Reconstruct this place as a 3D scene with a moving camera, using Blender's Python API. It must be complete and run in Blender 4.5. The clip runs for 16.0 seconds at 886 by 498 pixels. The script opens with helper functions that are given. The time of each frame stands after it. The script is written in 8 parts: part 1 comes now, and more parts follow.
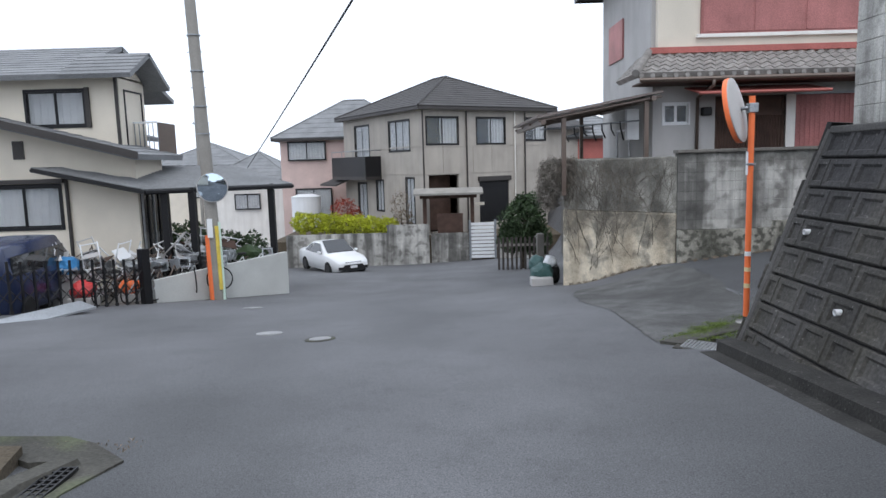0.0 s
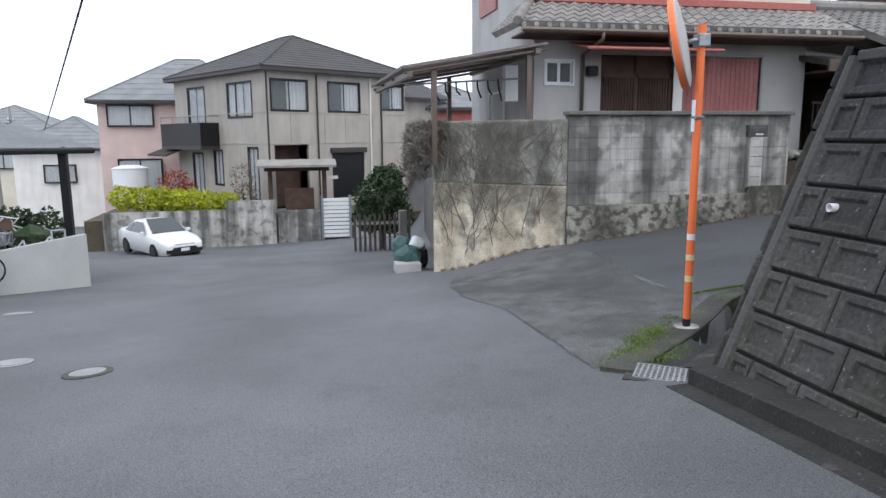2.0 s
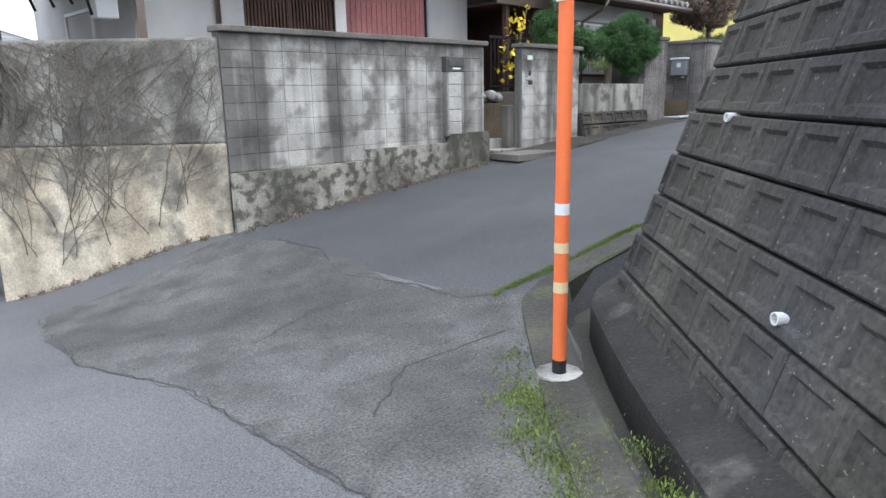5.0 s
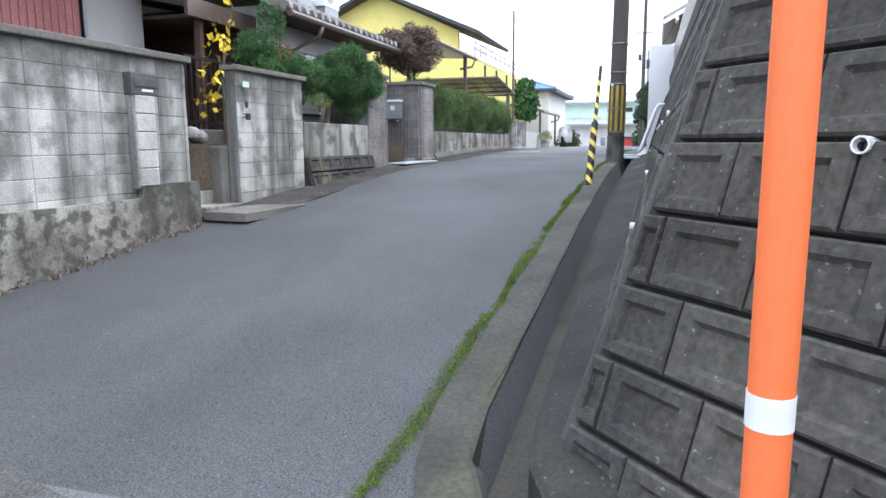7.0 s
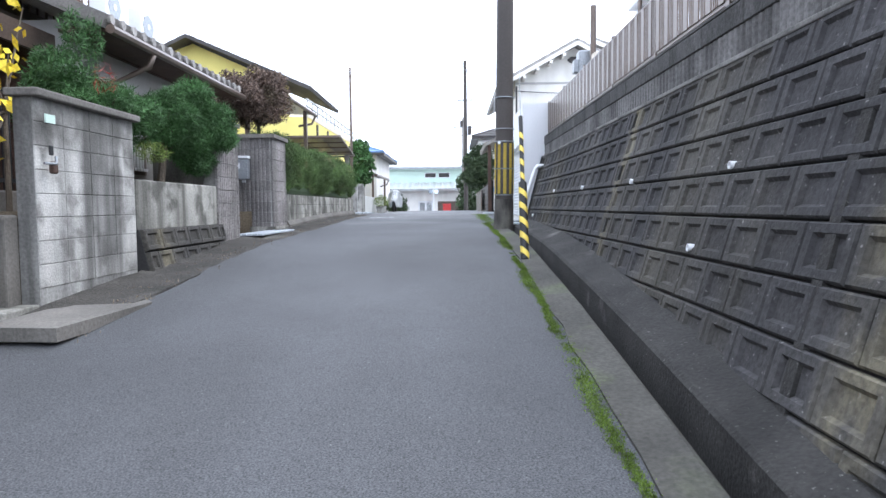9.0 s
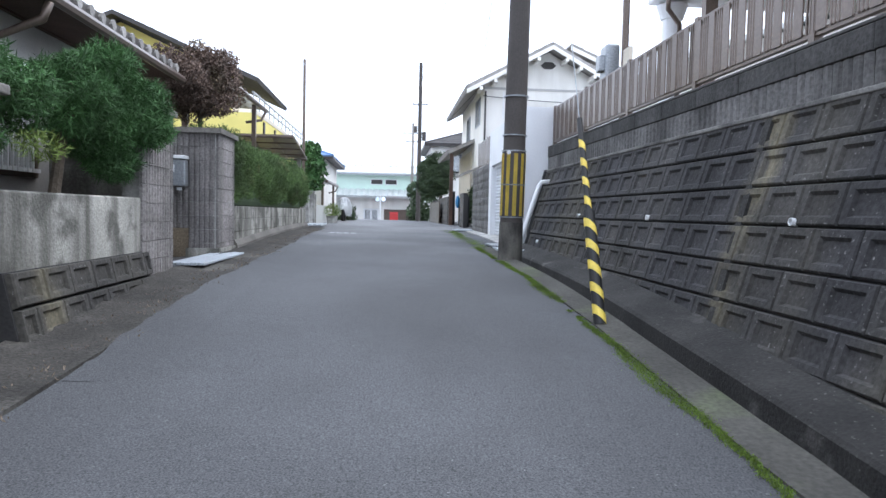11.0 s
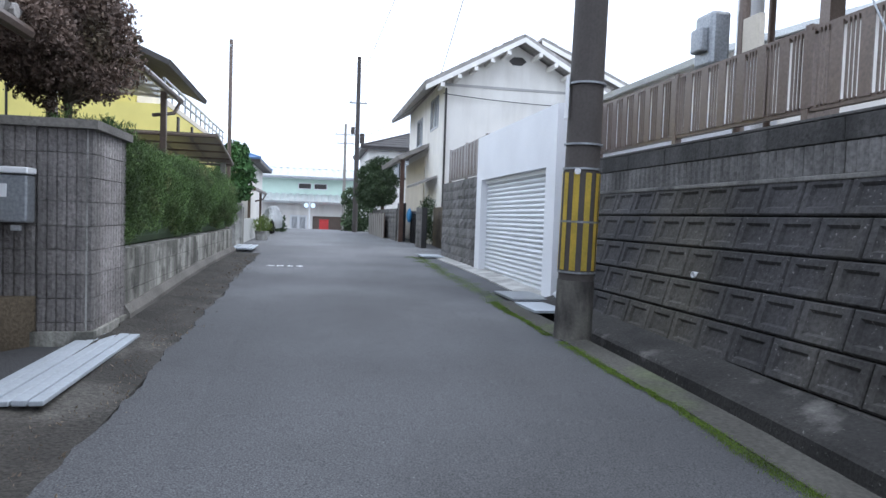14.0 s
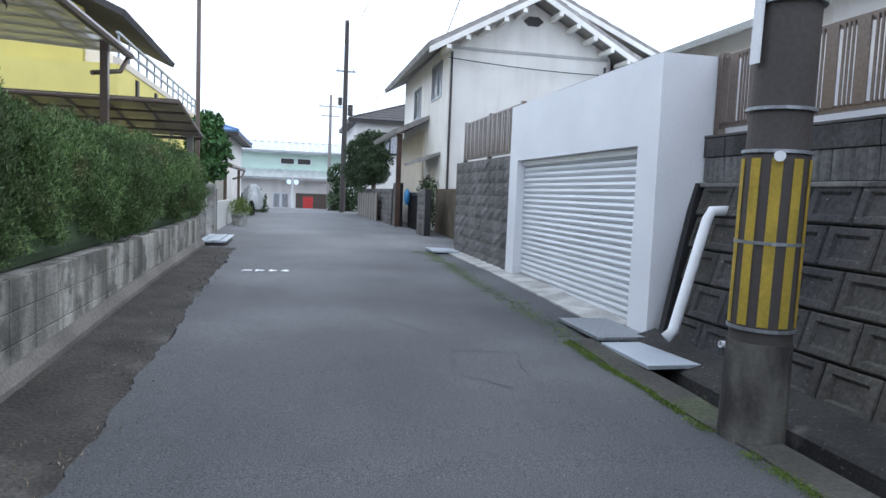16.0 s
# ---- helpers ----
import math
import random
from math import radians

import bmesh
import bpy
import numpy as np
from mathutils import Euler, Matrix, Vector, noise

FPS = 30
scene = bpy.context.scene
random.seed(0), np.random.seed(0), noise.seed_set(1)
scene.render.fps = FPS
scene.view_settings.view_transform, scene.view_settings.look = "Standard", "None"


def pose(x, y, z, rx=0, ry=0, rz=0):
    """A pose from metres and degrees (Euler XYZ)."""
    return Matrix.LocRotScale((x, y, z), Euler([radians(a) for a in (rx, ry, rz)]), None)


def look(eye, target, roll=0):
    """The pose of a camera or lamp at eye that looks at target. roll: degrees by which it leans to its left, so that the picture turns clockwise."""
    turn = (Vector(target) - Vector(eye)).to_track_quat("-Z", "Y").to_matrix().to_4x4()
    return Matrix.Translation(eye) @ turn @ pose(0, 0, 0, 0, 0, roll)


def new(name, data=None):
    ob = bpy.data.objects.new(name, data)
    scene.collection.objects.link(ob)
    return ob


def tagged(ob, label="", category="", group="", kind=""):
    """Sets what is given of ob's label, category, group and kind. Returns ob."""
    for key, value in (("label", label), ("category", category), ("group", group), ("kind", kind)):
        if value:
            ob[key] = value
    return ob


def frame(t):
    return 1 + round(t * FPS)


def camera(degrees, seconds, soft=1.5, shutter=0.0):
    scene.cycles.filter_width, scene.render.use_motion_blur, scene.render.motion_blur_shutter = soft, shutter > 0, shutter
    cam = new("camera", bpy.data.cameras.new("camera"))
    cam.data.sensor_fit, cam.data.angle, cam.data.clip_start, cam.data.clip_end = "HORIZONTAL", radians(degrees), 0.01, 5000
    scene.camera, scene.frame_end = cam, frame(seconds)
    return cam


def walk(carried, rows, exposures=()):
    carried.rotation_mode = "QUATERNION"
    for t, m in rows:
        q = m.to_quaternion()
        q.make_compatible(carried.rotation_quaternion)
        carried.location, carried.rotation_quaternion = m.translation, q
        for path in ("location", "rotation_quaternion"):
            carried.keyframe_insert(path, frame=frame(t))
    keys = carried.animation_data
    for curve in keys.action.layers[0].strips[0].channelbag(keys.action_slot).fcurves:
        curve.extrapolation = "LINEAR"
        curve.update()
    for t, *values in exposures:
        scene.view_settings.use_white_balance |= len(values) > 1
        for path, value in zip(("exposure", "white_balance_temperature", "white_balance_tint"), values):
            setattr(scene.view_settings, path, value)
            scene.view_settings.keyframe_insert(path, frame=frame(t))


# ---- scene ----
cam = camera(66.5, 16.0)
METRES, EYE, TILT, LEAN, TURN = 22.187, 1.6, 0.0, 0.0, 0.0
ROWS = [
    (0.0, 0.0, 0.0, 0.0, -0.21, -7.34, 1.62),
    (0.5, -0.0009, 0.0323, -0.0033, -1.4, -8.61, 1.52),
    (1.0, 0.0027, 0.0637, -0.0061, -3.75, -6.48, 1.17),
    (1.5, 0.0027, 0.0956, -0.01, -10.14, -8.57, 0.54),
    (2.0, 0.0072, 0.127, -0.0134, -12.48, -9.53, 0.39),
    (2.5, 0.0083, 0.1573, -0.0165, -16.37, -10.44, 0.05),
    (3.0, 0.0144, 0.188, -0.0195, -20.34, -10.18, 0.46),
    (3.5, 0.0178, 0.2176, -0.0232, -25.55, -10.83, 1.0),
    (4.0, 0.026, 0.2477, -0.0263, -30.21, -10.93, 1.84),
    (4.5, 0.0362, 0.2761, -0.0295, -37.6, -12.25, 1.7),
    (7.0, 0.1259, 0.4049, -0.0386, -72.71, -8.91, 0.31),
    (7.5, 0.1511, 0.4262, -0.0384, -79.79, -7.99, 0.48),
    (8.0, 0.1721, 0.4485, -0.0381, -85.5, -4.04, 0.51),
    (8.5, 0.1992, 0.4663, -0.0383, -87.61, -4.02, 0.81),
    (9.0, 0.2243, 0.4829, -0.0383, -89.02, -3.59, 0.61),
    (9.5, 0.2548, 0.497, -0.0366, -89.13, -2.73, 0.26),
    (12.0, 0.3993, 0.5342, -0.021, -97.84, -3.83, -2.15),
    (12.5, 0.4303, 0.5418, -0.0175, -98.32, -3.98, -2.13),
    (13.0, 0.458, 0.5493, -0.0141, -98.41, -3.13, -2.12),
    (13.5, 0.4886, 0.5511, -0.0108, -99.76, -2.64, -1.69),
    (14.0, 0.5174, 0.5543, -0.008, -100.91, -2.58, -2.01),
    (14.5, 0.5495, 0.5542, -0.0058, -101.09, -2.82, -2.13),
    (15.0, 0.5807, 0.5562, -0.0036, -100.32, -3.87, -2.13),
    (15.5, 0.6141, 0.5555, -0.001, -101.56, -4.53, -1.98),
    (16.0, 0.6442, 0.5589, 0.0015, -102.35, -4.64, -2.31),
]
walk(cam, [(t, pose(0, 0, EYE, TILT, LEAN, TURN) @ pose(METRES * x, METRES * y, METRES * z, 90 + pitch, roll, yaw)) for t, x, y, z, yaw, pitch, roll in ROWS],
     exposures=[(0.0, 0.2, 6500, 10), (2.5, 0.5, 6550, 10), (4.5, 0.88, 6550, 10), (6.8, 1.2, 6350, 11), (8.0, 1.32, 6250, 12), (9.7, 1.12, 6250, 12), (12.0, 0.8, 6200, 11), (13.0, 0.75, 6200, 11), (14.0, 0.6, 6150, 11), (16.0, 0.5, 6100, 10)])

# ---- world and light ----
SUN_EL, SUN_AZ = 58.0, 175.0   # degrees; azimuth clockwise from +y
world = bpy.data.worlds.new("overcast_sky")
scene.world = world
world.use_nodes = True
wn, wl = world.node_tree.nodes, world.node_tree.links
sky = wn.new("ShaderNodeTexSky")
sky.sky_type, sky.sun_disc = "NISHITA", False
sky.sun_elevation, sky.sun_rotation = radians(SUN_EL), radians(SUN_AZ)
sky.dust_density = 4.0
cloud = wn.new("ShaderNodeMix")
cloud.data_type = "RGBA"
cloud.inputs["Factor"].default_value = 0.86
cloud.inputs["B"].default_value = (12.2, 13.4, 15.4, 1)
wl.new(sky.outputs["Color"], cloud.inputs["A"])
wl.new(cloud.outputs["Result"], wn["Background"].inputs["Color"])
wn["Background"].inputs["Strength"].default_value = 0.10
sun = new("sun", bpy.data.lights.new("sun", "SUN"))
sun.data.energy, sun.data.angle, sun.data.color = 0.5, radians(40), (1.0, 0.96, 0.9)
sa, se = radians(SUN_AZ), radians(SUN_EL)
sun.matrix_world = look((0, 0, 0), (-math.sin(sa) * math.cos(se), -math.cos(sa) * math.cos(se), -math.sin(se)))


# ---- materials ----
def mat(name, col, rough=0.85, metal=0.0, var=0.25, vscale=1.2, grain=0.2, gscale=40.0, bump=0.15, bscale=None,
        stain=None, stain_amt=0.0, stain_scale=(2.5, 2.5, 0.35), rnd=0.0, spec=0.4, patch=None, patch_scale=0.6, patch_at=0.55, island=0.0, speck=None, speck_at=0.66, streaks=(), bands=(), side_tone=None, fade=None):
    m = bpy.data.materials.new(name)
    m.use_nodes = True
    n, l = m.node_tree.nodes, m.node_tree.links
    b = n["Principled BSDF"]
    geo = n.new("ShaderNodeNewGeometry")
    pos = geo.outputs["Position"]

    def noise_node(scale, detail=4.0, stretch=None):
        src = pos
        if stretch:
            mp = n.new("ShaderNodeMapping")
            mp.inputs["Scale"].default_value = stretch
            l.new(pos, mp.inputs["Vector"])
            src = mp.outputs["Vector"]
        t = n.new("ShaderNodeTexNoise")
        t.inputs["Scale"].default_value, t.inputs["Detail"].default_value = scale, detail
        l.new(src, t.inputs["Vector"])
        return t.outputs["Fac"]

    def rng(fac, a, b_, lo=0.3, hi=0.7):
        r = n.new("ShaderNodeMapRange")
        r.inputs["From Min"].default_value, r.inputs["From Max"].default_value = lo, hi
        r.inputs["To Min"].default_value, r.inputs["To Max"].default_value = a, b_
        l.new(fac, r.inputs["Value"])
        return r.outputs["Result"]

    def mul(a, b_):
        k = n.new("ShaderNodeMath")
        k.operation = "MULTIPLY"
        l.new(a, k.inputs[0])
        l.new(b_, k.inputs[1])
        return k.outputs[0]

    f = mul(rng(noise_node(vscale), 1 - var, 1 + var), rng(noise_node(gscale, 3.0), 1 - grain, 1 + grain))
    if rnd:
        oi = n.new("ShaderNodeObjectInfo")
        f = mul(f, rng(oi.outputs["Random"], 1 - rnd, 1 + rnd, 0, 1))
    if island:
        f = mul(f, rng(geo.outputs["Random Per Island"], 1 - island, 1 + island, 0, 1))
    rgb = n.new("ShaderNodeRGB")
    rgb.outputs[0].default_value = (*col, 1)
    colour = rgb.outputs[0]

    def mixto(base, c, fac):
        x = n.new("ShaderNodeMix")
        x.data_type = "RGBA"
        x.inputs["B"].default_value = (*c, 1)
        l.new(fac, x.inputs["Factor"])
        l.new(base, x.inputs["A"])
        return x.outputs["Result"]

    if patch:
        colour = mixto(colour, patch, rng(noise_node(patch_scale, 6.0), 0, 1, patch_at, patch_at + 0.12))
    if stain:
        colour = mixto(colour, stain, rng(noise_node(1.0, 5.0, stain_scale), 0, stain_amt, 0.42, 0.62))
    if speck:
        colour = mixto(colour, speck, rng(noise_node(38.0, 4.0), 0, 0.9, speck_at, speck_at + 0.06))
    for sx, half in streaks:   # pale run-off stains, each a ragged column at one place along the wall
        sep = n.new("ShaderNodeSeparateXYZ")
        l.new(pos, sep.inputs[0])
        away = n.new("ShaderNodeMath")
        away.operation = "SUBTRACT"
        l.new(sep.outputs["X"], away.inputs[0])
        away.inputs[1].default_value = sx
        size = n.new("ShaderNodeMath")
        size.operation = "ABSOLUTE"
        l.new(away.outputs[0], size.inputs[0])
        colour = mixto(colour, (0.17, 0.15, 0.1), mul(rng(size.outputs[0], 0.75, 0.0, half * 0.3, half), rng(noise_node(2.2, 5.0, (2, 2, 0.7)), 0.1, 1.0, 0.38, 0.6)))
    if fade:   # asphalt colour turns paler farther along x, with an uneven edge
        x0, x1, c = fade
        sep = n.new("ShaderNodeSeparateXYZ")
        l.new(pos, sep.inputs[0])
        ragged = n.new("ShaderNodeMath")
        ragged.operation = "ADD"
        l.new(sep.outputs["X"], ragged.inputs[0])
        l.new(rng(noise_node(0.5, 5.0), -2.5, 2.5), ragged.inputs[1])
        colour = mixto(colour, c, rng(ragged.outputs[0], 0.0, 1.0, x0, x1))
    if side_tone:   # asphalt colour darker away from x = cx, with a ragged edge, ending along y
        cx, r0, r1, y0, y1, c = side_tone
        sep = n.new("ShaderNodeSeparateXYZ")
        l.new(pos, sep.inputs[0])
        away = n.new("ShaderNodeMath")
        away.operation = "SUBTRACT"
        l.new(sep.outputs["X"], away.inputs[0])
        away.inputs[1].default_value = cx
        size = n.new("ShaderNodeMath")
        size.operation = "ABSOLUTE"
        l.new(away.outputs[0], size.inputs[0])
        ragged = n.new("ShaderNodeMath")
        ragged.operation = "ADD"
        l.new(size.outputs[0], ragged.inputs[0])
        l.new(rng(noise_node(0.7, 5.0), -0.5, 0.5), ragged.inputs[1])
        colour = mixto(colour, c, mul(rng(ragged.outputs[0], 0.0, 1.0, r0, r1), rng(sep.outputs["Y"], 1.0, 0.0, y0, y1)))
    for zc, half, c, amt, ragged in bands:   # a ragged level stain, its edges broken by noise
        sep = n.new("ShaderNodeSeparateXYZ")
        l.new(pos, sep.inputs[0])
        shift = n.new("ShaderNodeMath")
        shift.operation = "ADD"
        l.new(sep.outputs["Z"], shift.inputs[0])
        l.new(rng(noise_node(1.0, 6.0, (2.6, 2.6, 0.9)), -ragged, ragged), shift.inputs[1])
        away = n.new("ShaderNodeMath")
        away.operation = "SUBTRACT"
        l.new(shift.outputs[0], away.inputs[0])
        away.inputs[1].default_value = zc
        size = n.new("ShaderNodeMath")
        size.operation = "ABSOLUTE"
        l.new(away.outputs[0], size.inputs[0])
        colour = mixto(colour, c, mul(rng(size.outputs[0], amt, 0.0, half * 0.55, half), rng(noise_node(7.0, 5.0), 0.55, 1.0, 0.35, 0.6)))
    v = n.new("ShaderNodeVectorMath")
    v.operation = "SCALE"
    l.new(colour, v.inputs[0])
    l.new(f, v.inputs["Scale"])
    l.new(v.outputs["Vector"], b.inputs["Base Color"])
    b.inputs["Roughness"].default_value, b.inputs["Metallic"].default_value = rough, metal
    b.inputs["Specular IOR Level"].default_value = spec
    if bump:
        bp = n.new("ShaderNodeBump")
        bp.inputs["Strength"].default_value, bp.inputs["Distance"].default_value = bump, 0.02
        l.new(noise_node(bscale or gscale, 5.0), bp.inputs["Height"])
        l.new(bp.outputs["Normal"], b.inputs["Normal"])
    return m


M = {}
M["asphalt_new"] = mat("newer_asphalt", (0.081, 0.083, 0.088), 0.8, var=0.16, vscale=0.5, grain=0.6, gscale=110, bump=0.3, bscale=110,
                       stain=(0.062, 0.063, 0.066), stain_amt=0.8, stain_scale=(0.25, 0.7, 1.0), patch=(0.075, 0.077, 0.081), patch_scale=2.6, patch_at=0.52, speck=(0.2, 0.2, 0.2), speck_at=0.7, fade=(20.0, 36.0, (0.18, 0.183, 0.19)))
M["asphalt"] = mat("asphalt", (0.138, 0.14, 0.147), 0.82, var=0.14, vscale=0.5, grain=0.5, gscale=110, bump=0.24, bscale=110,
                   stain=(0.112, 0.114, 0.119), stain_amt=0.9, stain_scale=(0.5, 0.2, 1.0), patch=(0.125, 0.127, 0.133), patch_scale=2.2, patch_at=0.52, speck=(0.22, 0.22, 0.22), speck_at=0.72, side_tone=(0.1, 0.4, 2.3, 4.0, 9.0, (0.082, 0.084, 0.088)))
M["old_asphalt"] = mat("old_asphalt", (0.128, 0.128, 0.126), 0.9, var=0.2, vscale=2.2, grain=0.5, gscale=75, bump=0.8, bscale=60,
                       stain=(0.062, 0.062, 0.06), stain_amt=0.75, stain_scale=(0.9, 0.7, 1.0), patch=(0.095, 0.095, 0.093), patch_scale=3.0, patch_at=0.5, speck=(0.28, 0.28, 0.27), speck_at=0.7)
M["crack"] = mat("crack_tar", (0.055, 0.055, 0.056), 0.9)
M["kerb"] = mat("kerb_concrete", (0.07, 0.067, 0.058), 0.92, var=0.3, vscale=1.6, grain=0.25, gscale=35, bump=0.4, patch=(0.09, 0.1, 0.06), patch_scale=1.3)
M["gutter"] = mat("gutter_concrete", (0.085, 0.08, 0.069), 0.9, var=0.3, vscale=1.5, bump=0.3, patch=(0.08, 0.075, 0.06), patch_scale=1.6)
M["skirt"] = mat("damp_concrete", (0.034, 0.0325, 0.03), 0.92, var=0.35, vscale=2.5, bump=0.5, patch=(0.16, 0.152, 0.14), patch_scale=1.6, patch_at=0.63, speck=(0.15, 0.145, 0.135))
M["kenchi"] = mat("dark_retaining_block", (0.048, 0.0465, 0.048), 0.9, var=0.32, vscale=1.0, grain=0.3, gscale=30, bump=0.45, bscale=25,
                  stain=(0.13, 0.118, 0.085), stain_amt=0.35, stain_scale=(0.55, 0.55, 0.1), rnd=0.16, patch=(0.034, 0.033, 0.034), patch_scale=1.1, patch_at=0.5, speck=(0.2, 0.195, 0.185), streaks=((7.6, 0.28), (12.5, 0.25)))
M["kenchi_cap"] = mat("blackened_block", (0.07, 0.068, 0.066), 0.92, var=0.35, vscale=1.6, grain=0.3, gscale=30, bump=0.5, rnd=0.12, stain=(0.03, 0.03, 0.029), stain_amt=0.8, stain_scale=(3.0, 3.0, 0.3), patch=(0.12, 0.116, 0.11), patch_scale=1.4, patch_at=0.6)
M["kenchi_upper"] = mat("dark_ribbed_block", (0.15, 0.146, 0.142), 0.92, var=0.35, vscale=1.3, grain=0.3, gscale=30, bump=0.5, rnd=0.12, stain=(0.05, 0.048, 0.046), stain_amt=0.7, stain_scale=(2.5, 2.5, 0.4))
M["dirt"] = mat("gritty_edge", (0.05, 0.046, 0.04), 0.95, var=0.35, vscale=2.2, grain=0.4, gscale=45, bump=0.8, bscale=40, patch=(0.1, 0.094, 0.083), patch_scale=1.8, patch_at=0.58)
M["ledge"] = mat("pale_ledge", (0.17, 0.165, 0.155), 0.92, var=0.4, vscale=2.5, bump=0.3, patch=(0.07, 0.068, 0.066), patch_scale=1.4, patch_at=0.5)
M["kenchi_joint"] = mat("dark_joint", (0.03, 0.029, 0.029), 0.95, bump=0.2)
M["zinc"] = mat("dull_zinc", (0.45, 0.49, 0.53), 0.5, 0.15, var=0.1, grain=0.08, bump=0.05)
M["twig"] = mat("dry_twigs", (0.2, 0.18, 0.155), 0.9, var=0.3, bump=0, island=0.4)
M["kenchi_strip"] = mat("corner_mortar", (0.083, 0.08, 0.077), 0.9, var=0.3, vscale=2.0, bump=0.3)
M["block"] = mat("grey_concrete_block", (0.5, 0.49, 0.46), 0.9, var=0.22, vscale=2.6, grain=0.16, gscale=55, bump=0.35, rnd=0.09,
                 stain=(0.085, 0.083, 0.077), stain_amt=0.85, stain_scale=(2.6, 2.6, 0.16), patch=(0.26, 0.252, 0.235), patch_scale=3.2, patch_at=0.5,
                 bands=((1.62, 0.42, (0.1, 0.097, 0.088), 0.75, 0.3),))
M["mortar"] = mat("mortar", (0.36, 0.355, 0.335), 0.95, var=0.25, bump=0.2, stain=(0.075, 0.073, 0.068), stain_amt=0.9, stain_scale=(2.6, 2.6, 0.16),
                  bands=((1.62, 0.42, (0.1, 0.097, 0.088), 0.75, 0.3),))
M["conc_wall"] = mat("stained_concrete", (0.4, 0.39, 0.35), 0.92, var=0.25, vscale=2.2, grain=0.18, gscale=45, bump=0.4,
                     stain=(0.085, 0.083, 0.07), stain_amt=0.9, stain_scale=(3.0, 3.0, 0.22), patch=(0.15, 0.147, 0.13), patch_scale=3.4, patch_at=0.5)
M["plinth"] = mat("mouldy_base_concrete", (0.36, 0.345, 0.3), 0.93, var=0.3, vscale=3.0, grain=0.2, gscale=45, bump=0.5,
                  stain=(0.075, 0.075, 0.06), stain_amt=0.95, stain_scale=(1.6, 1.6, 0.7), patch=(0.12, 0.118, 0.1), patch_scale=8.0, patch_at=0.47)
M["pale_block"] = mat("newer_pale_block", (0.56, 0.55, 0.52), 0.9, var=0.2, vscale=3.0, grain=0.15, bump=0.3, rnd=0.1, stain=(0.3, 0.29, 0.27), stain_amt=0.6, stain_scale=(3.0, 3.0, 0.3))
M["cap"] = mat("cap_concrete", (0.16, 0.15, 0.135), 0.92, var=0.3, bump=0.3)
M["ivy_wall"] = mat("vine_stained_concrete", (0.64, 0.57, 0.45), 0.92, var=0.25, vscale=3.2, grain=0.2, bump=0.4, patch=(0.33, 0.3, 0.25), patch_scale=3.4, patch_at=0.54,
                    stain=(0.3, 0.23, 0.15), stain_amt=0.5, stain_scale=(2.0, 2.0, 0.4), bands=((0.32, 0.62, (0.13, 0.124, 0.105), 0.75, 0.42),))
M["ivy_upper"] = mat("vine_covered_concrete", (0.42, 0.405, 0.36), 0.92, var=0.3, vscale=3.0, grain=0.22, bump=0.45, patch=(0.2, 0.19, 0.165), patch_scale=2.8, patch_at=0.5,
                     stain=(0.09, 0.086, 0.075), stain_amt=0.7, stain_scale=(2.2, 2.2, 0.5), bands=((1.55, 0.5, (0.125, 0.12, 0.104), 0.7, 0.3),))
M["vine"] = mat("dry_vine", (0.17, 0.15, 0.125), 0.9, var=0.3)
M["split"] = mat("split_face_block", (0.17, 0.165, 0.16), 0.95, var=0.25, vscale=1.5, grain=0.35, gscale=35, bump=0.8, bscale=30, rnd=0.14, stain=(0.07, 0.068, 0.065), stain_amt=0.5)
M["rib"] = mat("ribbed_block", (0.27, 0.25, 0.24), 0.95, var=0.25, vscale=1.5, grain=0.3, gscale=35, bump=0.7, bscale=35, rnd=0.12, stain=(0.1, 0.095, 0.09), stain_amt=0.6)
M["stucco_grey"] = mat("grey_stucco", (0.47, 0.46, 0.45), 0.9, var=0.08, grain=0.08, gscale=90, bump=0.2, stain=(0.36, 0.35, 0.34), stain_amt=0.4)
M["stucco_beige"] = mat("beige_siding", (0.42, 0.385, 0.34), 0.85, var=0.08, grain=0.06, gscale=60, bump=0.15, stain=(0.33, 0.3, 0.27), stain_amt=0.4)
M["stucco_cream"] = mat("cream_stucco", (0.72, 0.66, 0.56), 0.9, var=0.06, grain=0.05, bump=0.12)
M["stucco_white"] = mat("white_stucco", (0.82, 0.8, 0.76), 0.9, var=0.06, grain=0.04, bump=0.1, stain=(0.6, 0.57, 0.52), stain_amt=0.3)
M["white_paint"] = mat("white_paint", (0.8, 0.81, 0.83), 0.7, var=0.04, grain=0.03, bump=0.05)
M["low_wall"] = mat("pale_render", (0.55, 0.56, 0.54), 0.9, var=0.08, grain=0.06, bump=0.1)
M["pink"] = mat("pink_siding", (0.62, 0.47, 0.43), 0.85, var=0.08, bump=0.1)
M["yellow_wall"] = mat("yellow_siding", (0.78, 0.68, 0.22), 0.85, var=0.06, grain=0.03, bump=0.1)
M["green_wall"] = mat("pale_green_siding", (0.6, 0.75, 0.66), 0.8, var=0.05, grain=0.03, bump=0.1)
M["roof_dark"] = mat("dark_slate_roof", (0.062, 0.058, 0.057), 0.8, var=0.15, grain=0.2, gscale=20, bump=0.3, island=0.1)
M["roof_grey"] = mat("grey_slate_roof", (0.2, 0.205, 0.21), 0.75, var=0.15, grain=0.15, gscale=20, bump=0.3, island=0.1)
M["roof_tile"] = mat("kawara_tile", (0.27, 0.255, 0.24), 0.6, var=0.25, vscale=4, grain=0.2, bump=0.3, rnd=0.2, island=0.22)
M["roof_blue"] = mat("blue_roof", (0.12, 0.22, 0.42), 0.6, var=0.1)
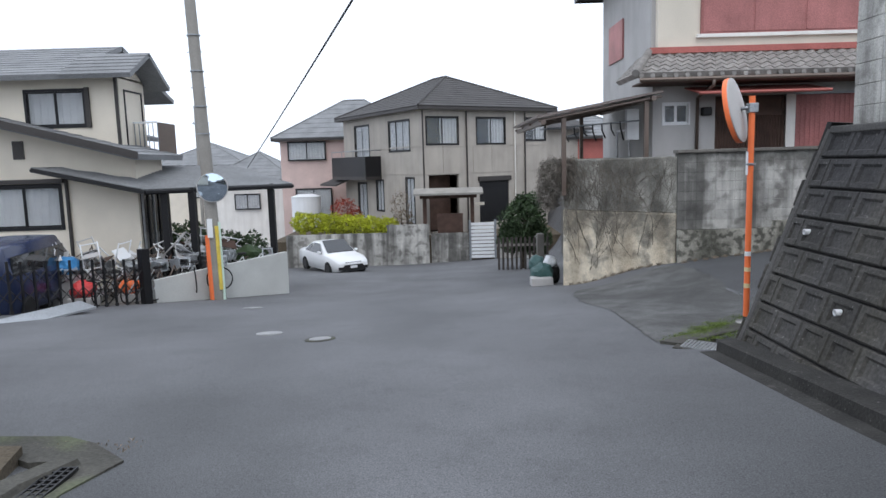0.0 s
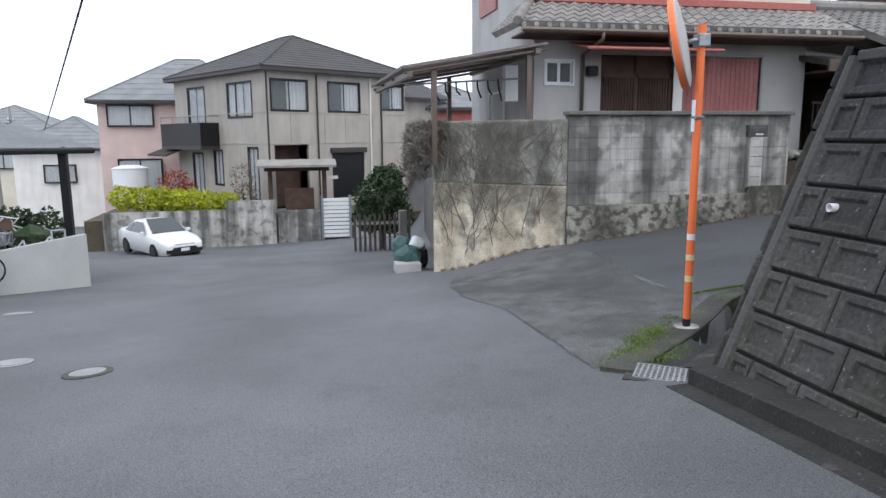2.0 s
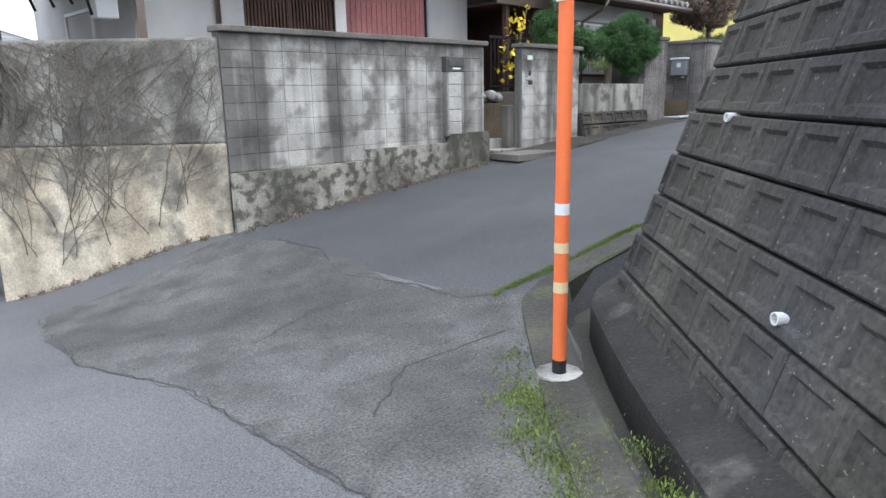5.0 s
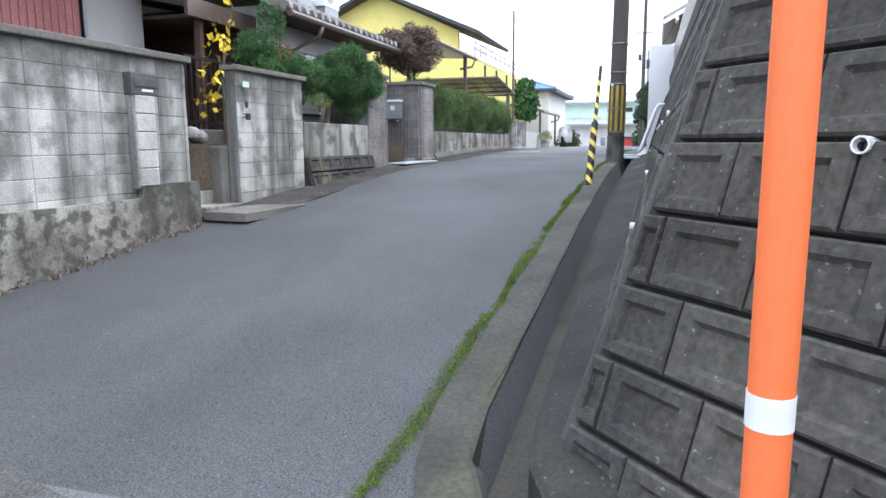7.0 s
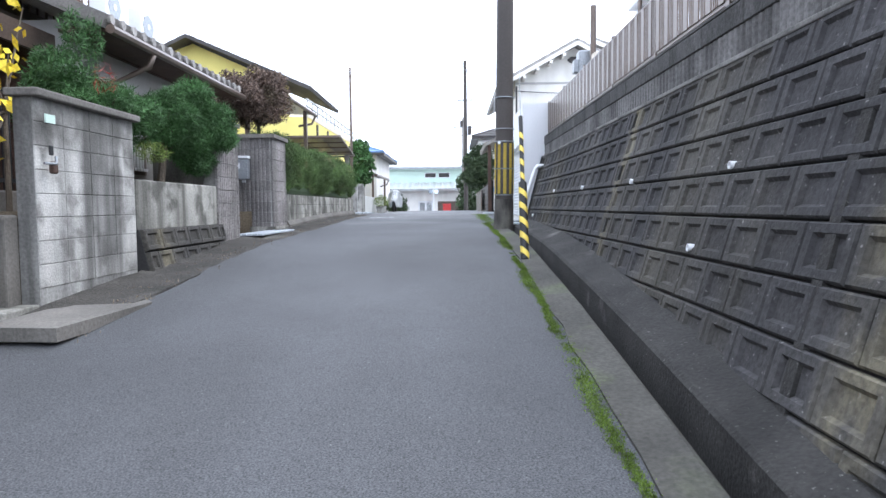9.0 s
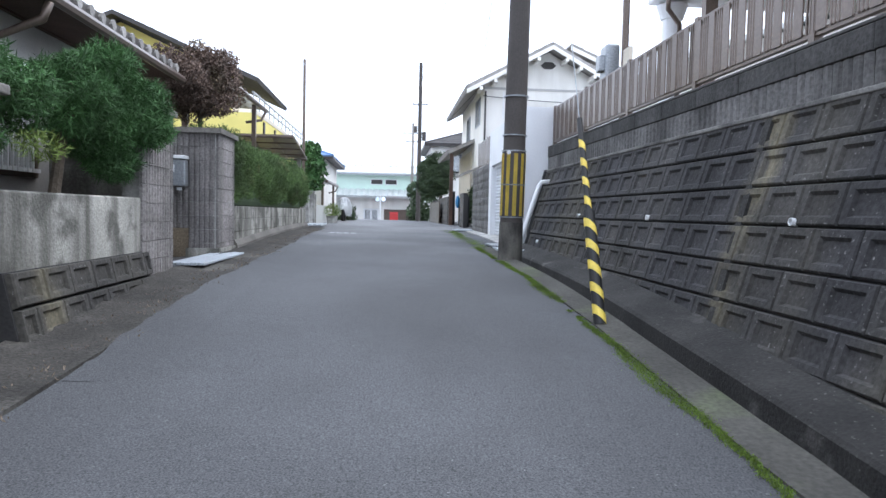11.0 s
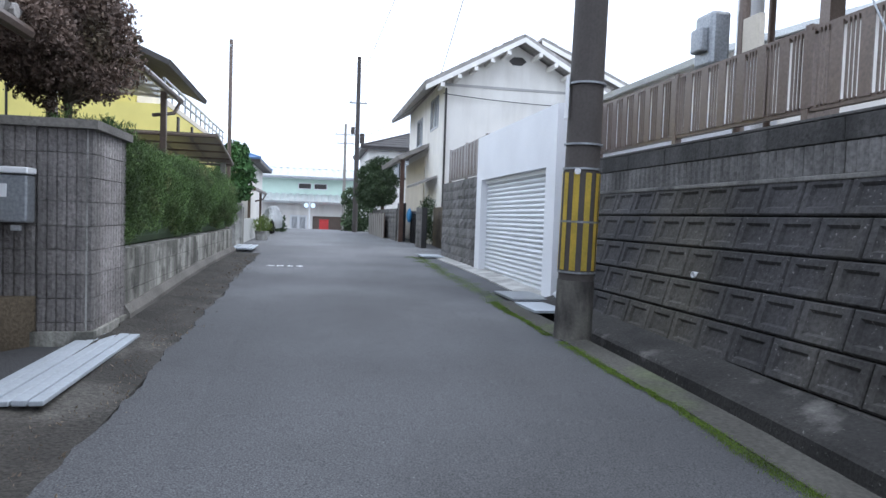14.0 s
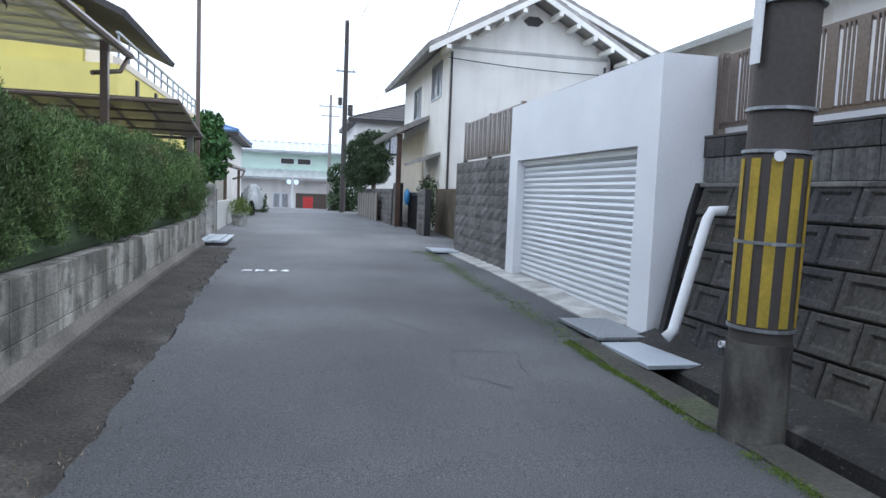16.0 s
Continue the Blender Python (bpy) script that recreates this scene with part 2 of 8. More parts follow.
M["roof_metal"] = mat("galvanised_roof", (0.55, 0.57, 0.57), 0.45, 0.4, var=0.1)
M["fascia"] = mat("dark_fascia", (0.045, 0.04, 0.038), 0.5, var=0.1, bump=0)
M["brown_wood"] = mat("dark_brown_wood", (0.085, 0.05, 0.038), 0.75, var=0.25, vscale=3, grain=0.25, gscale=60, bump=0.3)
M["brown_metal"] = mat("brown_aluminium", (0.14, 0.105, 0.085), 0.32, 0.3, spec=0.65, var=0.08, bump=0)
M["black_metal"] = mat("black_metal", (0.02, 0.02, 0.022), 0.45, 0.4, var=0.1, bump=0)
M["red_metal"] = mat("faded_red_metal", (0.42, 0.13, 0.11), 0.55, 0.1, var=0.15, bump=0.05)
M["red_shutter"] = mat("faded_red_shutter", (0.42, 0.17, 0.16), 0.55, 0.1, var=0.2, vscale=1.5, bump=0.05, stain=(0.3, 0.12, 0.11), stain_amt=0.5)
M["grey_metal"] = mat("grey_metal", (0.32, 0.34, 0.36), 0.4, 0.6, var=0.1, bump=0.03)
M["steel"] = mat("galvanised_steel", (0.5, 0.52, 0.54), 0.42, 0.75, var=0.15, bump=0.05)
M["shutter_white"] = mat("pale_shutter", (0.7, 0.72, 0.74), 0.4, 0.2, var=0.04, grain=0.02, bump=0)
M["orange"] = mat("orange_paint", (0.9, 0.2, 0.065), 0.5, var=0.05, grain=0.03, bump=0)
M["yellow"] = mat("yellow_plastic", (0.74, 0.56, 0.1), 0.5, var=0.12, vscale=5, grain=0.08, bump=0.02)
M["cream_tape"] = mat("faded_reflective_tape", (0.75, 0.6, 0.35), 0.5, var=0.1, grain=0.05, bump=0.02)
M["white"] = mat("white_plastic", (0.78, 0.79, 0.8), 0.5, var=0.04, grain=0.03, bump=0)
M["black"] = mat("black_plastic", (0.018, 0.018, 0.019), 0.5, var=0.1, bump=0.02)
M["pole_conc"] = mat("pole_concrete", (0.3, 0.285, 0.26), 0.9, var=0.1, grain=0.1, bump=0.15, stain=(0.2, 0.19, 0.17), stain_amt=0.4)
M["pole_dark"] = mat("dark_pole_wrap", (0.07, 0.061, 0.056), 0.7, var=0.12, grain=0.12, bump=0.1)
M["pole_foot"] = mat("scuffed_pole_foot", (0.045, 0.041, 0.039), 0.8, var=0.25, vscale=4, grain=0.15, bump=0.1, stain=(0.22, 0.21, 0.18), stain_amt=0.6, stain_scale=(4, 4, 1.4))
M["curtain"] = mat("white_curtain", (0.72, 0.73, 0.74), 0.9, var=0.06, vscale=6, bump=0.1)
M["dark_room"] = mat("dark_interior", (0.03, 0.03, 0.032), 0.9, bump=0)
M["soil"] = mat("soil", (0.1, 0.08, 0.055), 0.95, var=0.3, vscale=2, grain=0.3, bump=0.6)
M["moss"] = mat("moss", (0.13, 0.2, 0.03), 0.95, var=0.35, vscale=3, grain=0.4, gscale=60, bump=0.8, bscale=70, island=0.3)
M["weeds"] = mat("weeds", (0.15, 0.21, 0.05), 0.8, var=0.3, vscale=3, island=0.4, bump=0)
M["hedge"] = mat("conifer_hedge", (0.115, 0.185, 0.062), 0.75, var=0.5, vscale=2.2, grain=0.2, bump=0, island=0.36, patch=(0.15, 0.16, 0.07), patch_scale=1.6, patch_at=0.58)
M["pine"] = mat("pine_needles", (0.06, 0.14, 0.045), 0.7, var=0.35, vscale=2.5, grain=0.2, bump=0, island=0.45)
M["lime"] = mat("lime_leaves", (0.4, 0.43, 0.03), 0.7, var=0.3, vscale=1.5, bump=0, island=0.3)
M["topiary"] = mat("dark_russet_leaves", (0.155, 0.11, 0.088), 0.8, var=0.3, vscale=3, bump=0, island=0.5, patch=(0.12, 0.095, 0.06), patch_scale=2.0)
M["brown_leaf"] = mat("russet_leaves", (0.2, 0.16, 0.12), 0.8, var=0.3, vscale=2.5, bump=0, island=0.4)
M["dark_leaf"] = mat("dark_green_leaves", (0.045, 0.075, 0.032), 0.7, var=0.3, vscale=1.5, bump=0, island=0.4)
M["red_leaf"] = mat("red_leaves", (0.3, 0.05, 0.03), 0.75, var=0.3, bump=0, island=0.4)
M["yellow_leaf"] = mat("yellow_leaves", (0.72, 0.55, 0.05), 0.7, var=0.2, bump=0, island=0.3)
M["bark"] = mat("bark", (0.1, 0.08, 0.06), 0.9, var=0.3, vscale=6, bump=0.6)
M["car_white"] = mat("white_car_paint", (0.78, 0.79, 0.8), 0.25, var=0.02, grain=0.01, bump=0, spec=0.6)
M["car_blue"] = mat("dark_blue_car_paint", (0.02, 0.03, 0.075), 0.25, var=0.05, bump=0, spec=0.6)
M["tyre"] = mat("tyre_rubber", (0.02, 0.02, 0.02), 0.8, bump=0.1)
M["blue"] = mat("blue_plastic", (0.05, 0.24, 0.5), 0.5, var=0.15, bump=0.05)
M["teal"] = mat("teal_plastic_bag", (0.045, 0.1, 0.095), 0.45, var=0.3, bump=0.3, bscale=12)
M["tarp"] = mat("white_tarp", (0.7, 0.72, 0.73), 0.6, var=0.08, bump=0.5, bscale=8)
M["red"] = mat("red_paint", (0.55, 0.05, 0.05), 0.5, var=0.1, bump=0)
M["dark_car"] = mat("dark_trim", (0.012, 0.012, 0.013), 0.4, bump=0)
M["mail_grey"] = mat("dull_dark_enamel", (0.1, 0.1, 0.098), 0.6, 0.2, var=0.2, vscale=6, bump=0.05)
M["manhole"] = mat("cast_iron_cover", (0.3, 0.3, 0.3), 0.6, 0.3, var=0.2, bump=0.5, bscale=60)


def plain(name, col, rough, metal=0.0, trans=0.0, alpha=1.0, spec=0.5):
    m = bpy.data.materials.new(name)
    m.use_nodes = True
    b = m.node_tree.nodes["Principled BSDF"]
    b.inputs["Base Color"].default_value = (*col, 1)
    b.inputs["Roughness"].default_value, b.inputs["Metallic"].default_value = rough, metal
    b.inputs["Transmission Weight"].default_value, b.inputs["Alpha"].default_value = trans, alpha
    b.inputs["Specular IOR Level"].default_value = spec
    return m


M["mirror"] = plain("convex_mirror_glass", (0.6, 0.7, 0.8), 0.06, 1.0)
M["glass"] = plain("window_glass", (0.3, 0.33, 0.35), 0.05, alpha=0.22, spec=0.7)
M["car_glass"] = plain("car_glass", (0.02, 0.022, 0.025), 0.05, spec=0.8)
M["lamp_glass"] = plain("lamp_glass", (0.7, 0.72, 0.75), 0.1, spec=0.8)
M["poly"] = plain("smoked_polycarbonate", (0.2, 0.165, 0.15), 0.3, alpha=0.8)
M["poly_clear"] = plain("clouded_polycarbonate", (0.42, 0.43, 0.44), 0.35, alpha=0.55)


# ---- building helpers ----
def finish(name, bm, material, parent=None, label=""):
    me = bpy.data.meshes.new(name)
    bm.normal_update()
    bm.to_mesh(me)
    bm.free()
    me.materials.append(material)
    ob = new(name, me)
    if parent is not None:
        ob.parent = parent
    if label:
        ob["label"] = label
    return ob


def part(name, bm, material, parent, label=""):
    return finish(name, bm, material, parent, label)


def thing(name, label, category, group="", at=(0, 0, 0), kind=""):
    ob = new(name)
    ob.empty_display_size = 0.2
    ob.location = at
    return tagged(ob, label, category, group, kind)


def box(bm, x0, x1, y0, y1, z0, z1, m=None, bevel=0.0):
    mm = Matrix.Translation(((x0 + x1) / 2, (y0 + y1) / 2, (z0 + z1) / 2)) @ Matrix.Diagonal((x1 - x0, y1 - y0, z1 - z0, 1))
    if m is not None:
        mm = m @ mm
    r = bmesh.ops.create_cube(bm, size=1, matrix=mm)
    if bevel:
        es = list({e for v in r["verts"] for e in v.link_edges})
        bmesh.ops.bevel(bm, geom=es, offset=bevel, segments=2, affect="EDGES", profile=0.5)
    return bm


def B(*a, **k):
    return box(bmesh.new(), *a, **k)


def tube(bm, p, q, r0, r1=None, seg=12, caps=True):
    p, q = Vector(p), Vector(q)
    d = q - p
    mm = Matrix.Translation((p + q) / 2) @ d.to_track_quat("Z", "Y").to_matrix().to_4x4()
    bmesh.ops.create_cone(bm, cap_ends=caps, segments=seg, radius1=r0, radius2=r0 if r1 is None else r1, depth=d.length, matrix=mm)
    return bm


def T(*a, **k):
    return tube(bmesh.new(), *a, **k)


def pipe(bm, pts, r, seg=8):
    """One connected bent tube through the points; closed where the last point is the first."""
    P = [Vector(p) for p in pts]
    closed = (P[0] - P[-1]).length < 1e-6
    if closed:
        P = P[:-1]
    n, rings, side = len(P), [], None
    for i in range(n):
        a, b = (P[i - 1], P[(i + 1) % n]) if closed else (P[max(0, i - 1)], P[min(n - 1, i + 1)])
        d = (b - a).normalized()
        if side is None:
            side = d.orthogonal()
        side = (side - d * side.dot(d)).normalized()
        up = d.cross(side)
        rings.append([bm.verts.new(P[i] + (side * math.cos(2 * math.pi * k / seg) + up * math.sin(2 * math.pi * k / seg)) * r) for k in range(seg)])
    pairs = list(zip(rings[:-1], rings[1:])) + ([(rings[-1], rings[0])] if closed else [])
    for p, q in pairs:
        for k in range(seg):
            bm.faces.new((p[k], p[(k + 1) % seg], q[(k + 1) % seg], q[k])).smooth = True
    if not closed:
        bm.faces.new(rings[0][::-1])
        bm.faces.new(rings[-1])
    return bm


def prism(bm, poly, h0, h1, axis="z", m=None):
    """A polygon drawn out between two heights along an axis."""
    def at(a, b, h):
        v = {"z": (a, b, h), "y": (a, h, b), "x": (h, a, b)}[axis]
        return m @ Vector(v) if m is not None else Vector(v)
    lo = [bm.verts.new(at(a, b, h0)) for a, b in poly]
    hi = [bm.verts.new(at(a, b, h1)) for a, b in poly]
    k = len(poly)
    bm.faces.new(lo[::-1])
    bm.faces.new(hi)
    for i in range(k):
        bm.faces.new((lo[i], lo[(i + 1) % k], hi[(i + 1) % k], hi[i]))
    bmesh.ops.recalc_face_normals(bm, faces=bm.faces[:])
    return bm


def quads(name, verts, faces, material, parent=None, smooth=False):
    me = bpy.data.meshes.new(name)
    me.from_pydata(verts, [], faces)
    me.materials.append(material)
    if smooth:
        me.polygons.foreach_set("use_smooth", [True] * len(me.polygons))
    me.update()
    ob = new(name, me)
    if parent is not None:
        ob.parent = parent
    return ob


def curve(x, knots):
    xs, ys = zip(*knots)
    return float(np.interp(x, xs, ys))


def smooth(a, b, v):
    t = min(1.0, max(0.0, (v - a) / (b - a)))
    return t * t * (3 - 2 * t)


STREET_1 = [(-60, 4.2), (-20, 1.7), (0, 0), (5, -0.42), (9.5, -0.80), (14, -1.27), (20, -2.12), (34, -3.56), (60, -5.2), (200, -8)]
STREET_2 = [(2, -0.78), (4.7, -0.66), (6.4, -0.47), (8, -0.30), (10.3, -0.07), (12.9, 0.12), (14.5, 0.24), (17, 0.3), (19, 0.33), (21, 0.41), (24, 0.46), (28, 0.48), (36, 0.5), (55, 0.48), (68, 0.1), (200, -4)]


def soft_profile(v, knots, w=1.2):
    return sum(curve(v + d * w, knots) * k for d, k in ((-1, 0.25), (0, 0.5), (1, 0.25)))


def G(x, y):
    """The height of the road surface."""
    one = soft_profile(y, STREET_1) + 0.04 * max(-2.0, min(x, 3.0))
    two = soft_profile(x, STREET_2)
    s = smooth(2.6, 5.2, x) * (1 - smooth(14.6, 17.0, y) * (1 - smooth(5.0, 8.0, x)))
    return one * (1 - s) + two * s


def leaf_cloud(name, blobs, count, size, material, parent=None, seed=1, lean=0.0, depth=0.35, ratio=0.5):
    """Many small leaves in the outer shell of lumpy ellipsoids (x, y, z, rx, ry, rz)."""
    rs = np.random.RandomState(seed)
    blobs = np.array(blobs, float)
    area = (blobs[:, 3] * blobs[:, 4] + blobs[:, 4] * blobs[:, 5] + blobs[:, 3] * blobs[:, 5])
    pick = rs.choice(len(blobs), count, p=area / area.sum())
    d = rs.normal(size=(count, 3))
    d /= np.linalg.norm(d, axis=1)[:, None]
    lump = 1 + 0.13 * np.sin(d @ np.array([5.1, 3.3, 4.2]) + pick) + 0.1 * np.sin(d @ np.array([-7.3, 9.1, 6.7]) + 2 * pick)
    r = (1 - depth * rs.rand(count) ** 1.6) * lump
    p = blobs[pick, :3] + d * blobs[pick, 3:] * r[:, None]
    return leaf_mesh(name, p, d, size, material, parent, rs, lean, ratio)


def leaf_mesh(name, p, out, size, material, parent, rs, lean=0.0, ratio=0.5):
    count = len(p)
    a = rs.normal(size=(count, 3)) + out * 0.8
    a[:, 2] += lean
    a /= np.linalg.norm(a, axis=1)[:, None]
    b = np.cross(a, rs.normal(size=(count, 3)))
    b /= np.linalg.norm(b, axis=1)[:, None]
    s = size * (0.6 + 0.8 * rs.rand(count))[:, None]
    w = s * ratio
    v = np.empty((count, 4, 3))
    v[:, 0], v[:, 1], v[:, 2], v[:, 3] = p - a * s * 0.5, p + b * w * 0.5, p + a * s * 0.5, p - b * w * 0.5
    f = np.arange(count * 4).reshape(-1, 4)
    return quads(name, v.reshape(-1, 3).tolist(), f.tolist(), material, parent)


def wall_with_holes(bm, x0, x1, z0, z1, y0, y1, holes, m=None):
    """A wall along x, one connected mesh, with rectangular openings (xa, xb, za, zb) that go through it."""
    xs = sorted({x0, x1, *[h[0] for h in holes], *[h[1] for h in holes]})
    zs = sorted({z0, z1, *[h[2] for h in holes], *[h[3] for h in holes]})
    made = {}

    def vert(i, j, y):
        if (i, j, y) not in made:
            p = Vector((xs[i], y, zs[j]))
            made[i, j, y] = bm.verts.new(m @ p if m is not None else p)
        return made[i, j, y]

    def solid(i, j):
        if not (0 <= i < len(xs) - 1 and 0 <= j < len(zs) - 1):
            return False
        cx, cz = (xs[i] + xs[i + 1]) / 2, (zs[j] + zs[j + 1]) / 2
        return not any(h[0] < cx < h[1] and h[2] < cz < h[3] for h in holes)

    for i in range(len(xs) - 1):
        for j in range(len(zs) - 1):
            if not solid(i, j):
                continue
            for y in (y0, y1):
                bm.faces.new((vert(i, j, y), vert(i + 1, j, y), vert(i + 1, j + 1, y), vert(i, j + 1, y)))
            for di, dj, a, b in ((-1, 0, (i, j), (i, j + 1)), (1, 0, (i + 1, j), (i + 1, j + 1)), (0, -1, (i, j), (i + 1, j)), (0, 1, (i, j + 1), (i + 1, j + 1))):
                if not solid(i + di, j + dj):
                    bm.faces.new((vert(*a, y0), vert(*b, y0), vert(*b, y1), vert(*a, y1)))
    bmesh.ops.recalc_face_normals(bm, faces=bm.faces[:])
    return bm


def window(parent, m, x0, x1, z0, z1, frame_mat, panes=2, curtain=True, t=0.05, depth=0.12, name="window"):
    """A sliding window in a wall whose outer face is y = 0 of m and which lies towards +y."""
    win = part(name, wall_with_holes(bmesh.new(), x0 - t, x1 + t, z0 - t, z1 + t, -0.03, depth * 0.6, [(x0, x1, z0, z1)], m), frame_mat, parent)
    w = (x1 - x0) / panes
    for i in range(panes):
        a, b = x0 + i * w, x0 + (i + 1) * w
        off = 0.02 * (i % 2)
        part("sash", wall_with_holes(bmesh.new(), a, b, z0, z1, 0.01 + off, 0.03 + off, [(a + 0.035, b - 0.035, z0 + 0.04, z1 - 0.04)], m), frame_mat, win)
        g = part("pane", B(a + 0.035, b - 0.035, 0.018 + off, 0.022 + off, z0 + 0.04, z1 - 0.04, m), M["glass"], win)
        g.visible_shadow = False
    if curtain:
        bm = bmesh.new()
        n = max(8, int((x1 - x0) * 14))
        k0 = 0 if curtain != "half" else int(n * 0.45)
        lo = [bm.verts.new(m @ Vector((x0 + (x1 - x0) * i / n, 0.1 + 0.02 * math.sin(i * 2.1), z0))) for i in range(k0, n + 1)]
        hi = [bm.verts.new(m @ Vector((x0 + (x1 - x0) * i / n, 0.1 + 0.015 * math.sin(i * 2.1 + 0.4), z1))) for i in range(k0, n + 1)]
        for i in range(len(lo) - 1):
            bm.faces.new((lo[i], lo[i + 1], hi[i + 1], hi[i]))
        part("curtain", bm, M["curtain"], win, "white curtain")
    # near-black panel; the unlit room behind the panes is only this colour
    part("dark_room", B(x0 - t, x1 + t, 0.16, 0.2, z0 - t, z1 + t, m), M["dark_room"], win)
    return win


def sheet(bm, pts, t):
    """A roof plane through pts, t thick downwards."""
    up = [bm.verts.new(p) for p in pts]
    dn = [bm.verts.new((p[0], p[1], p[2] - t)) for p in pts]
    k = len(pts)
    bm.faces.new(up)
    bm.faces.new(dn[::-1])
    for i in range(k):
        bm.faces.new((up[i], dn[i], dn[(i + 1) % k], up[(i + 1) % k]))
    bmesh.ops.recalc_face_normals(bm, faces=bm.faces[:])
    return bm


def ridged_sheet(bm, a, b, c, d, rows, cols, t, amp, prof="step"):
    """A roof plane a-b (eave) to d-c (ridge) with courses (step) or tile waves."""
    a, b, c, d = map(Vector, (a, b, c, d))
    nrm = (b - a).cross(d - a).normalized()
    if nrm.z < 0:
        nrm = -nrm
    grid = []
    for j in range(rows):
        for e in (0.0, 1.0):
            v = (j + e) / rows
            line = []
            for i in range(cols + 1):
                u = i / cols
                p = (a * (1 - u) + b * u) * (1 - v) + (d * (1 - u) + c * u) * v
                h = amp * (1 - e) * 0.9
                if prof == "tile":
                    h += amp * 1.1 * math.cos(u * cols / 4 * 2 * math.pi)
                line.append(bm.verts.new(p + nrm * h))
            grid.append(line)
    for j in range(len(grid) - 1):
        for i in range(cols):
            bm.faces.new((grid[j][i], grid[j][i + 1], grid[j + 1][i + 1], grid[j + 1][i]))
    lowv = [bm.verts.new(p - nrm * t) for p in (a, b, c, d)]
    bm.faces.new(lowv[::-1])
    for (p, q), (r, s) in (((0, 1), (grid[0][0], grid[0][-1])), ((1, 2), (grid[0][-1], grid[-1][-1])), ((2, 3), (grid[-1][-1], grid[-1][0])), ((3, 0), (grid[-1][0], grid[0][0]))):
        bm.faces.new((lowv[p], lowv[q], s, r))
    return bm


# ---- ground, kerbs and gutter ----
GUTTER = [(2.88, 7.56), (4.86, 9.37), (5.05, 9.53), (5.35, 9.66), (5.8, 9.7), (19.85, 9.72)]


def gutter_y(x):
    return curve(x, GUTTER)


def sunk(x, y):
    return 2.86 < x < 19.8 and y < gutter_y(x) - 0.05 and (y > 7.25 or x > 3.2)


def make_ground():
    xs = [-700, -350, -180, -100, -60, -40, -28, -20, *np.arange(-16, 2.41, 0.4), *np.arange(2.5, 6.4, 0.1), *np.arange(6.4, 44, 0.4), 48, 56, 70, 100, 160, 300, 700]
    ys = [-700, -350, -180, -100, -60, -40, -25, -16, *np.arange(-12, 6.3, 0.4), *np.arange(6.4, 10.2, 0.1), *np.arange(10.2, 45, 0.4), 50, 58, 75, 110, 180, 330, 700]
    verts = [(x, y, G(x, y) - (0.5 if sunk(x, y) else 0.0)) for y in ys for x in xs]
    w = len(xs)
    faces = [(j * w + i, j * w + i + 1, (j + 1) * w + i + 1, (j + 1) * w + i) for j in range(len(ys) - 1) for i in range(w - 1)]
    ob = quads("ground", verts, faces, M["asphalt"], smooth=True)
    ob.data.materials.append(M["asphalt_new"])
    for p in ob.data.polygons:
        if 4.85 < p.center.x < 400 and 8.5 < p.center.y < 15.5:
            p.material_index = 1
    return tagged(ob, "worn grey asphalt street surface", "road", kind="structure")


make_ground()


def resample(path, step):
    out = []
    for (x0, y0), (x1, y1) in zip(path[:-1], path[1:]):
        n = max(1, round(math.hypot(x1 - x0, y1 - y0) / step))
        out += [(x0 + (x1 - x0) * i / n, y0 + (y1 - y0) * i / n) for i in range(n)]
    return out + [path[-1]]


def sweep(name, path, profile, material, parent=None, step=0.5, height=G, jitter=0.0, seed=0):
    """A closed profile of (offset to the left, height over the road) drawn along a path."""
    pts = resample(path, step)
    rs = random.Random(seed)
    verts, faces, k = [], [], len(profile)
    for i, (x, y) in enumerate(pts):
        a, b = pts[max(0, i - 1)], pts[min(len(pts) - 1, i + 1)]
        dx, dy = b[0] - a[0], b[1] - a[1]
        n = math.hypot(dx, dy)
        nx, ny = -dy / n, dx / n
        for o, h in profile:
            o2 = o + (rs.uniform(-jitter, jitter) if o > 0 else 0)
            verts.append((x + nx * o2, y + ny * o2, height(x, y) + h))
    for i in range(len(pts) - 1):
        for j in range(k):
            faces.append((i * k + j, i * k + (j + 1) % k, (i + 1) * k + (j + 1) % k, (i + 1) * k + j))
    faces.append(tuple(range(k))[::-1])
    faces.append(tuple((len(pts) - 1) * k + j for j in range(k)))
    ob = quads(name, verts, faces, material, parent)
    bm = bmesh.new()
    bm.from_mesh(ob.data)
    bmesh.ops.recalc_face_normals(bm, faces=bm.faces[:])
    bm.to_mesh(ob.data)
    bm.free()
    return ob


tagged(sweep("kerb_south", [(2.63, 7.33), *GUTTER], [(0.26, -0.3), (0.25, 0.014), (0.02, 0.03), (0.0, 0.02), (0.0, -0.5)], M["kerb"], jitter=0.02), "weathered concrete kerb along the gutter", "kerb", kind="structure")
tagged(sweep("gutter", GUTTER, [(0.02, -0.28), (-0.3, -0.28), (-0.3, -0.45), (0.02, -0.45)], M["gutter"]), "damp concrete gutter floor at the wall foot", "gutter", kind="structure")
tagged(sweep("gutter_wall", GUTTER, [(-0.23, -0.45), (-0.235, 0.0), (-0.26, 0.025), (-0.58, 0.12), (-0.75, -0.45)], M["skirt"], jitter=0.0), "stained concrete footing of the retaining wall", "footing", kind="structure")
tagged(sweep("kerb_east", [(2.88, -12), (2.88, 6.97)], [(0.19, -0.2), (0.18, 0.006), (0.01, 0.012), (0.0, 0.12), (-0.03, 0.135), (-0.3, 0.14), (-0.4, -0.3)], M["skirt"]), "damp concrete footing ledge with a flat edge strip", "kerb", kind="structure")


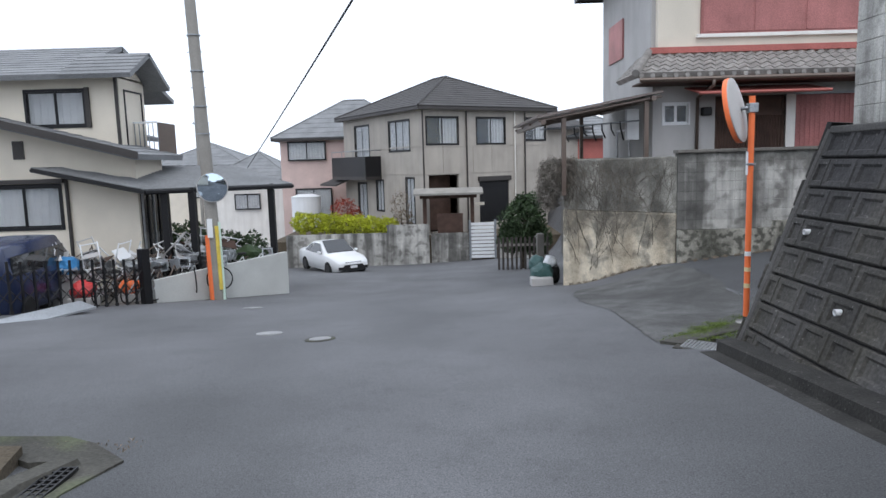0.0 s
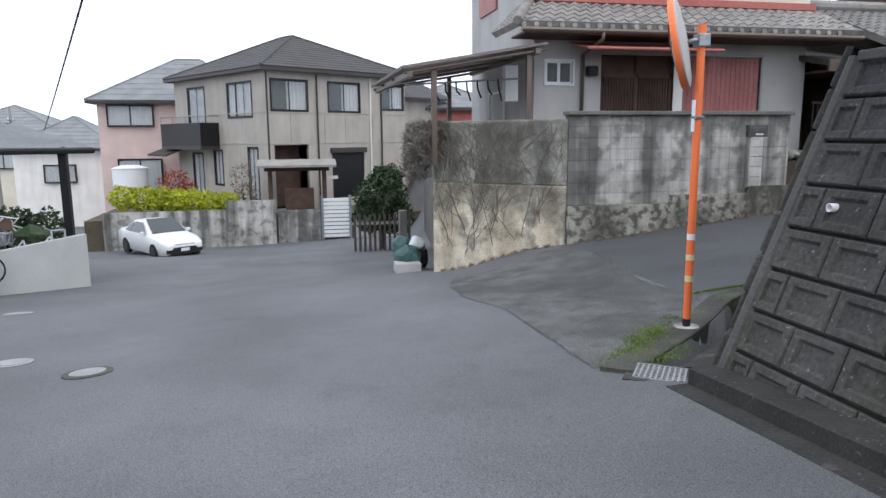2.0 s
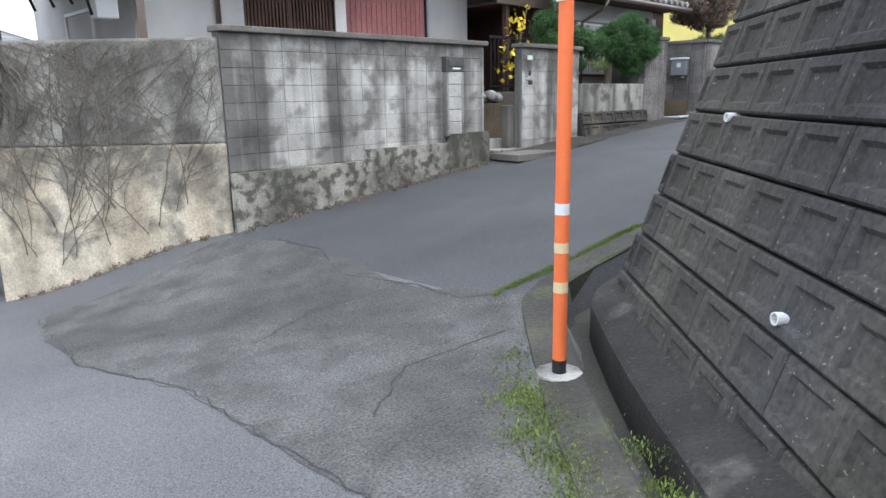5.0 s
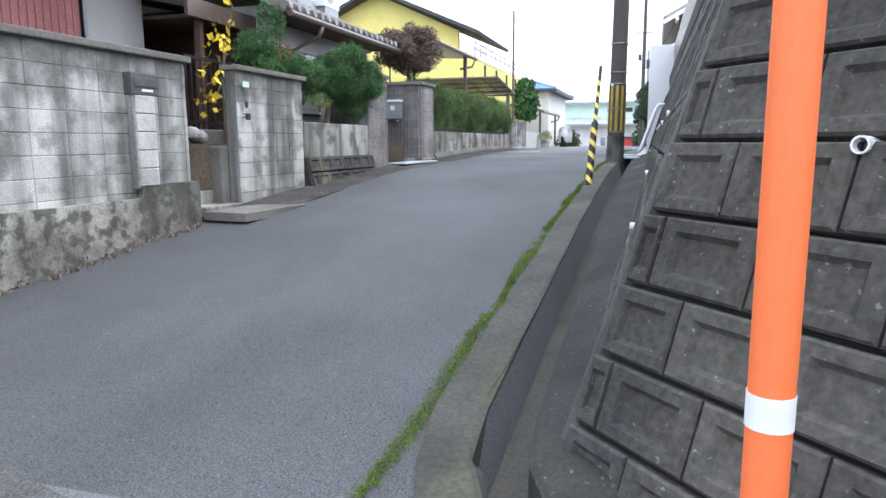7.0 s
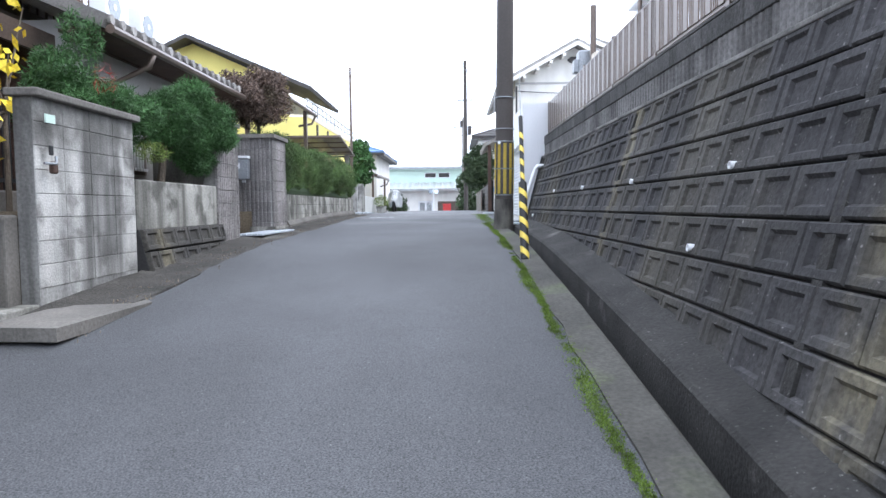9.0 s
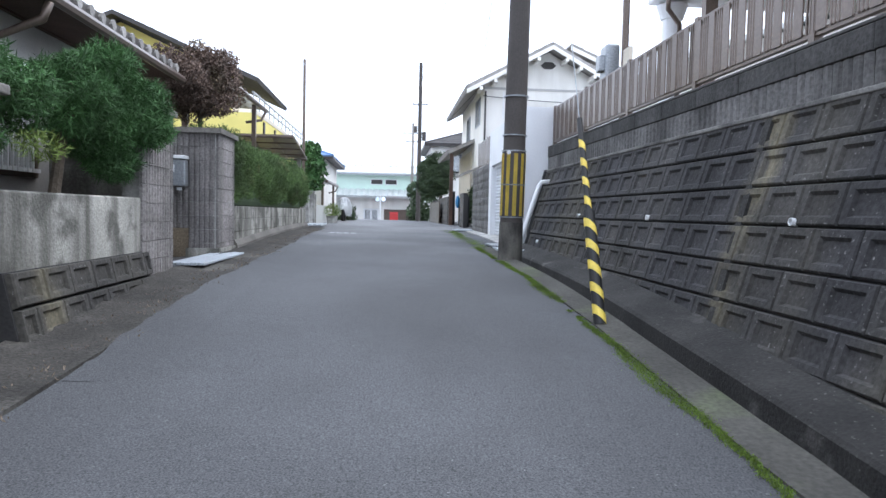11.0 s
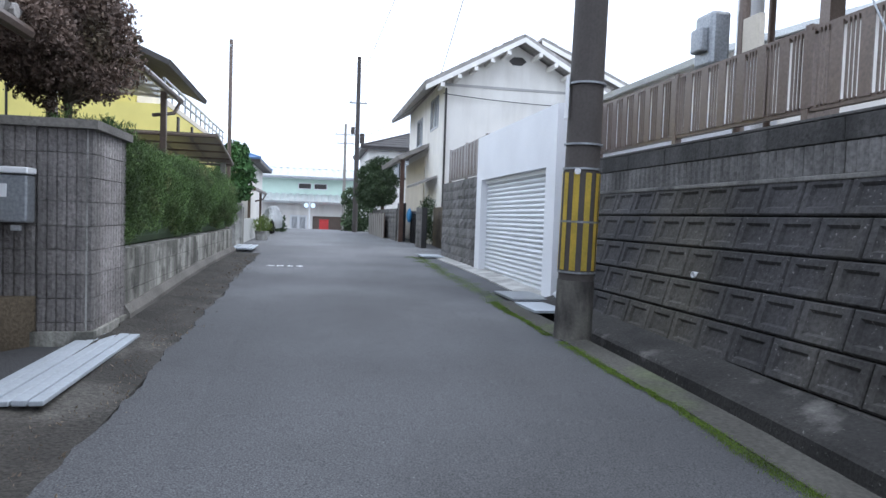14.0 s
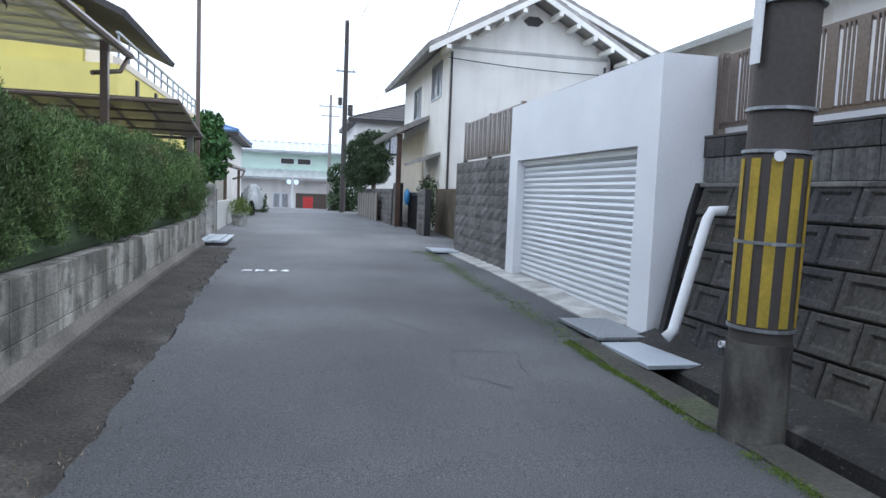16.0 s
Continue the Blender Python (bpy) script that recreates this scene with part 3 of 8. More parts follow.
# ---- retaining wall of recessed concrete blocks ----
def kenchi_mesh():
    """One block, 1 wide (x) and 1 high (z), proud towards -y, with a recessed panel."""
    bm = bmesh.new()
    rings = []
    for sx, sz, y in ((0.5, 0.48, 0.0), (0.494, 0.466, -0.038), (0.467, 0.43, -0.05), (0.335, 0.29, -0.048), (0.29, 0.225, -0.024)):
        rings.append([bm.verts.new((a * sx, y, c * sz)) for a, c in ((-1, -1), (1, -1), (1, 1), (-1, 1))])
    for p, q in zip(rings[:-1], rings[1:]):
        for i in range(4):
            bm.faces.new((p[i], p[(i + 1) % 4], q[(i + 1) % 4], q[i]))
    bm.faces.new(rings[-1])
    me = bpy.data.meshes.new("kenchi_block")
    bm.to_mesh(me)
    bm.free()
    me.materials.append(M["kenchi"])
    return me


KENCHI = kenchi_mesh()


def kenchi_face(name, label, lo0, lo1, hi0, hi1, z_top, rows, row_h, col_w, keep, trim=(0.05, 0.05), joint=None):
    """A battered wall between its foot line lo0-lo1 and its top line hi0-hi1, faced with blocks."""
    lo0, lo1, hi0, hi1 = map(Vector, (lo0, lo1, hi0, hi1))
    inward = Vector((-(lo1 - lo0).y, (lo1 - lo0).x, 0)).normalized()
    if inward.dot(hi0 - lo0) < 0:
        inward = -inward
    bm = bmesh.new()
    a = [bm.verts.new(p) for p in (lo0, lo1, hi1, hi0)]
    b = [bm.verts.new(p + inward * 0.5) for p in (lo0, lo1, hi1, hi0)]
    bm.faces.new(a)
    bm.faces.new(b[::-1])
    for i in range(4):
        bm.faces.new((a[i], b[i], b[(i + 1) % 4], a[(i + 1) % 4]))
    bmesh.ops.recalc_face_normals(bm, faces=bm.faces[:])
    wall = tagged(finish(name, bm, M["kenchi_joint"]), label, "retaining wall", kind="structure")
    for r in range(rows):
        z = z_top - row_h * (r + 0.5)
        k = (z - lo0.z) / (hi0.z - lo0.z)
        p, q = lo0.lerp(hi0, k), lo1.lerp(hi1, k)
        length = (q - p).length
        ux = (q - p).normalized()
        uz = ((hi0 - lo0).lerp(hi1 - lo1, 0.5)).normalized()
        uy = uz.cross(ux).normalized()
        if uy.dot(inward) < 0:
            ux = -ux
            p, q = q, p
            uy = uz.cross(ux).normalized()
            t0, t1 = trim[1], trim[0]
        else:
            t0, t1 = trim
        uz = ux.cross(uy)
        s = t0 - (col_w / 2 if r % 2 else 0)
        if joint is not None:   # first upright joint, measured from the far end of the foot line
            off = joint - (col_w / 2 if r % 2 else 0)
            base = off if (p - lo1.lerp(hi1, k)).length < 1e-6 else length - off
            s = base - math.ceil((base - t0) / col_w) * col_w
        while s < length - t1:
            s0, s1 = max(s, t0), min(s + col_w, length - t1)
            s += col_w
            if s1 - s0 < 0.08 or not keep((p + ux * (s0 + s1) / 2)):
                continue
            ob = new("block", KENCHI)
            c = p + ux * (s0 + s1) / 2 + inward * (-0.004 + 0.006 * random.random())
            h = row_h * (hi0 - lo0).length / abs(hi0.z - lo0.z)
            ob.matrix_basis = Matrix.Translation(c) @ Matrix((ux, uy, uz)).transposed().to_4x4() @ Matrix.Diagonal((s1 - s0 - 0.004, 1, h - 0.004, 1))
            ob.parent = wall
    return wall


LO = [(2.97, -9, -0.75), (2.97, 6.9, -0.75), (5.53, 9.33, -0.75), (19.52, 9.42, -0.75)]
HI = [(3.93, -9, 1.8), (3.93, 6.83, 1.8), (6.07, 8.54, 1.8), (19.88, 8.72, 1.8)]


def over_road(c):
    return c.z > G(c.x, min(c.y, 9.6)) - 0.13


retaining_east = kenchi_face("wall_retaining_east", "dark battered retaining wall of recessed concrete blocks", LO[0], LO[1], HI[0], HI[1], 1.808, 9, 0.288, 0.435, lambda c: over_road(c) and c.y > 0.5)
retaining_corner = kenchi_face("wall_retaining_corner", "dark battered retaining wall across the street corner", (2.93, 6.945, -0.75), (5.49, 9.375, -0.75), (3.89, 6.875, 1.8), (6.03, 8.585, 1.8), 1.89, 9, 0.288, 0.46, over_road, joint=0.4)
retaining_south = kenchi_face("wall_retaining_south", "long dark battered retaining wall of recessed concrete blocks", LO[2], LO[3], HI[2], HI[3], 1.808, 9, 0.288, 0.435, over_road)
for p, q, w in ((LO[1], HI[1], 0.09), (LO[2], HI[2], 0.09)):
    bm = bmesh.new()
    tube(bm, p, q, w * 0.72, w * 0.6, seg=10)
    tagged(finish("trim_corner", bm, M["kenchi_strip"]), "mortar strip at the bend of the retaining wall", "wall trim", kind="structure")


# ---- plots behind the walls ----
def plot(name, label, poly, z0, z1, material):
    return tagged(finish(name, prism(bmesh.new(), poly, z0, z1), material), label, "ground", kind="structure")


plot("ground_upper_lot", "gravelly raised house plot behind the wall", [(4.3, -20), (34, -20), (34, 8.3), (27.9, 8.5), (20.2, 8.5), (6.0, 8.45), (4.3, 6.6)], -1, 1.78, M["soil"])
plot("ground_terrace", "paved terrace behind the block wall", [(3.0, 16.2), (5.0, 14.25), (9.3, 14.25), (9.3, 26), (4.6, 26), (3.9, 20.6)], -2, 0.75, M["cap"])
plot("ground_garden", "planted garden soil behind the low wall", [(10.35, 14.2), (15.2, 14.2), (15.2, 26), (9.3, 26), (9.3, 15.0)], -1, 0.75, M["soil"])
plot("ground_hedge_lot", "soil of the hedged plot", [(17.6, 14.2), (27.0, 14.2), (27.0, 30), (15.2, 30), (15.2, 16)], -1, 0.7, M["soil"])


# ---- block walls on the north side ----
def block_mesh(w, h, bevel=0.008, depth=0.03, ribs=0, rough_=0.0, seed=0):
    """A block facing -y, origin at its centre."""
    bm = bmesh.new()
    if ribs:
        n = ribs * 4
        prof = []
        for i in range(n + 1):
            ph = i / n * ribs % 1
            prof.append((-w / 2 + w * i / n, -depth - (0.014 if 0.2 < ph < 0.8 else 0.0)))
        lo = [bm.verts.new((x, y, -h / 2)) for x, y in prof]
        hi = [bm.verts.new((x, y, h / 2)) for x, y in prof]
        for i in range(n):
            bm.faces.new((lo[i], lo[i + 1], hi[i + 1], hi[i]))
        bl = [bm.verts.new((x, 0.02, z)) for x, z in ((-w / 2, -h / 2), (w / 2, -h / 2), (w / 2, h / 2), (-w / 2, h / 2))]
        bm.faces.new([*hi, bl[2], bl[3]])
        bm.faces.new([*lo[::-1], bl[0], bl[1]])
        bm.faces.new((lo[0], hi[0], bl[3], bl[0]))
        bm.faces.new((lo[-1], bl[1], bl[2], hi[-1]))
    elif rough_:
        rs = random.Random(seed)
        nx, nz = 4, 3
        g = [[bm.verts.new((-w / 2 + w * i / nx, -depth - (rs.uniform(0, rough_) if 0 < i < nx and 0 < j < nz else 0), -h / 2 + h * j / nz)) for i in range(nx + 1)] for j in range(nz + 1)]
        for j in range(nz):
            for i in range(nx):
                bm.faces.new((g[j][i], g[j][i + 1], g[j + 1][i + 1], g[j + 1][i]))
        rim = [*g[0], *[r[-1] for r in g[1:]], *g[-1][-2::-1], *[r[0] for r in g[-2:0:-1]]]
        back = [bm.verts.new((v.co.x, 0.02, v.co.z)) for v in rim]
        for i in range(len(rim)):
            bm.faces.new((rim[i], back[i], back[(i + 1) % len(rim)], rim[(i + 1) % len(rim)]))
    else:
        r = [[bm.verts.new((a * (w / 2 - e), y, c * (h / 2 - e))) for a, c in ((-1, -1), (1, -1), (1, 1), (-1, 1))] for e, y in ((0, 0.02), (0, -depth + bevel), (bevel, -depth))]
        for p, q in zip(r[:-1], r[1:]):
            for i in range(4):
                bm.faces.new((p[i], p[(i + 1) % 4], q[(i + 1) % 4], q[i]))
        bm.faces.new(r[-1])
    me = bpy.data.meshes.new("block")
    bm.to_mesh(me)
    bm.free()
    return me


def clad(parent, m, length, z0, z1, bw, bh, meshes, material, skip=(), bond=False, gap=0.006):
    """Blocks in courses over a wall face whose foot runs along x of m, facing -y. meshes: made by size."""
    rows = max(1, round((z1 - z0) / bh))
    h = (z1 - z0) / rows
    for r in range(rows):
        s = -(bw / 2) if bond and r % 2 else 0.0
        while s < length - 0.02:
            a, b = max(0.0, s), min(s + bw, length)
            s += bw
            if b - a < 0.05:
                continue
            cx, cz = (a + b) / 2, z0 + h * (r + 0.5)
            if any(k[0] < cx < k[1] and k[2] < cz < k[3] for k in skip):
                continue
            me = random.choice(meshes)
            ob = new("block", me)
            ob.matrix_basis = m @ pose(cx, random.uniform(-0.002, 0.002), cz) @ Matrix.Diagonal(((b - a - gap) / 0.39, 1, (h - gap) / 0.19, 1))
            ob.parent = parent


PLAIN = [block_mesh(0.39, 0.19, bevel=0.004, depth=0.006)]
RIBS = [block_mesh(0.39, 0.19, ribs=5)]
SPLIT = [block_mesh(0.39, 0.19, rough_=0.03, seed=i) for i in range(4)]
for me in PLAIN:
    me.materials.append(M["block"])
for me in RIBS:
    me.materials.append(M["rib"])
for me in SPLIT:
    me.materials.append(M["split"])

WY = 14.03   # face of the walls on the north side
mB = pose(4.9, WY + 0.03, 0)
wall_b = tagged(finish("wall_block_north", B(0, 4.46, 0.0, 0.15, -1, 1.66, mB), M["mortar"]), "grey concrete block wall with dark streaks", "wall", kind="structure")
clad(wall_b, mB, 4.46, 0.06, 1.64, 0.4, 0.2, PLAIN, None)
tagged(finish("wall_plinth_north", prism(bmesh.new(), [(0, -1.2), (4.5, -1.2), (4.5, 0.33), (3.6, 0.33), (3.58, 0.2), (2.0, 0.2), (1.98, 0.05), (0, 0.05)], -0.09, 0.05, "y", mB), M["plinth"]), "stained concrete base course under the block wall", "wall", kind="structure")
tagged(finish("wall_cap_north", B(-0.03, 4.5, -0.075, 0.2, 1.64, 1.71, mB, bevel=0.012), M["cap"]), "dark weathered coping on the block wall", "coping", kind="structure")

# corner wall with dried vines
ax, ay, bx, by = 4.88, 14.06, 2.86, 16.0
ang = math.degrees(math.atan2(ay - by, ax - bx))
mA = pose(bx, by, 0, 0, 0, ang)
LA = math.hypot(ax - bx, ay - by)
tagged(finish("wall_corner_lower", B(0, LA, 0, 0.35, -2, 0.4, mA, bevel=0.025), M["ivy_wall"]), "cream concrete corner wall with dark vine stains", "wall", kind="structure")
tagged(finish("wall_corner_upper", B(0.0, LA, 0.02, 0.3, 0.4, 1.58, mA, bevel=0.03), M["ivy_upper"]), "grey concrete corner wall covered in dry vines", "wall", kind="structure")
tagged(finish("wall_side", B(0.0, 0.25, 0.3, 5.5, 0.35, 1.58, mA @ pose(0, 0, 0, 0, 0, 20), bevel=0.02), M["ivy_upper"]), "overhanging side wall with hanging dry vines", "wall", kind="structure")
tagged(finish("wall_side_lower", B(0.55, 0.75, 0.3, 5.5, -2.5, 0.35, mA @ pose(0, 0, 0, 0, 0, 20)), M["stucco_grey"]), "plain grey recess wall", "wall", kind="structure")

# pillar wall beside the entrance steps
mP = pose(10.33, WY + 0.03, 0)
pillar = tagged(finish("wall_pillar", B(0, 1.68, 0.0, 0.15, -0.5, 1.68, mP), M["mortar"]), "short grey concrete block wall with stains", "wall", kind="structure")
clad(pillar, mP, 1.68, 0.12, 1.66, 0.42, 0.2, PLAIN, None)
tagged(finish("wall_cap_pillar", B(-0.04, 1.72, -0.075, 0.2, 1.66, 1.725, mP, bevel=0.012), M["cap"]), "weathered coping on the short wall", "coping", kind="structure")

# low garden wall over small battered blocks
tagged(finish("wall_garden", B(12.03, 14.6, WY + 0.02, WY + 0.2, 0.5, 1.07, bevel=0.015), M["conc_wall"]), "low stained concrete garden wall", "wall", kind="structure")
kenchi_face("wall_garden_foot", "small battered block base of the garden wall", (12.02, 13.87, -0.2), (14.5, 13.87, -0.2), (12.02, 14.04, 0.54), (14.5, 14.04, 0.54), 0.54, 3, 0.24, 0.38, lambda c: c.z > G(c.x, 13.5) - 0.1, (0.02, 0.02))

# ribbed gate walls
def ribbed(name, label, x, y, length, rz, z0, z1, mesh=RIBS, body="mortar"):
    m = pose(x, y, 0, 0, 0, rz)
    w = tagged(finish(name, B(0, length, 0, 0.16, z0 - 0.5, z1, m), M[body]), label, "wall", kind="structure")
    clad(w, m, length, z0, z1, 0.4, 0.2, mesh, None)
    return w


ribbed("wall_gate_west", "ribbed grey concrete block gate wall", 14.42, WY + 0.03, 0.9, 0, 0.26, 1.97)
ribbed("wall_gate_west_side", "ribbed grey concrete block return wall", 15.29, WY + 0.03, 1.6, 90, 0.26, 1.97)
tagged(finish("wall_cap_gate_west", B(14.38, 15.36, WY - 0.05, WY + 0.26, 1.97, 2.04, bevel=0.01), M["cap"]), "coping of the gate wall", "coping", kind="structure")
ribbed("wall_gate_back", "recessed ribbed block wall behind the gate", 15.32, WY + 1.55, 1.9, 0, 0.3, 2.05)
ribbed("wall_gate_mid", "ribbed block return wall with the letterbox", 17.33, WY + 1.6, 1.56, -90, 0.3, 2.03)
ribbed("wall_gate_east", "ribbed block gate pier beside the hedge", 17.32, WY + 0.03, 0.95, 0, 0.3, 2.03)
tagged(finish("wall_cap_gate_east", prism(bmesh.new(), [(17.24, WY - 0.06), (18.3, WY - 0.06), (18.3, WY + 0.3), (17.6, WY + 0.3), (17.6, WY + 1.7), (17.24, WY + 1.7)], 2.03, 2.1), M["cap"]), "dark coping of the gate pier", "coping", kind="structure")
tagged(finish("wall_foot_gate", prism(bmesh.new(), [(17.26, WY - 0.04), (18.3, WY - 0.04), (18.3, WY + 0.2), (17.5, WY + 0.2), (17.5, WY + 1.6), (17.26, WY + 1.6)], 0, 0.42), M["conc_wall"]), "concrete foot of the gate pier", "footing", kind="structure")

# hedge wall
HB = [block_mesh(0.39, 0.19, bevel=0.005)]
HB[0].materials.append(M["conc_wall"])
hedge_wall = tagged(finish("wall_hedge", B(18.28, 27.05, WY + 0.03, WY + 0.18, 0.2, 1.03), M["mortar"]), "pale streaked concrete wall under the hedge", "wall", kind="structure")
tagged(sweep("wall_hedge_foot", [(18.25, WY), (27.1, WY)], [(-0.06, -0.3), (-0.07, 0.1), (-0.02, 0.18), (0.1, 0.18), (0.1, -0.3)], M["cap"], height=lambda x, y: G(x, 13)), "dark concrete footing under the hedge wall", "footing", kind="structure")
tagged(sweep("kerb_north", [(9.5, 13.62), (12.0, 13.55), (18.0, 13.5), (27.2, 13.58)], [(-0.18, -0.1), (-0.16, 0.022), (0.05, 0.026), (0.25, 0.03), (0.47, 0.06), (0.5, -0.2)], M["dirt"], jitter=0.03, step=0.14), "broken concrete edge strip along the wall", "kerb", kind="structure")

clad(hedge_wall, pose(18.28, WY + 0.03, 0), 8.77, 0.42, 1.03, 0.42, 0.205, HB, None, gap=0.005)

# upper wall, garage and stone wall on the south side
mU = pose(6.0, 8.53, 0, 0, 0, 0.75)   # along the top of the south retaining wall
upper = tagged(finish("wall_upper_south", B(0, 13.95, -0.2, -0.02, 1.6, 2.24, mU), M["kenchi_joint"]), "dark grooved concrete block wall above the retaining wall", "wall", kind="structure")
RIBD = [block_mesh(0.39, 0.19, ribs=4, depth=0.01)]
RIBD[0].materials.append(M["kenchi_upper"])
clad(upper, mU @ Matrix.Diagonal((1, -1, 1, 1)), 13.9, 1.835, 2.06, 0.4, 0.225, RIBD, None)
CAPB = [block_mesh(0.39, 0.19, depth=0.03, bevel=0.006)]
CAPB[0].materials.append(M["kenchi_cap"])
clad(upper, mU @ Matrix.Diagonal((1, -1, 1, 1)), 13.9, 2.06, 2.235, 0.8, 0.175, CAPB, None)
tagged(finish("wall_cap_south", B(-0.05, 13.95, -0.24, 0.03, 2.238, 2.262, mU, bevel=0.006), M["kenchi_strip"]), "dark coping under the fence", "coping", kind="structure")
tagged(finish("wall_ledge_south", B(-0.05, 14.0, -0.06, 0.075, 1.79, 1.83, mU, bevel=0.01), M["ledge"]), "pale weathered ledge on top of the block face", "coping", kind="structure")
east_up = tagged(finish("wall_upper_east", B(4.0, 4.16, -9, 6.62, 1.5, 3.0), M["mortar"]), "tall grey block wall on top of the retaining wall", "wall", kind="structure")
clad(east_up, pose(4.0, 6.62, 0, 0, 0, -90), 9.0, 1.82, 3.0, 0.4, 0.2, PLAIN, None)
tagged(finish("wall_ledge_east", B(3.85, 4.2, -9, 6.75, 1.77, 1.84, bevel=0.012), M["kenchi_strip"]), "weathered ledge on top of the block face", "coping", kind="structure")

garage = thing("garage", "white rendered garage with a closed pale roller shutter", "garage", at=(22, 9.2, 0.4))
gi = garage.matrix_basis.inverted()
ga = Matrix.Translation((-22, -9.2, -0.4))
part("wall", wall_with_holes(bmesh.new(), 19.9, 24.22, 0.2, 2.98, 8.98, 9.2, [(20.28, 23.86, 0.3, 2.17)], ga), M["white_paint"], garage)
part("side_wall", B(19.9, 20.1, 6.0, 8.98, 0.2, 2.98, ga), M["white_paint"], garage)
part("side_wall", B(24.02, 24.22, 6.0, 8.98, 0.2, 2.98, ga), M["white_paint"], garage)
part("roof", B(20.1, 24.02, 6.0, 8.98, 2.8, 2.94, ga), M["white_paint"], garage)
sl = 0.075
for i in range(int(1.75 / sl)):
    z = 0.42 + i * sl
    part("shutter_slat", prism(bmesh.new(), [(9.06, z), (9.075, z + 0.012), (9.085, z + sl * 0.5), (9.075, z + sl - 0.012), (9.06, z + sl - 0.003), (9.04, z + sl), (9.04, z)], 20.28, 23.86, "x", ga), M["shutter_white"], garage)
part("shutter_box", B(20.29, 23.85, 8.99, 9.12, 2.1, 2.165, ga), M["shutter_white"], garage)
part("sill", B(20.2, 23.9, 9.0, 9.25, 0.3, 0.42, ga), M["cap"], garage, "concrete threshold")
stone = ribbed("wall_stone_south", "dark split-face block wall beside the garage", 27.82, 9.14, 3.58, 180, 0.4, 2.27, SPLIT, "kenchi_joint")
ribbed("wall_stone_end", "split-face block end of the wall", 27.85, 6.0, 3.16, 90, 0.4, 2.27, SPLIT, "kenchi_joint")


# ---- houses ----
def hip_roof(parent, m, x0, x1, y0, y1, z, rz, mat_, t=0.12, rows=14, inset=None):
    """A hipped roof over a rectangle in the frame m, with its ridge along the longer side."""
    w, d = x1 - x0, y1 - y0
    k = min(w, d) / 2 if inset is None else inset
    if d >= w:
        r0, r1 = ((x0 + x1) / 2, y0 + k, rz), ((x0 + x1) / 2, y1 - k, rz)
    else:
        r0, r1 = (x0 + k, (y0 + y1) / 2, rz), (x1 - k, (y0 + y1) / 2, rz)
    c = [(x0, y0, z), (x1, y0, z), (x1, y1, z), (x0, y1, z)]
    if d >= w:
        planes = [(c[0], c[1], r0, r0), (c[1], c[2], r1, r0), (c[2], c[3], r1, r1), (c[3], c[0], r0, r1)]
    else:
        planes = [(c[0], c[1], r1, r0), (c[1], c[2], r1, r1), (c[2], c[3], r0, r1), (c[3], c[0], r0, r0)]
    for a, b, cc, dd in planes:
        part("roof", ridged_sheet(bmesh.new(), *[m @ Vector(p) for p in (a, b, cc, dd)], rows, 1, t, 0.02), mat_, parent)
    bm = bmesh.new()
    for p, q in ((c[0], r0), (c[1], r0 if d >= w else r1), (c[2], r1), (c[3], r1 if d >= w else r0), (r0, r1)):
        tube(bm, m @ (Vector(p) + Vector((0, 0, 0.02))), m @ (Vector(q) + Vector((0, 0, 0.02))), 0.06, seg=6)
    part("ridge", bm, mat_, parent)
    part("eave", wall_with_holes(bmesh.new(), x0, x1, -y1, -y0, z - 0.2, z - 0.06, [(x0 + 0.04, x1 - 0.04, -y1 + 0.04, -y0 - 0.04)], m @ Matrix(((1, 0, 0, 0), (0, 0, -1, 0), (0, 1, 0, 0), (0, 0, 0, 1)))), M["fascia"], parent, "dark fascia and gutter")
    part("soffit", B(x0 + 0.05, x1 - 0.05, y0 + 0.05, y1 - 0.05, z - 0.15, z - 0.13, m), M["fascia"], parent)


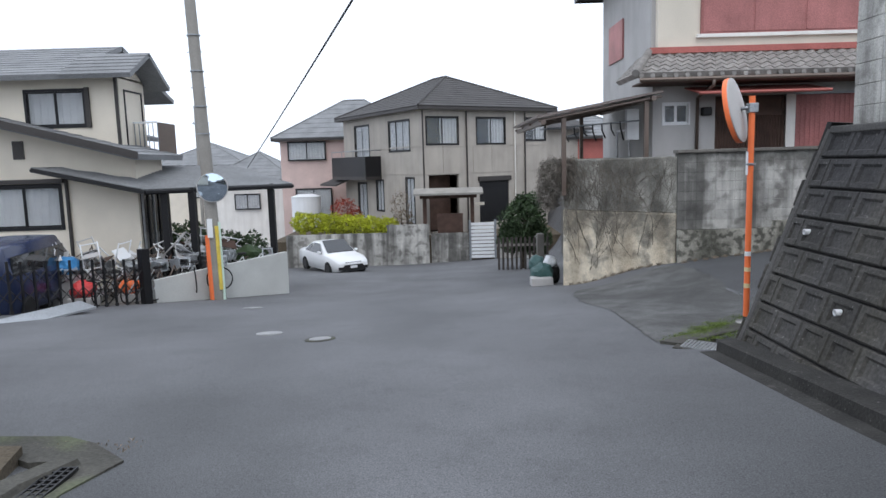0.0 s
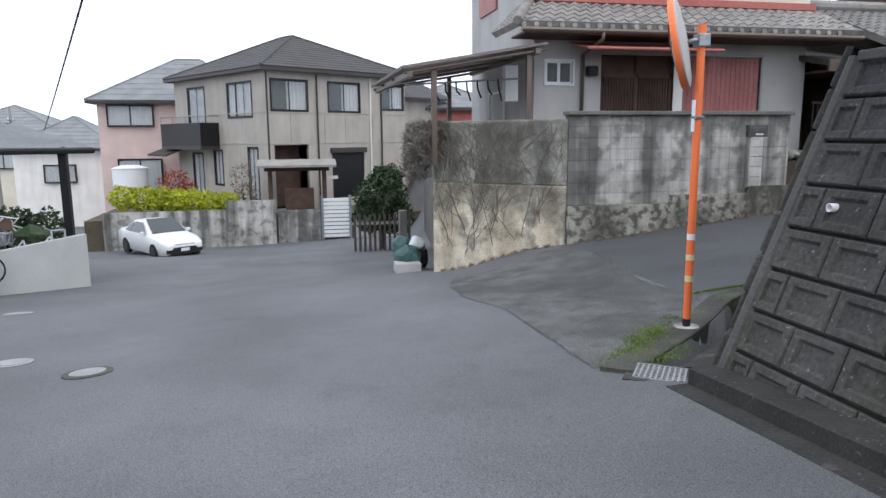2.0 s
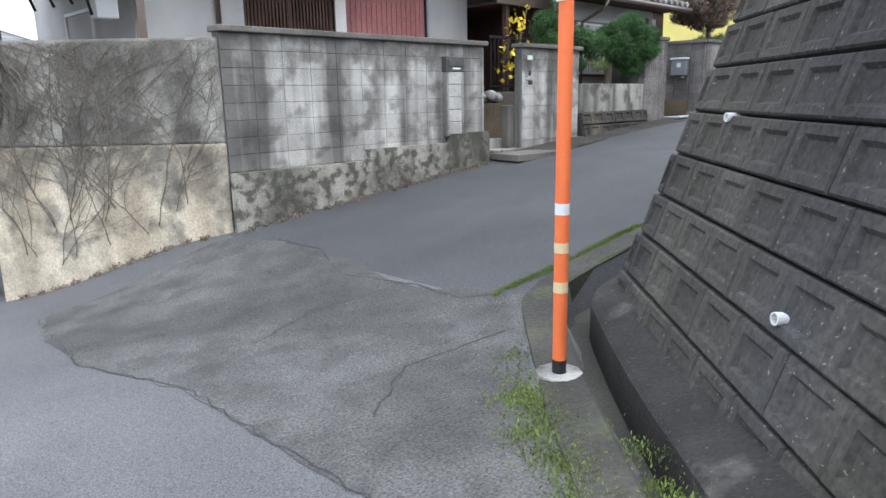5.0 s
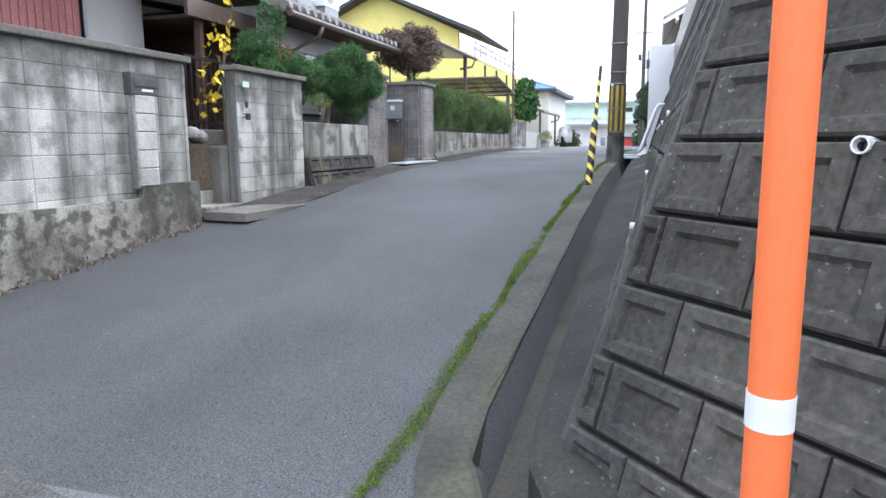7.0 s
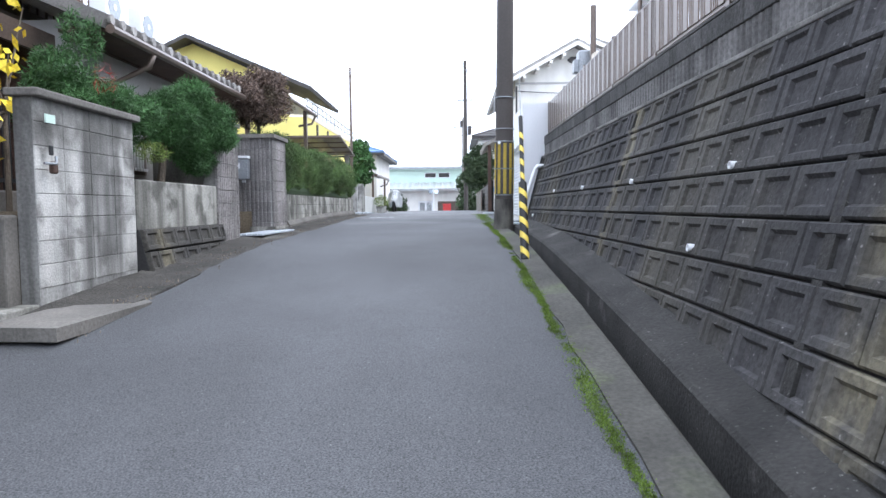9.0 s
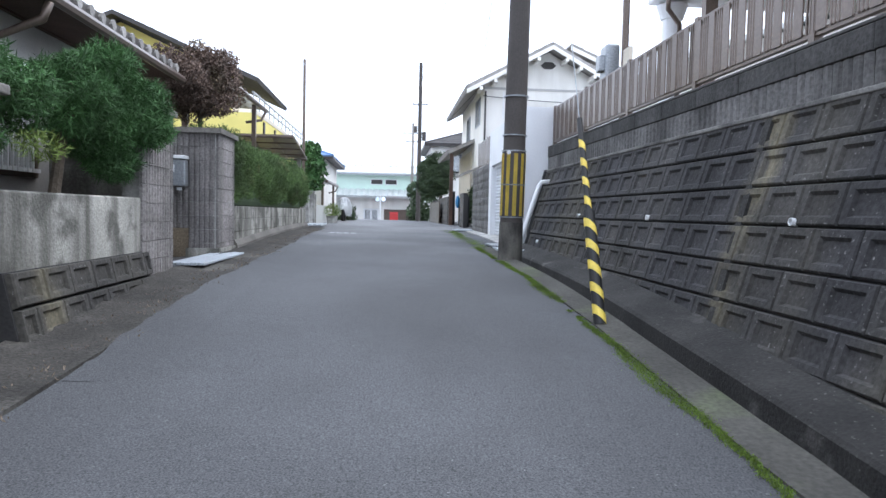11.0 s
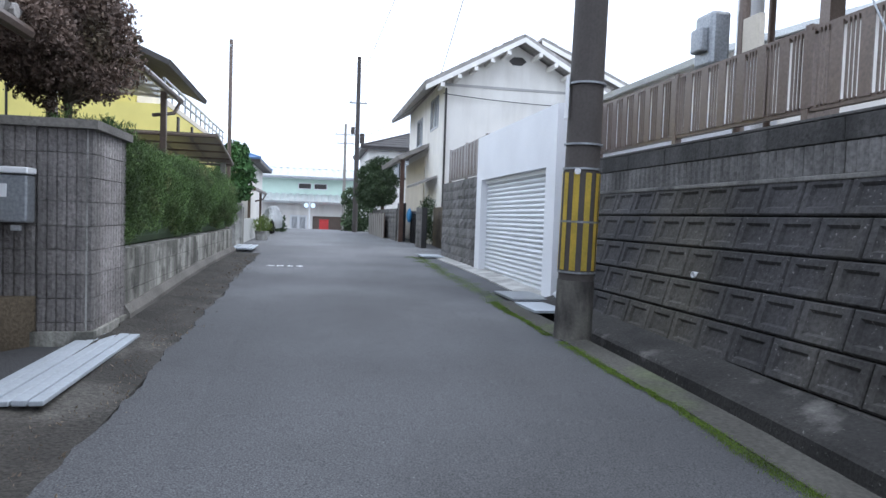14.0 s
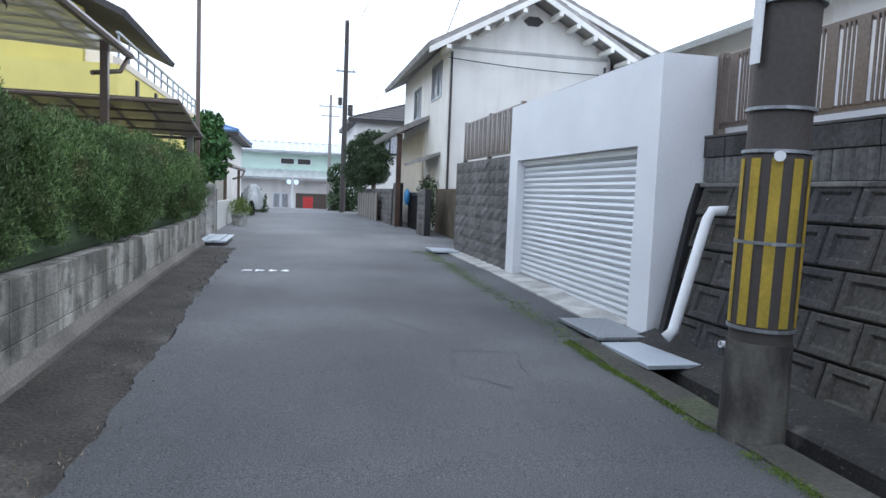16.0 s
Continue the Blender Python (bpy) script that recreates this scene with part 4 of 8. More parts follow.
def beige_house():
    h = thing("house", "two-storey beige panel house with dark hipped roof", "house", at=(-1.1, 36, -2))
    m = h.matrix_basis.inverted() @ pose(-1.1, 36, 0, 0, 0, 32)
    x0, x1, y0, y1, zb, zt = 0.45, 9.2, 0.45, 10.6, -2.6, 4.45
    ms = m @ pose(x0, y0, 0)
    front_holes = [(0.3, 2.3, 2.57, 4.0), (3.6, 5.55, 2.57, 4.0), (7.1, 8.6, 2.75, 4.0), (0.35, 2.3, -2.2, 0.9), (3.7, 5.8, -1.9, 0.45)]
    part("wall", wall_with_holes(bmesh.new(), 0, x1 - x0, zb, zt, 0, 0.18, front_holes, ms), M["stucco_beige"], h)
    mside = ms @ pose(0, 0, 0, 0, 0, 90) @ Matrix.Diagonal((1, -1, 1, 1))
    side_holes = [(1.35, 3.75, 2.3, 3.95), (6.4, 8.4, 0.9, 3.95), (1.0, 1.9, -1.8, 0.75), (4.7, 5.6, -1.2, 0.6), (7.0, 8.2, -2.0, 0.4)]
    part("wall", wall_with_holes(bmesh.new(), 0.18, y1 - y0, zb, zt, 0, 0.18, side_holes, mside), M["stucco_beige"], h)
    part("wall", B(x0 + 8.57, x1, y0 + 0.18, y1, zb, zt, m), M["stucco_beige"], h)
    part("wall", B(x0 + 0.18, x0 + 8.57, y1 - 0.18, y1, zb, zt, m), M["stucco_beige"], h)
    for a, b, c, d in front_holes[:3]:
        window(h, ms, a, b, c, d, M["black_metal"], 2, "half", t=0.07)
    for i, (a, b, c, d) in enumerate(side_holes):
        window(h, mside, a, b, c, d, M["black_metal"], 3 if i == 0 else 2, True, t=0.07)
    part("entrance_recess", B(0.35, 2.3, 0.9, 1.0, -2.2, 0.9, ms), M["brown_wood"], h)
    part("door", B(0.6, 1.5, 0.84, 0.9, -2.2, 0.0, ms, bevel=0.02), M["brown_wood"], h, "dark brown front door")
    for i in range(24):
        part("shutter_slat", B(3.7, 5.8, 0.05 + 0.008 * (i % 2), 0.09, -1.9 + i * 0.098, -1.9 + i * 0.098 + 0.094, ms), M["black_metal"], h)
    part("shutter_box", B(3.6, 5.9, -0.15, 0.1, 0.45, 0.72, ms, bevel=0.02), M["fascia"], h)
    for s in (0.02, 2.85, 7.0):
        part("downpipe", T(ms @ Vector((s, -0.07, zb)), ms @ Vector((s, -0.07, zt - 0.1)), 0.045, seg=8), M["fascia"], h)
    part("downpipe", T(ms @ Vector((6.25, -0.06, zb)), ms @ Vector((6.25, -0.06, zt - 0.1)), 0.035, seg=8), M["stucco_white"], h, "pale downpipe")
    for zz in (0.95, 2.45):
        part("band", B(-0.02, x1 - x0, -0.025, 0.0, zz, zz + 0.06, ms), M["stucco_beige"], h)
        part("band", B(0, y1 - y0, -0.025, 0.0, zz, zz + 0.06, mside), M["stucco_beige"], h)
    for s in (1.3, 3.3, 4.6, 6.4):
        part("panel_joint", B(s, s + 0.015, -0.006, 0.0, 1.02, 2.44, ms), M["cap"], h)
    bal = part("balcony", B(4.9, 9.9, -1.05, -1.0, 0.85, 2.05, mside, bevel=0.01), M["black_metal"], h, "dark metal balcony")
    part("balcony_side", B(4.9, 4.95, -1.0, 0, 0.85, 2.05, mside), M["black_metal"], bal)
    part("balcony_floor", B(4.9, 9.9, -1.05, 0, 0.65, 0.85, mside), M["fascia"], bal)
    part("handrail", pipe(bmesh.new(), [mside @ Vector(p) for p in ((4.92, 0, 2.4), (4.92, -1.02, 2.4), (9.9, -1.02, 2.4))], 0.03), M["grey_metal"], bal)
    for s in (4.92, 6.6, 8.3, 9.88):
        part("baluster", T(mside @ Vector((s, -1.02, 2.0)), mside @ Vector((s, -1.02, 2.4)), 0.02, seg=6), M["grey_metal"], bal)
    part("canopy", sheet(bmesh.new(), [mside @ Vector(p) for p in ((8.6, -1.4, 0.35), (11.2, -1.4, 0.35), (11.2, 0, 0.85), (8.6, 0, 0.85))], 0.1), M["roof_dark"], h)
    hip_roof(h, m, 0, 9.65, 0, 11.0, 4.6, 6.8, M["roof_dark"])
    part("wing", B(9.2, 13.0, 1.5, 8, zb, 3.5, m), M["stucco_beige"], h)
    part("wing_roof", sheet(bmesh.new(), [m @ Vector(p) for p in ((8.9, 0.9, 3.5), (13.4, 0.9, 3.5), (13.4, 4.5, 4.9), (8.9, 4.5, 4.9))], 0.12), M["roof_dark"], h)
    return h


beige_house()


def bmesh_disc(m, r=0.055, d=0.03):
    bm = bmesh.new()
    bmesh.ops.create_cone(bm, cap_ends=True, segments=8, radius1=r, radius2=r, depth=d, matrix=m)
    return bm


def tiled_house():
    """The house above the block wall: plaster, pent tile roof, red shutters."""
    h = thing("house", "grey plaster house with tiled pent roof and red shutters", "house", at=(8, 16.5, 0.75))
    m = h.matrix_basis.inverted()
    f = m @ pose(5.13, 16.5, 0)
    w = 6.5
    holes = [(0.26, 0.85, 2.36, 2.82), (1.5, 3.2, 0.75, 2.98), (3.42, 5.35, 0.75, 2.98)]
    part("wall", wall_with_holes(bmesh.new(), 0, w, 0.5, 3.9, 0, 0.18, holes, f), M["stucco_grey"], h)
    part("wall", B(0.1, w, 0.0, 0.2, 3.9, 6.6, f), M["stucco_cream"], h, "cream upper wall")
    part("wall", B(0, 0.18, 0.18, 5.0, 0.5, 6.6, f), M["stucco_grey"], h)
    part("wall", B(w - 0.18, w, 0.18, 5.0, 0.5, 6.6, f), M["stucco_grey"], h)
    part("wall", B(0.18, w - 0.18, 4.82, 5.0, 0.5, 6.6, f), M["stucco_grey"], h)
    window(h, f, *holes[0], M["white"], 2, False, t=0.04)
    door = part("door", B(1.5, 3.2, 0.1, 0.14, 0.75, 2.98, f), M["brown_wood"], h, "dark wooden lattice sliding door")
    for i in range(26):
        x = 1.53 + i * 0.064
        part("slat", B(x, x + 0.03, 0.06, 0.1, 0.75, 2.55, f), M["brown_wood"], door)
    for x in (1.5, 2.32, 3.14):
        part("stile", B(x, x + 0.07, 0.05, 0.12, 0.75, 2.95, f), M["brown_wood"], door)
    part("transom", B(1.5, 3.2, 0.05, 0.12, 2.5, 2.6, f), M["brown_wood"], door)
    part("door_post", B(3.2, 3.42, -0.03, 0.15, 0.75, 2.98, f), M["stucco_white"], h)
    sh = part("shutter", B(3.42, 5.35, 0.06, 0.1, 0.75, 2.98, f), M["red_shutter"], h, "faded red corrugated shutter")
    for i in range(16):
        x = 3.46 + i * 0.118
        part("shutter_rib", B(x, x + 0.05, 0.045, 0.062, 0.78, 2.95, f, bevel=0.006), M["red_shutter"], sh)
    part("shutter_frame", wall_with_holes(bmesh.new(), 3.38, 5.4, 0.7, 3.02, -0.02, 0.05, [(3.43, 5.35, 0.75, 2.97)], f), M["grey_metal"], sh)
    up = part("upper_shutter", B(1.1, 6.0, -0.06, 0.0, 4.42, 5.85, f), M["red_shutter"], h, "faded red upper shutters")
    for i in range(4):
        part("panel", B(1.14 + i * 1.22, 2.3 + i * 1.22, -0.08, -0.055, 4.46, 5.8, f, bevel=0.01), M["red_shutter"], up)
    part("shutter_sill", B(1.0, 6.1, -0.1, 0.0, 4.34, 4.42, f), M["stucco_white"], up)
    fs = f @ pose(0, 0, 0, 0, 0, 90) @ Matrix.Diagonal((1, -1, 1, 1))
    part("side_shutter", B(2.6, 4.1, -0.05, 0, 4.3, 5.35, fs), M["red_shutter"], h, "faded red side shutter")
    window(h, fs, 2.0, 3.2, 1.2, 2.3, M["white"], 2, False)
    # pent roof of round tiles
    e0, e1, t0, t1 = (-0.65, -0.9, 3.42), (w + 0.6, -0.9, 3.42), (w + 0.1, 0, 4.0), (-0.1, 0, 4.0)
    roof = part("pent_roof", ridged_sheet(bmesh.new(), *[f @ Vector(p) for p in (e0, e1, t0, t1)], 5, 4 * 28, 0.08, 0.028, "tile"), M["roof_tile"], h, "weathered grey curved roof tiles")
    part("pent_roof", ridged_sheet(bmesh.new(), *[f @ Vector(p) for p in ((-0.65, 0.8, 3.42), (-0.65, -0.9, 3.42), (-0.1, 0, 4.0), (-0.1, 0.8, 4.0))], 5, 4 * 6, 0.08, 0.028, "tile"), M["roof_tile"], h)
    bm = bmesh.new()
    tube(bm, f @ Vector((-0.68, -0.93, 3.46)), f @ Vector((-0.1, 0, 4.06)), 0.09, seg=8)
    part("ridge", bm, M["roof_tile"], roof)
    part("flashing", B(-0.1, w + 0.1, -0.08, 0.0, 4.0, 4.14, f), M["red_metal"], roof, "faded red flashing")
    for i in range(28):
        part("eave_tile", bmesh_disc(f @ pose(-0.55 + i * 0.262, -0.9, 3.4, 90)), M["roof_tile"], roof)
    part("gutter", T(f @ Vector((-0.6, -0.95, 3.3)), f @ Vector((w + 0.6, -0.95, 3.3)), 0.05, seg=8), M["brown_metal"], h)
    part("soffit", B(-0.5, w + 0.5, -0.85, 0, 3.24, 3.28, f), M["brown_wood"], h)
    part("downpipe", pipe(bmesh.new(), [f @ Vector(p) for p in ((1.08, -0.95, 3.28), (1.08, -0.95, 3.15), (1.05, -0.06, 2.95), (1.05, -0.06, 0.6))], 0.04), M["brown_metal"], h)
    aw = part("awning", sheet(bmesh.new(), [f @ Vector(p) for p in ((0.75, -0.95, 3.0), (3.75, -0.95, 3.0), (3.75, 0, 3.2), (0.75, 0, 3.2))], 0.03), M["red_metal"], h, "faded red metal awning")
    part("awning_edge", T(f @ Vector((0.75, -0.95, 2.98)), f @ Vector((3.75, -0.95, 2.98)), 0.035, seg=8), M["red_metal"], aw)
    part("vent_hood", B(1.14, 1.36, -0.2, 0, 2.52, 2.72, f, bevel=0.03), M["black_metal"], h)
    part("meter_box", B(-0.55, -0.25, 0.25, 0.45, 2.0, 2.75, f, bevel=0.02), M["white"], h)
    hip_roof(h, f, -0.75, w + 0.75, -0.75, 5.7, 6.65, 8.3, M["roof_tile"])
    # lean-to of brown steel with a corrugated roof
    lean = thing("lean_to", "open brown steel lean-to with corrugated roof", "canopy", at=(4, 16, 0.75))
    li = lean.matrix_basis.inverted()
    part("roof", ridged_sheet(bmesh.new(), *[li @ Vector(p) for p in ((2.2, 15.5, 2.55), (2.2, 20.5, 2.55), (5.05, 20.5, 3.05), (5.05, 15.5, 3.05))], 1, 4 * 30, 0.03, 0.015, "tile"), M["poly"], lean)
    for x, z in ((2.35, 2.52), (4.85, 2.98)):
        part("beam", B(x - 0.05, x + 0.05, 15.5, 20.5, z - 0.14, z - 0.04, li), M["brown_metal"], lean)
    for y in (15.6, 17.2, 18.8, 20.4):
        part("rafter", tube(bmesh.new(), li @ Vector((2.25, y, 2.46)), li @ Vector((5.05, y, 2.94)), 0.03, seg=6), M["brown_metal"], lean)
    for x, y, z in ((2.85, 15.75, 2.55), (4.75, 15.75, 2.9), (4.2, 20.3, 2.8)):
        part("post", B(x - 0.05, x + 0.05, y - 0.05, y + 0.05, 0.75, z, li), M["brown_metal"], lean)
    part("washing_pole", pipe(bmesh.new(), [li @ Vector(p) for p in ((2.4, 16.4, 2.3), (4.8, 16.4, 2.45))], 0.02), M["grey_metal"], lean)
    for i in range(7):
        part("hanger", pipe(bmesh.new(), [li @ Vector(p) for p in ((3.0 + i * 0.22, 16.4, 2.32 + i * 0.02), (3.0 + i * 0.22, 16.35, 2.15 + i * 0.02), (3.1 + i * 0.22, 16.45, 2.0 + (i % 3) * 0.06))], 0.018, 6), M["black"], lean)
    return h


tiled_house()


def gable_house_west():
    h = thing("house", "cream house with a low gable and grey slate roof", "house", at=(-12, 19, -1.7))
    m = h.matrix_basis.inverted()
    f = m @ pose(-18, 19, 0)
    part("wall", wall_with_holes(bmesh.new(), 0, 9.5, -2.6, 1.9, 0, 0.2, [(5.3, 7.3, 0.1, 1.22)], f), M["stucco_cream"], h)
    part("wall", prism(bmesh.new(), [(0, 1.9), (9.5, 1.9), (5.6, 3.1), (4.6, 3.1)], 0.0, 0.2, "y", f), M["stucco_cream"], h)
    part("wall", B(9.3, 9.5, 0.2, 1.8, -2.6, 1.9, f), M["stucco_cream"], h)
    part("wall", B(6.2, 9.3, 1.6, 1.8, -2.6, 1.9, f), M["stucco_cream"], h)
    part("wall", B(6.0, 6.2, 1.6, 8.9, -2.6, 2.6, f), M["stucco_cream"], h)
    sd = part("sliding_door", B(9.5, 9.53, 0.12, 1.7, -1.75, 0.95, f), M["car_glass"], h, "dark glazed sliding doors")
    for i in range(5):
        part("door_frame", B(9.53, 9.56, 0.12 + i * 0.37, 0.2 + i * 0.37, -1.75, 0.95, f), M["black_metal" if i % 2 else "grey_metal"], sd)
    part("vent", B(6.15, 6.45, -0.04, 0.0, 2.0, 2.5, f), M["fascia"], h)
    window(h, f, 5.3, 7.3, 0.1, 1.22, M["black_metal"], 2, True, t=0.09)
    part("window_hood", B(5.1, 7.5, -0.16, 0, 1.32, 1.44, f), M["fascia"], h)
    part("downpipe", T(f @ Vector((7.55, -0.05, -2)), f @ Vector((7.55, -0.05, 1.7)), 0.05, seg=8), M["fascia"], h)
    part("roof", ridged_sheet(bmesh.new(), *[f @ Vector(p) for p in ((9.95, -0.9, 2.02), (9.95, 2.4, 2.02), (5.0, 2.4, 3.3), (5.0, -0.9, 3.3))], 12, 1, 0.14, 0.02), M["roof_grey"], h)
    part("roof", ridged_sheet(bmesh.new(), *[f @ Vector(p) for p in ((-0.8, 9, 1.8), (-0.8, -0.9, 1.8), (5.0, -0.9, 3.3), (5.0, 9, 3.3))], 12, 1, 0.14, 0.02), M["roof_grey"], h)
    part("roof", ridged_sheet(bmesh.new(), *[f @ Vector(p) for p in ((6.7, 2.4, 2.86), (6.7, 9, 2.86), (5.0, 9, 3.3), (5.0, 2.4, 3.3))], 4, 1, 0.14, 0.02), M["roof_grey"], h)
    part("bargeboard", prism(bmesh.new(), [(4.9, 3.22), (10.0, 1.9), (10.0, 2.1), (4.9, 3.42)], -0.96, -0.9, "y", f), M["fascia"], h)
    # upper storey, set back
    u = m @ pose(-18, 20.2, 0)
    part("wall", wall_with_holes(bmesh.new(), 0, 8.65, 1.9, 4.35, 0, 0.2, [(5.95, 7.6, 2.98, 3.95)], u), M["stucco_cream"], h)
    part("wall", B(8.45, 8.65, 0.2, 1.7, 1.9, 4.35, u), M["stucco_cream"], h)
    part("wall", B(6.2, 8.45, 1.5, 1.7, 1.9, 4.35, u), M["stucco_cream"], h)
    part("wall", B(6.0, 6.2, 1.5, 7, 1.9, 4.35, u), M["stucco_cream"], h)
    window(h, u, 5.95, 7.6, 2.98, 3.95, M["black_metal"], 2, True, t=0.08)
    part("shutter_case", B(7.68, 7.8, -0.08, 0, 2.9, 4.05, u), M["fascia"], h)
    part("downpipe", T(u @ Vector((8.6, -0.06, 1.9)), u @ Vector((8.6, -0.06, 4.3)), 0.05, seg=8), M["fascia"], h)
    part("roof", ridged_sheet(bmesh.new(), *[u @ Vector(p) for p in ((-0.8, -0.7, 4.35), (7.3, -0.7, 4.35), (7.3, 3.5, 5.8), (-0.8, 3.5, 5.8))], 12, 1, 0.14, 0.02), M["roof_grey"], h)
    part("roof", ridged_sheet(bmesh.new(), *[u @ Vector(p) for p in ((7.3, 7.7, 4.35), (-0.8, 7.7, 4.35), (-0.8, 3.5, 5.8), (7.3, 3.5, 5.8))], 12, 1, 0.14, 0.02), M["roof_grey"], h)
    part("roof", ridged_sheet(bmesh.new(), *[u @ Vector(p) for p in ((7.3, -0.72, 4.33), (9.35, -0.72, 4.33), (9.35, 0.7, 5.1), (7.3, 0.7, 5.1))], 6, 1, 0.12, 0.02), M["roof_grey"], h)
    part("roof", ridged_sheet(bmesh.new(), *[u @ Vector(p) for p in ((9.35, 2.1, 4.2), (7.3, 2.1, 4.2), (7.3, 0.7, 5.1), (9.35, 0.7, 5.1))], 6, 1, 0.12, 0.02), M["roof_grey"], h)
    part("gable", prism(bmesh.new(), [(0, 4.3), (1.7, 4.3), (0.7, 4.95)], 8.45, 8.65, "x", u), M["stucco_cream"], h)
    bal = part("balcony", B(8.65, 9.4, 0.75, 0.8, 3.02, 3.08, u), M["white"], h, "open metal balcony railing")
    for i in range(6):
        part("baluster", B(8.68 + i * 0.14, 8.7 + i * 0.14, 0.76, 0.79, 2.05, 3.02, u), M["grey_metal"], bal)
    part("balcony_side", B(9.37, 9.41, 0.8, 2.1, 2.05, 3.05, u), M["brown_metal"], bal)
    part("balcony_floor", B(8.65, 9.42, 0.75, 2.1, 1.95, 2.05, u), M["grey_metal"], bal)
    window(h, u @ pose(8.65, 0, 0, 0, 0, 90), 0.35, 1.45, 2.1, 3.95, M["black_metal"], 2, True)
    # carport with a folded metal roof
    c = thing("carport", "carport with grey metal roof and dark posts", "carport", at=(-7, 19, -1.8))
    ci = c.matrix_basis.inverted()
    pts = [(-11.0, 18.3, 1.75), (-7.85, 18.0, 1.08), (-4.6, 21.0, 1.05), (-7.2, 23.5, 1.7)]
    part("roof", ridged_sheet(bmesh.new(), ci @ Vector(pts[1]), ci @ Vector(pts[2]), ci @ Vector(pts[3]), ci @ Vector(pts[0]), 1, 4 * 24, 0.05, 0.015, "tile"), M["roof_grey"], c)
    bm = bmesh.new()
    for a, b in ((0, 1), (1, 2), (2, 3)):
        tube(bm, ci @ (Vector(pts[a]) - Vector((0, 0, 0.06))), ci @ (Vector(pts[b]) - Vector((0, 0, 0.06))), 0.06, seg=6)
    part("fascia", bm, M["black_metal"], c)
    for x, y in ((-7.55, 18.5), (-6.95, 18.9), (-5.2, 20.7)):
        part("post", B(x - 0.09, x + 0.09, y - 0.09, y + 0.09, -2.3, 1.1, ci), M["black_metal"], c)
    return h


gable_house_west()


def white_house():
    h = thing("house", "white plaster house with a gabled tile roof", "house", at=(36, 6, 0.5))
    m = h.matrix_basis.inverted()
    g = m @ pose(33.5, 0, 0)
    # gable wall facing the walker, ridge along x
    part("wall", prism(bmesh.new(), [(8.15, -1), (8.15, 6.0), (5.7, 7.25), (3.3, 6.0), (3.3, -1)], 0, 0.2, "x", g), M["stucco_white"], h)
    part("wall", wall_with_holes(bmesh.new(), -8.0, -0.2, -1, 6.0, -8.147, -7.95, [(-2.4, -1.0, 4.6, 5.6), (-5.6, -4.4, 4.3, 5.3)], g @ pose(0, 0, 0, 0, 0, 180)), M["stucco_white"], h)
    ws = g @ pose(0, 8.15, 0, 0, 0, 180)
    window(h, ws, -2.4, -1.0, 4.6, 5.6, M["grey_metal"], 2, True)
    window(h, ws, -5.6, -4.4, 4.3, 5.3, M["grey_metal"], 2, True)
    part("wall", B(1.2, 1.4, 0.5, 3.3, -1, 6.2, g), M["stucco_white"], h)
    part("wall", B(0.2, 8.0, 3.1, 3.3, -1, 6.0, g), M["stucco_white"], h)
    r = ((-0.75, 8.9, 5.72), (8.6, 8.9, 5.72), (8.6, 5.7, 7.45), (-0.75, 5.7, 7.45))
    part("roof", ridged_sheet(bmesh.new(), *[g @ Vector(p) for p in r], 9, 4 * 30, 0.1, 0.025, "tile"), M["roof_tile"], h)
    r = ((8.6, 2.5, 5.72), (-0.75, 2.5, 5.72), (-0.75, 5.7, 7.45), (8.6, 5.7, 7.45))
    part("roof", ridged_sheet(bmesh.new(), *[g @ Vector(p) for p in r], 9, 4 * 30, 0.1, 0.025, "tile"), M["roof_tile"], h)
    r = ((8.6, 0.0, 5.75), (0.5, 0.0, 5.75), (0.5, 4.7, 7.75), (8.6, 4.7, 7.75))
    part("roof", ridged_sheet(bmesh.new(), *[g @ Vector(p) for p in r], 9, 4 * 26, 0.1, 0.025, "tile"), M["roof_tile"], h)
    part("gable", prism(bmesh.new(), [(4.6, 7.55), (0.5, 5.9), (3.3, 5.9), (4.6, 6.6)], 1.2, 1.4, "x", g), M["stucco_white"], h)
    for a, b in (((8.9, 5.62), (5.7, 7.36)), ((5.7, 7.36), (2.5, 5.62))):
        (ya, za), (yb, zb) = a, b
        part("bargeboard", prism(bmesh.new(), [(ya, za - 0.16), (ya, za), (yb, zb), (yb, zb - 0.16)], -0.8, -0.74, "x", g), M["stucco_white"], h)
        for i in range(1, 6):
            t = i / 6
            y, z = ya + (yb - ya) * t, za + (zb - za) * t - 0.24
            part("rafter_end", B(-0.85, 0, y - 0.06, y + 0.06, z - 0.07, z + 0.05, g), M["stucco_white"], h)
    part("bargeboard", prism(bmesh.new(), [(4.7, 7.5), (4.7, 7.66), (0.0, 5.66), (0.0, 5.5)], 0.45, 0.5, "x", g), M["stucco_white"], h)
    part("gable_vent", prism(bmesh.new(), [(5.4, 6.75), (5.55, 6.62), (5.85, 6.62), (6.0, 6.75), (5.85, 6.88), (5.55, 6.88)], -0.05, 0, "x", g), M["fascia"], h)
    part("downpipe", T(g @ Vector((-0.06, 8.1, 0)), g @ Vector((-0.06, 8.1, 5.7)), 0.035, seg=8), M["fascia"], h)
    part("downpipe", T(g @ Vector((-0.06, 3.4, 3.5)), g @ Vector((-0.06, 3.4, 5.6)), 0.035, seg=8), M["fascia"], h)
    part("cornice", B(-0.03, 0, 3.3, 8.15, 5.78, 5.86, g), M["stucco_grey"], h)
    return h


white_house()


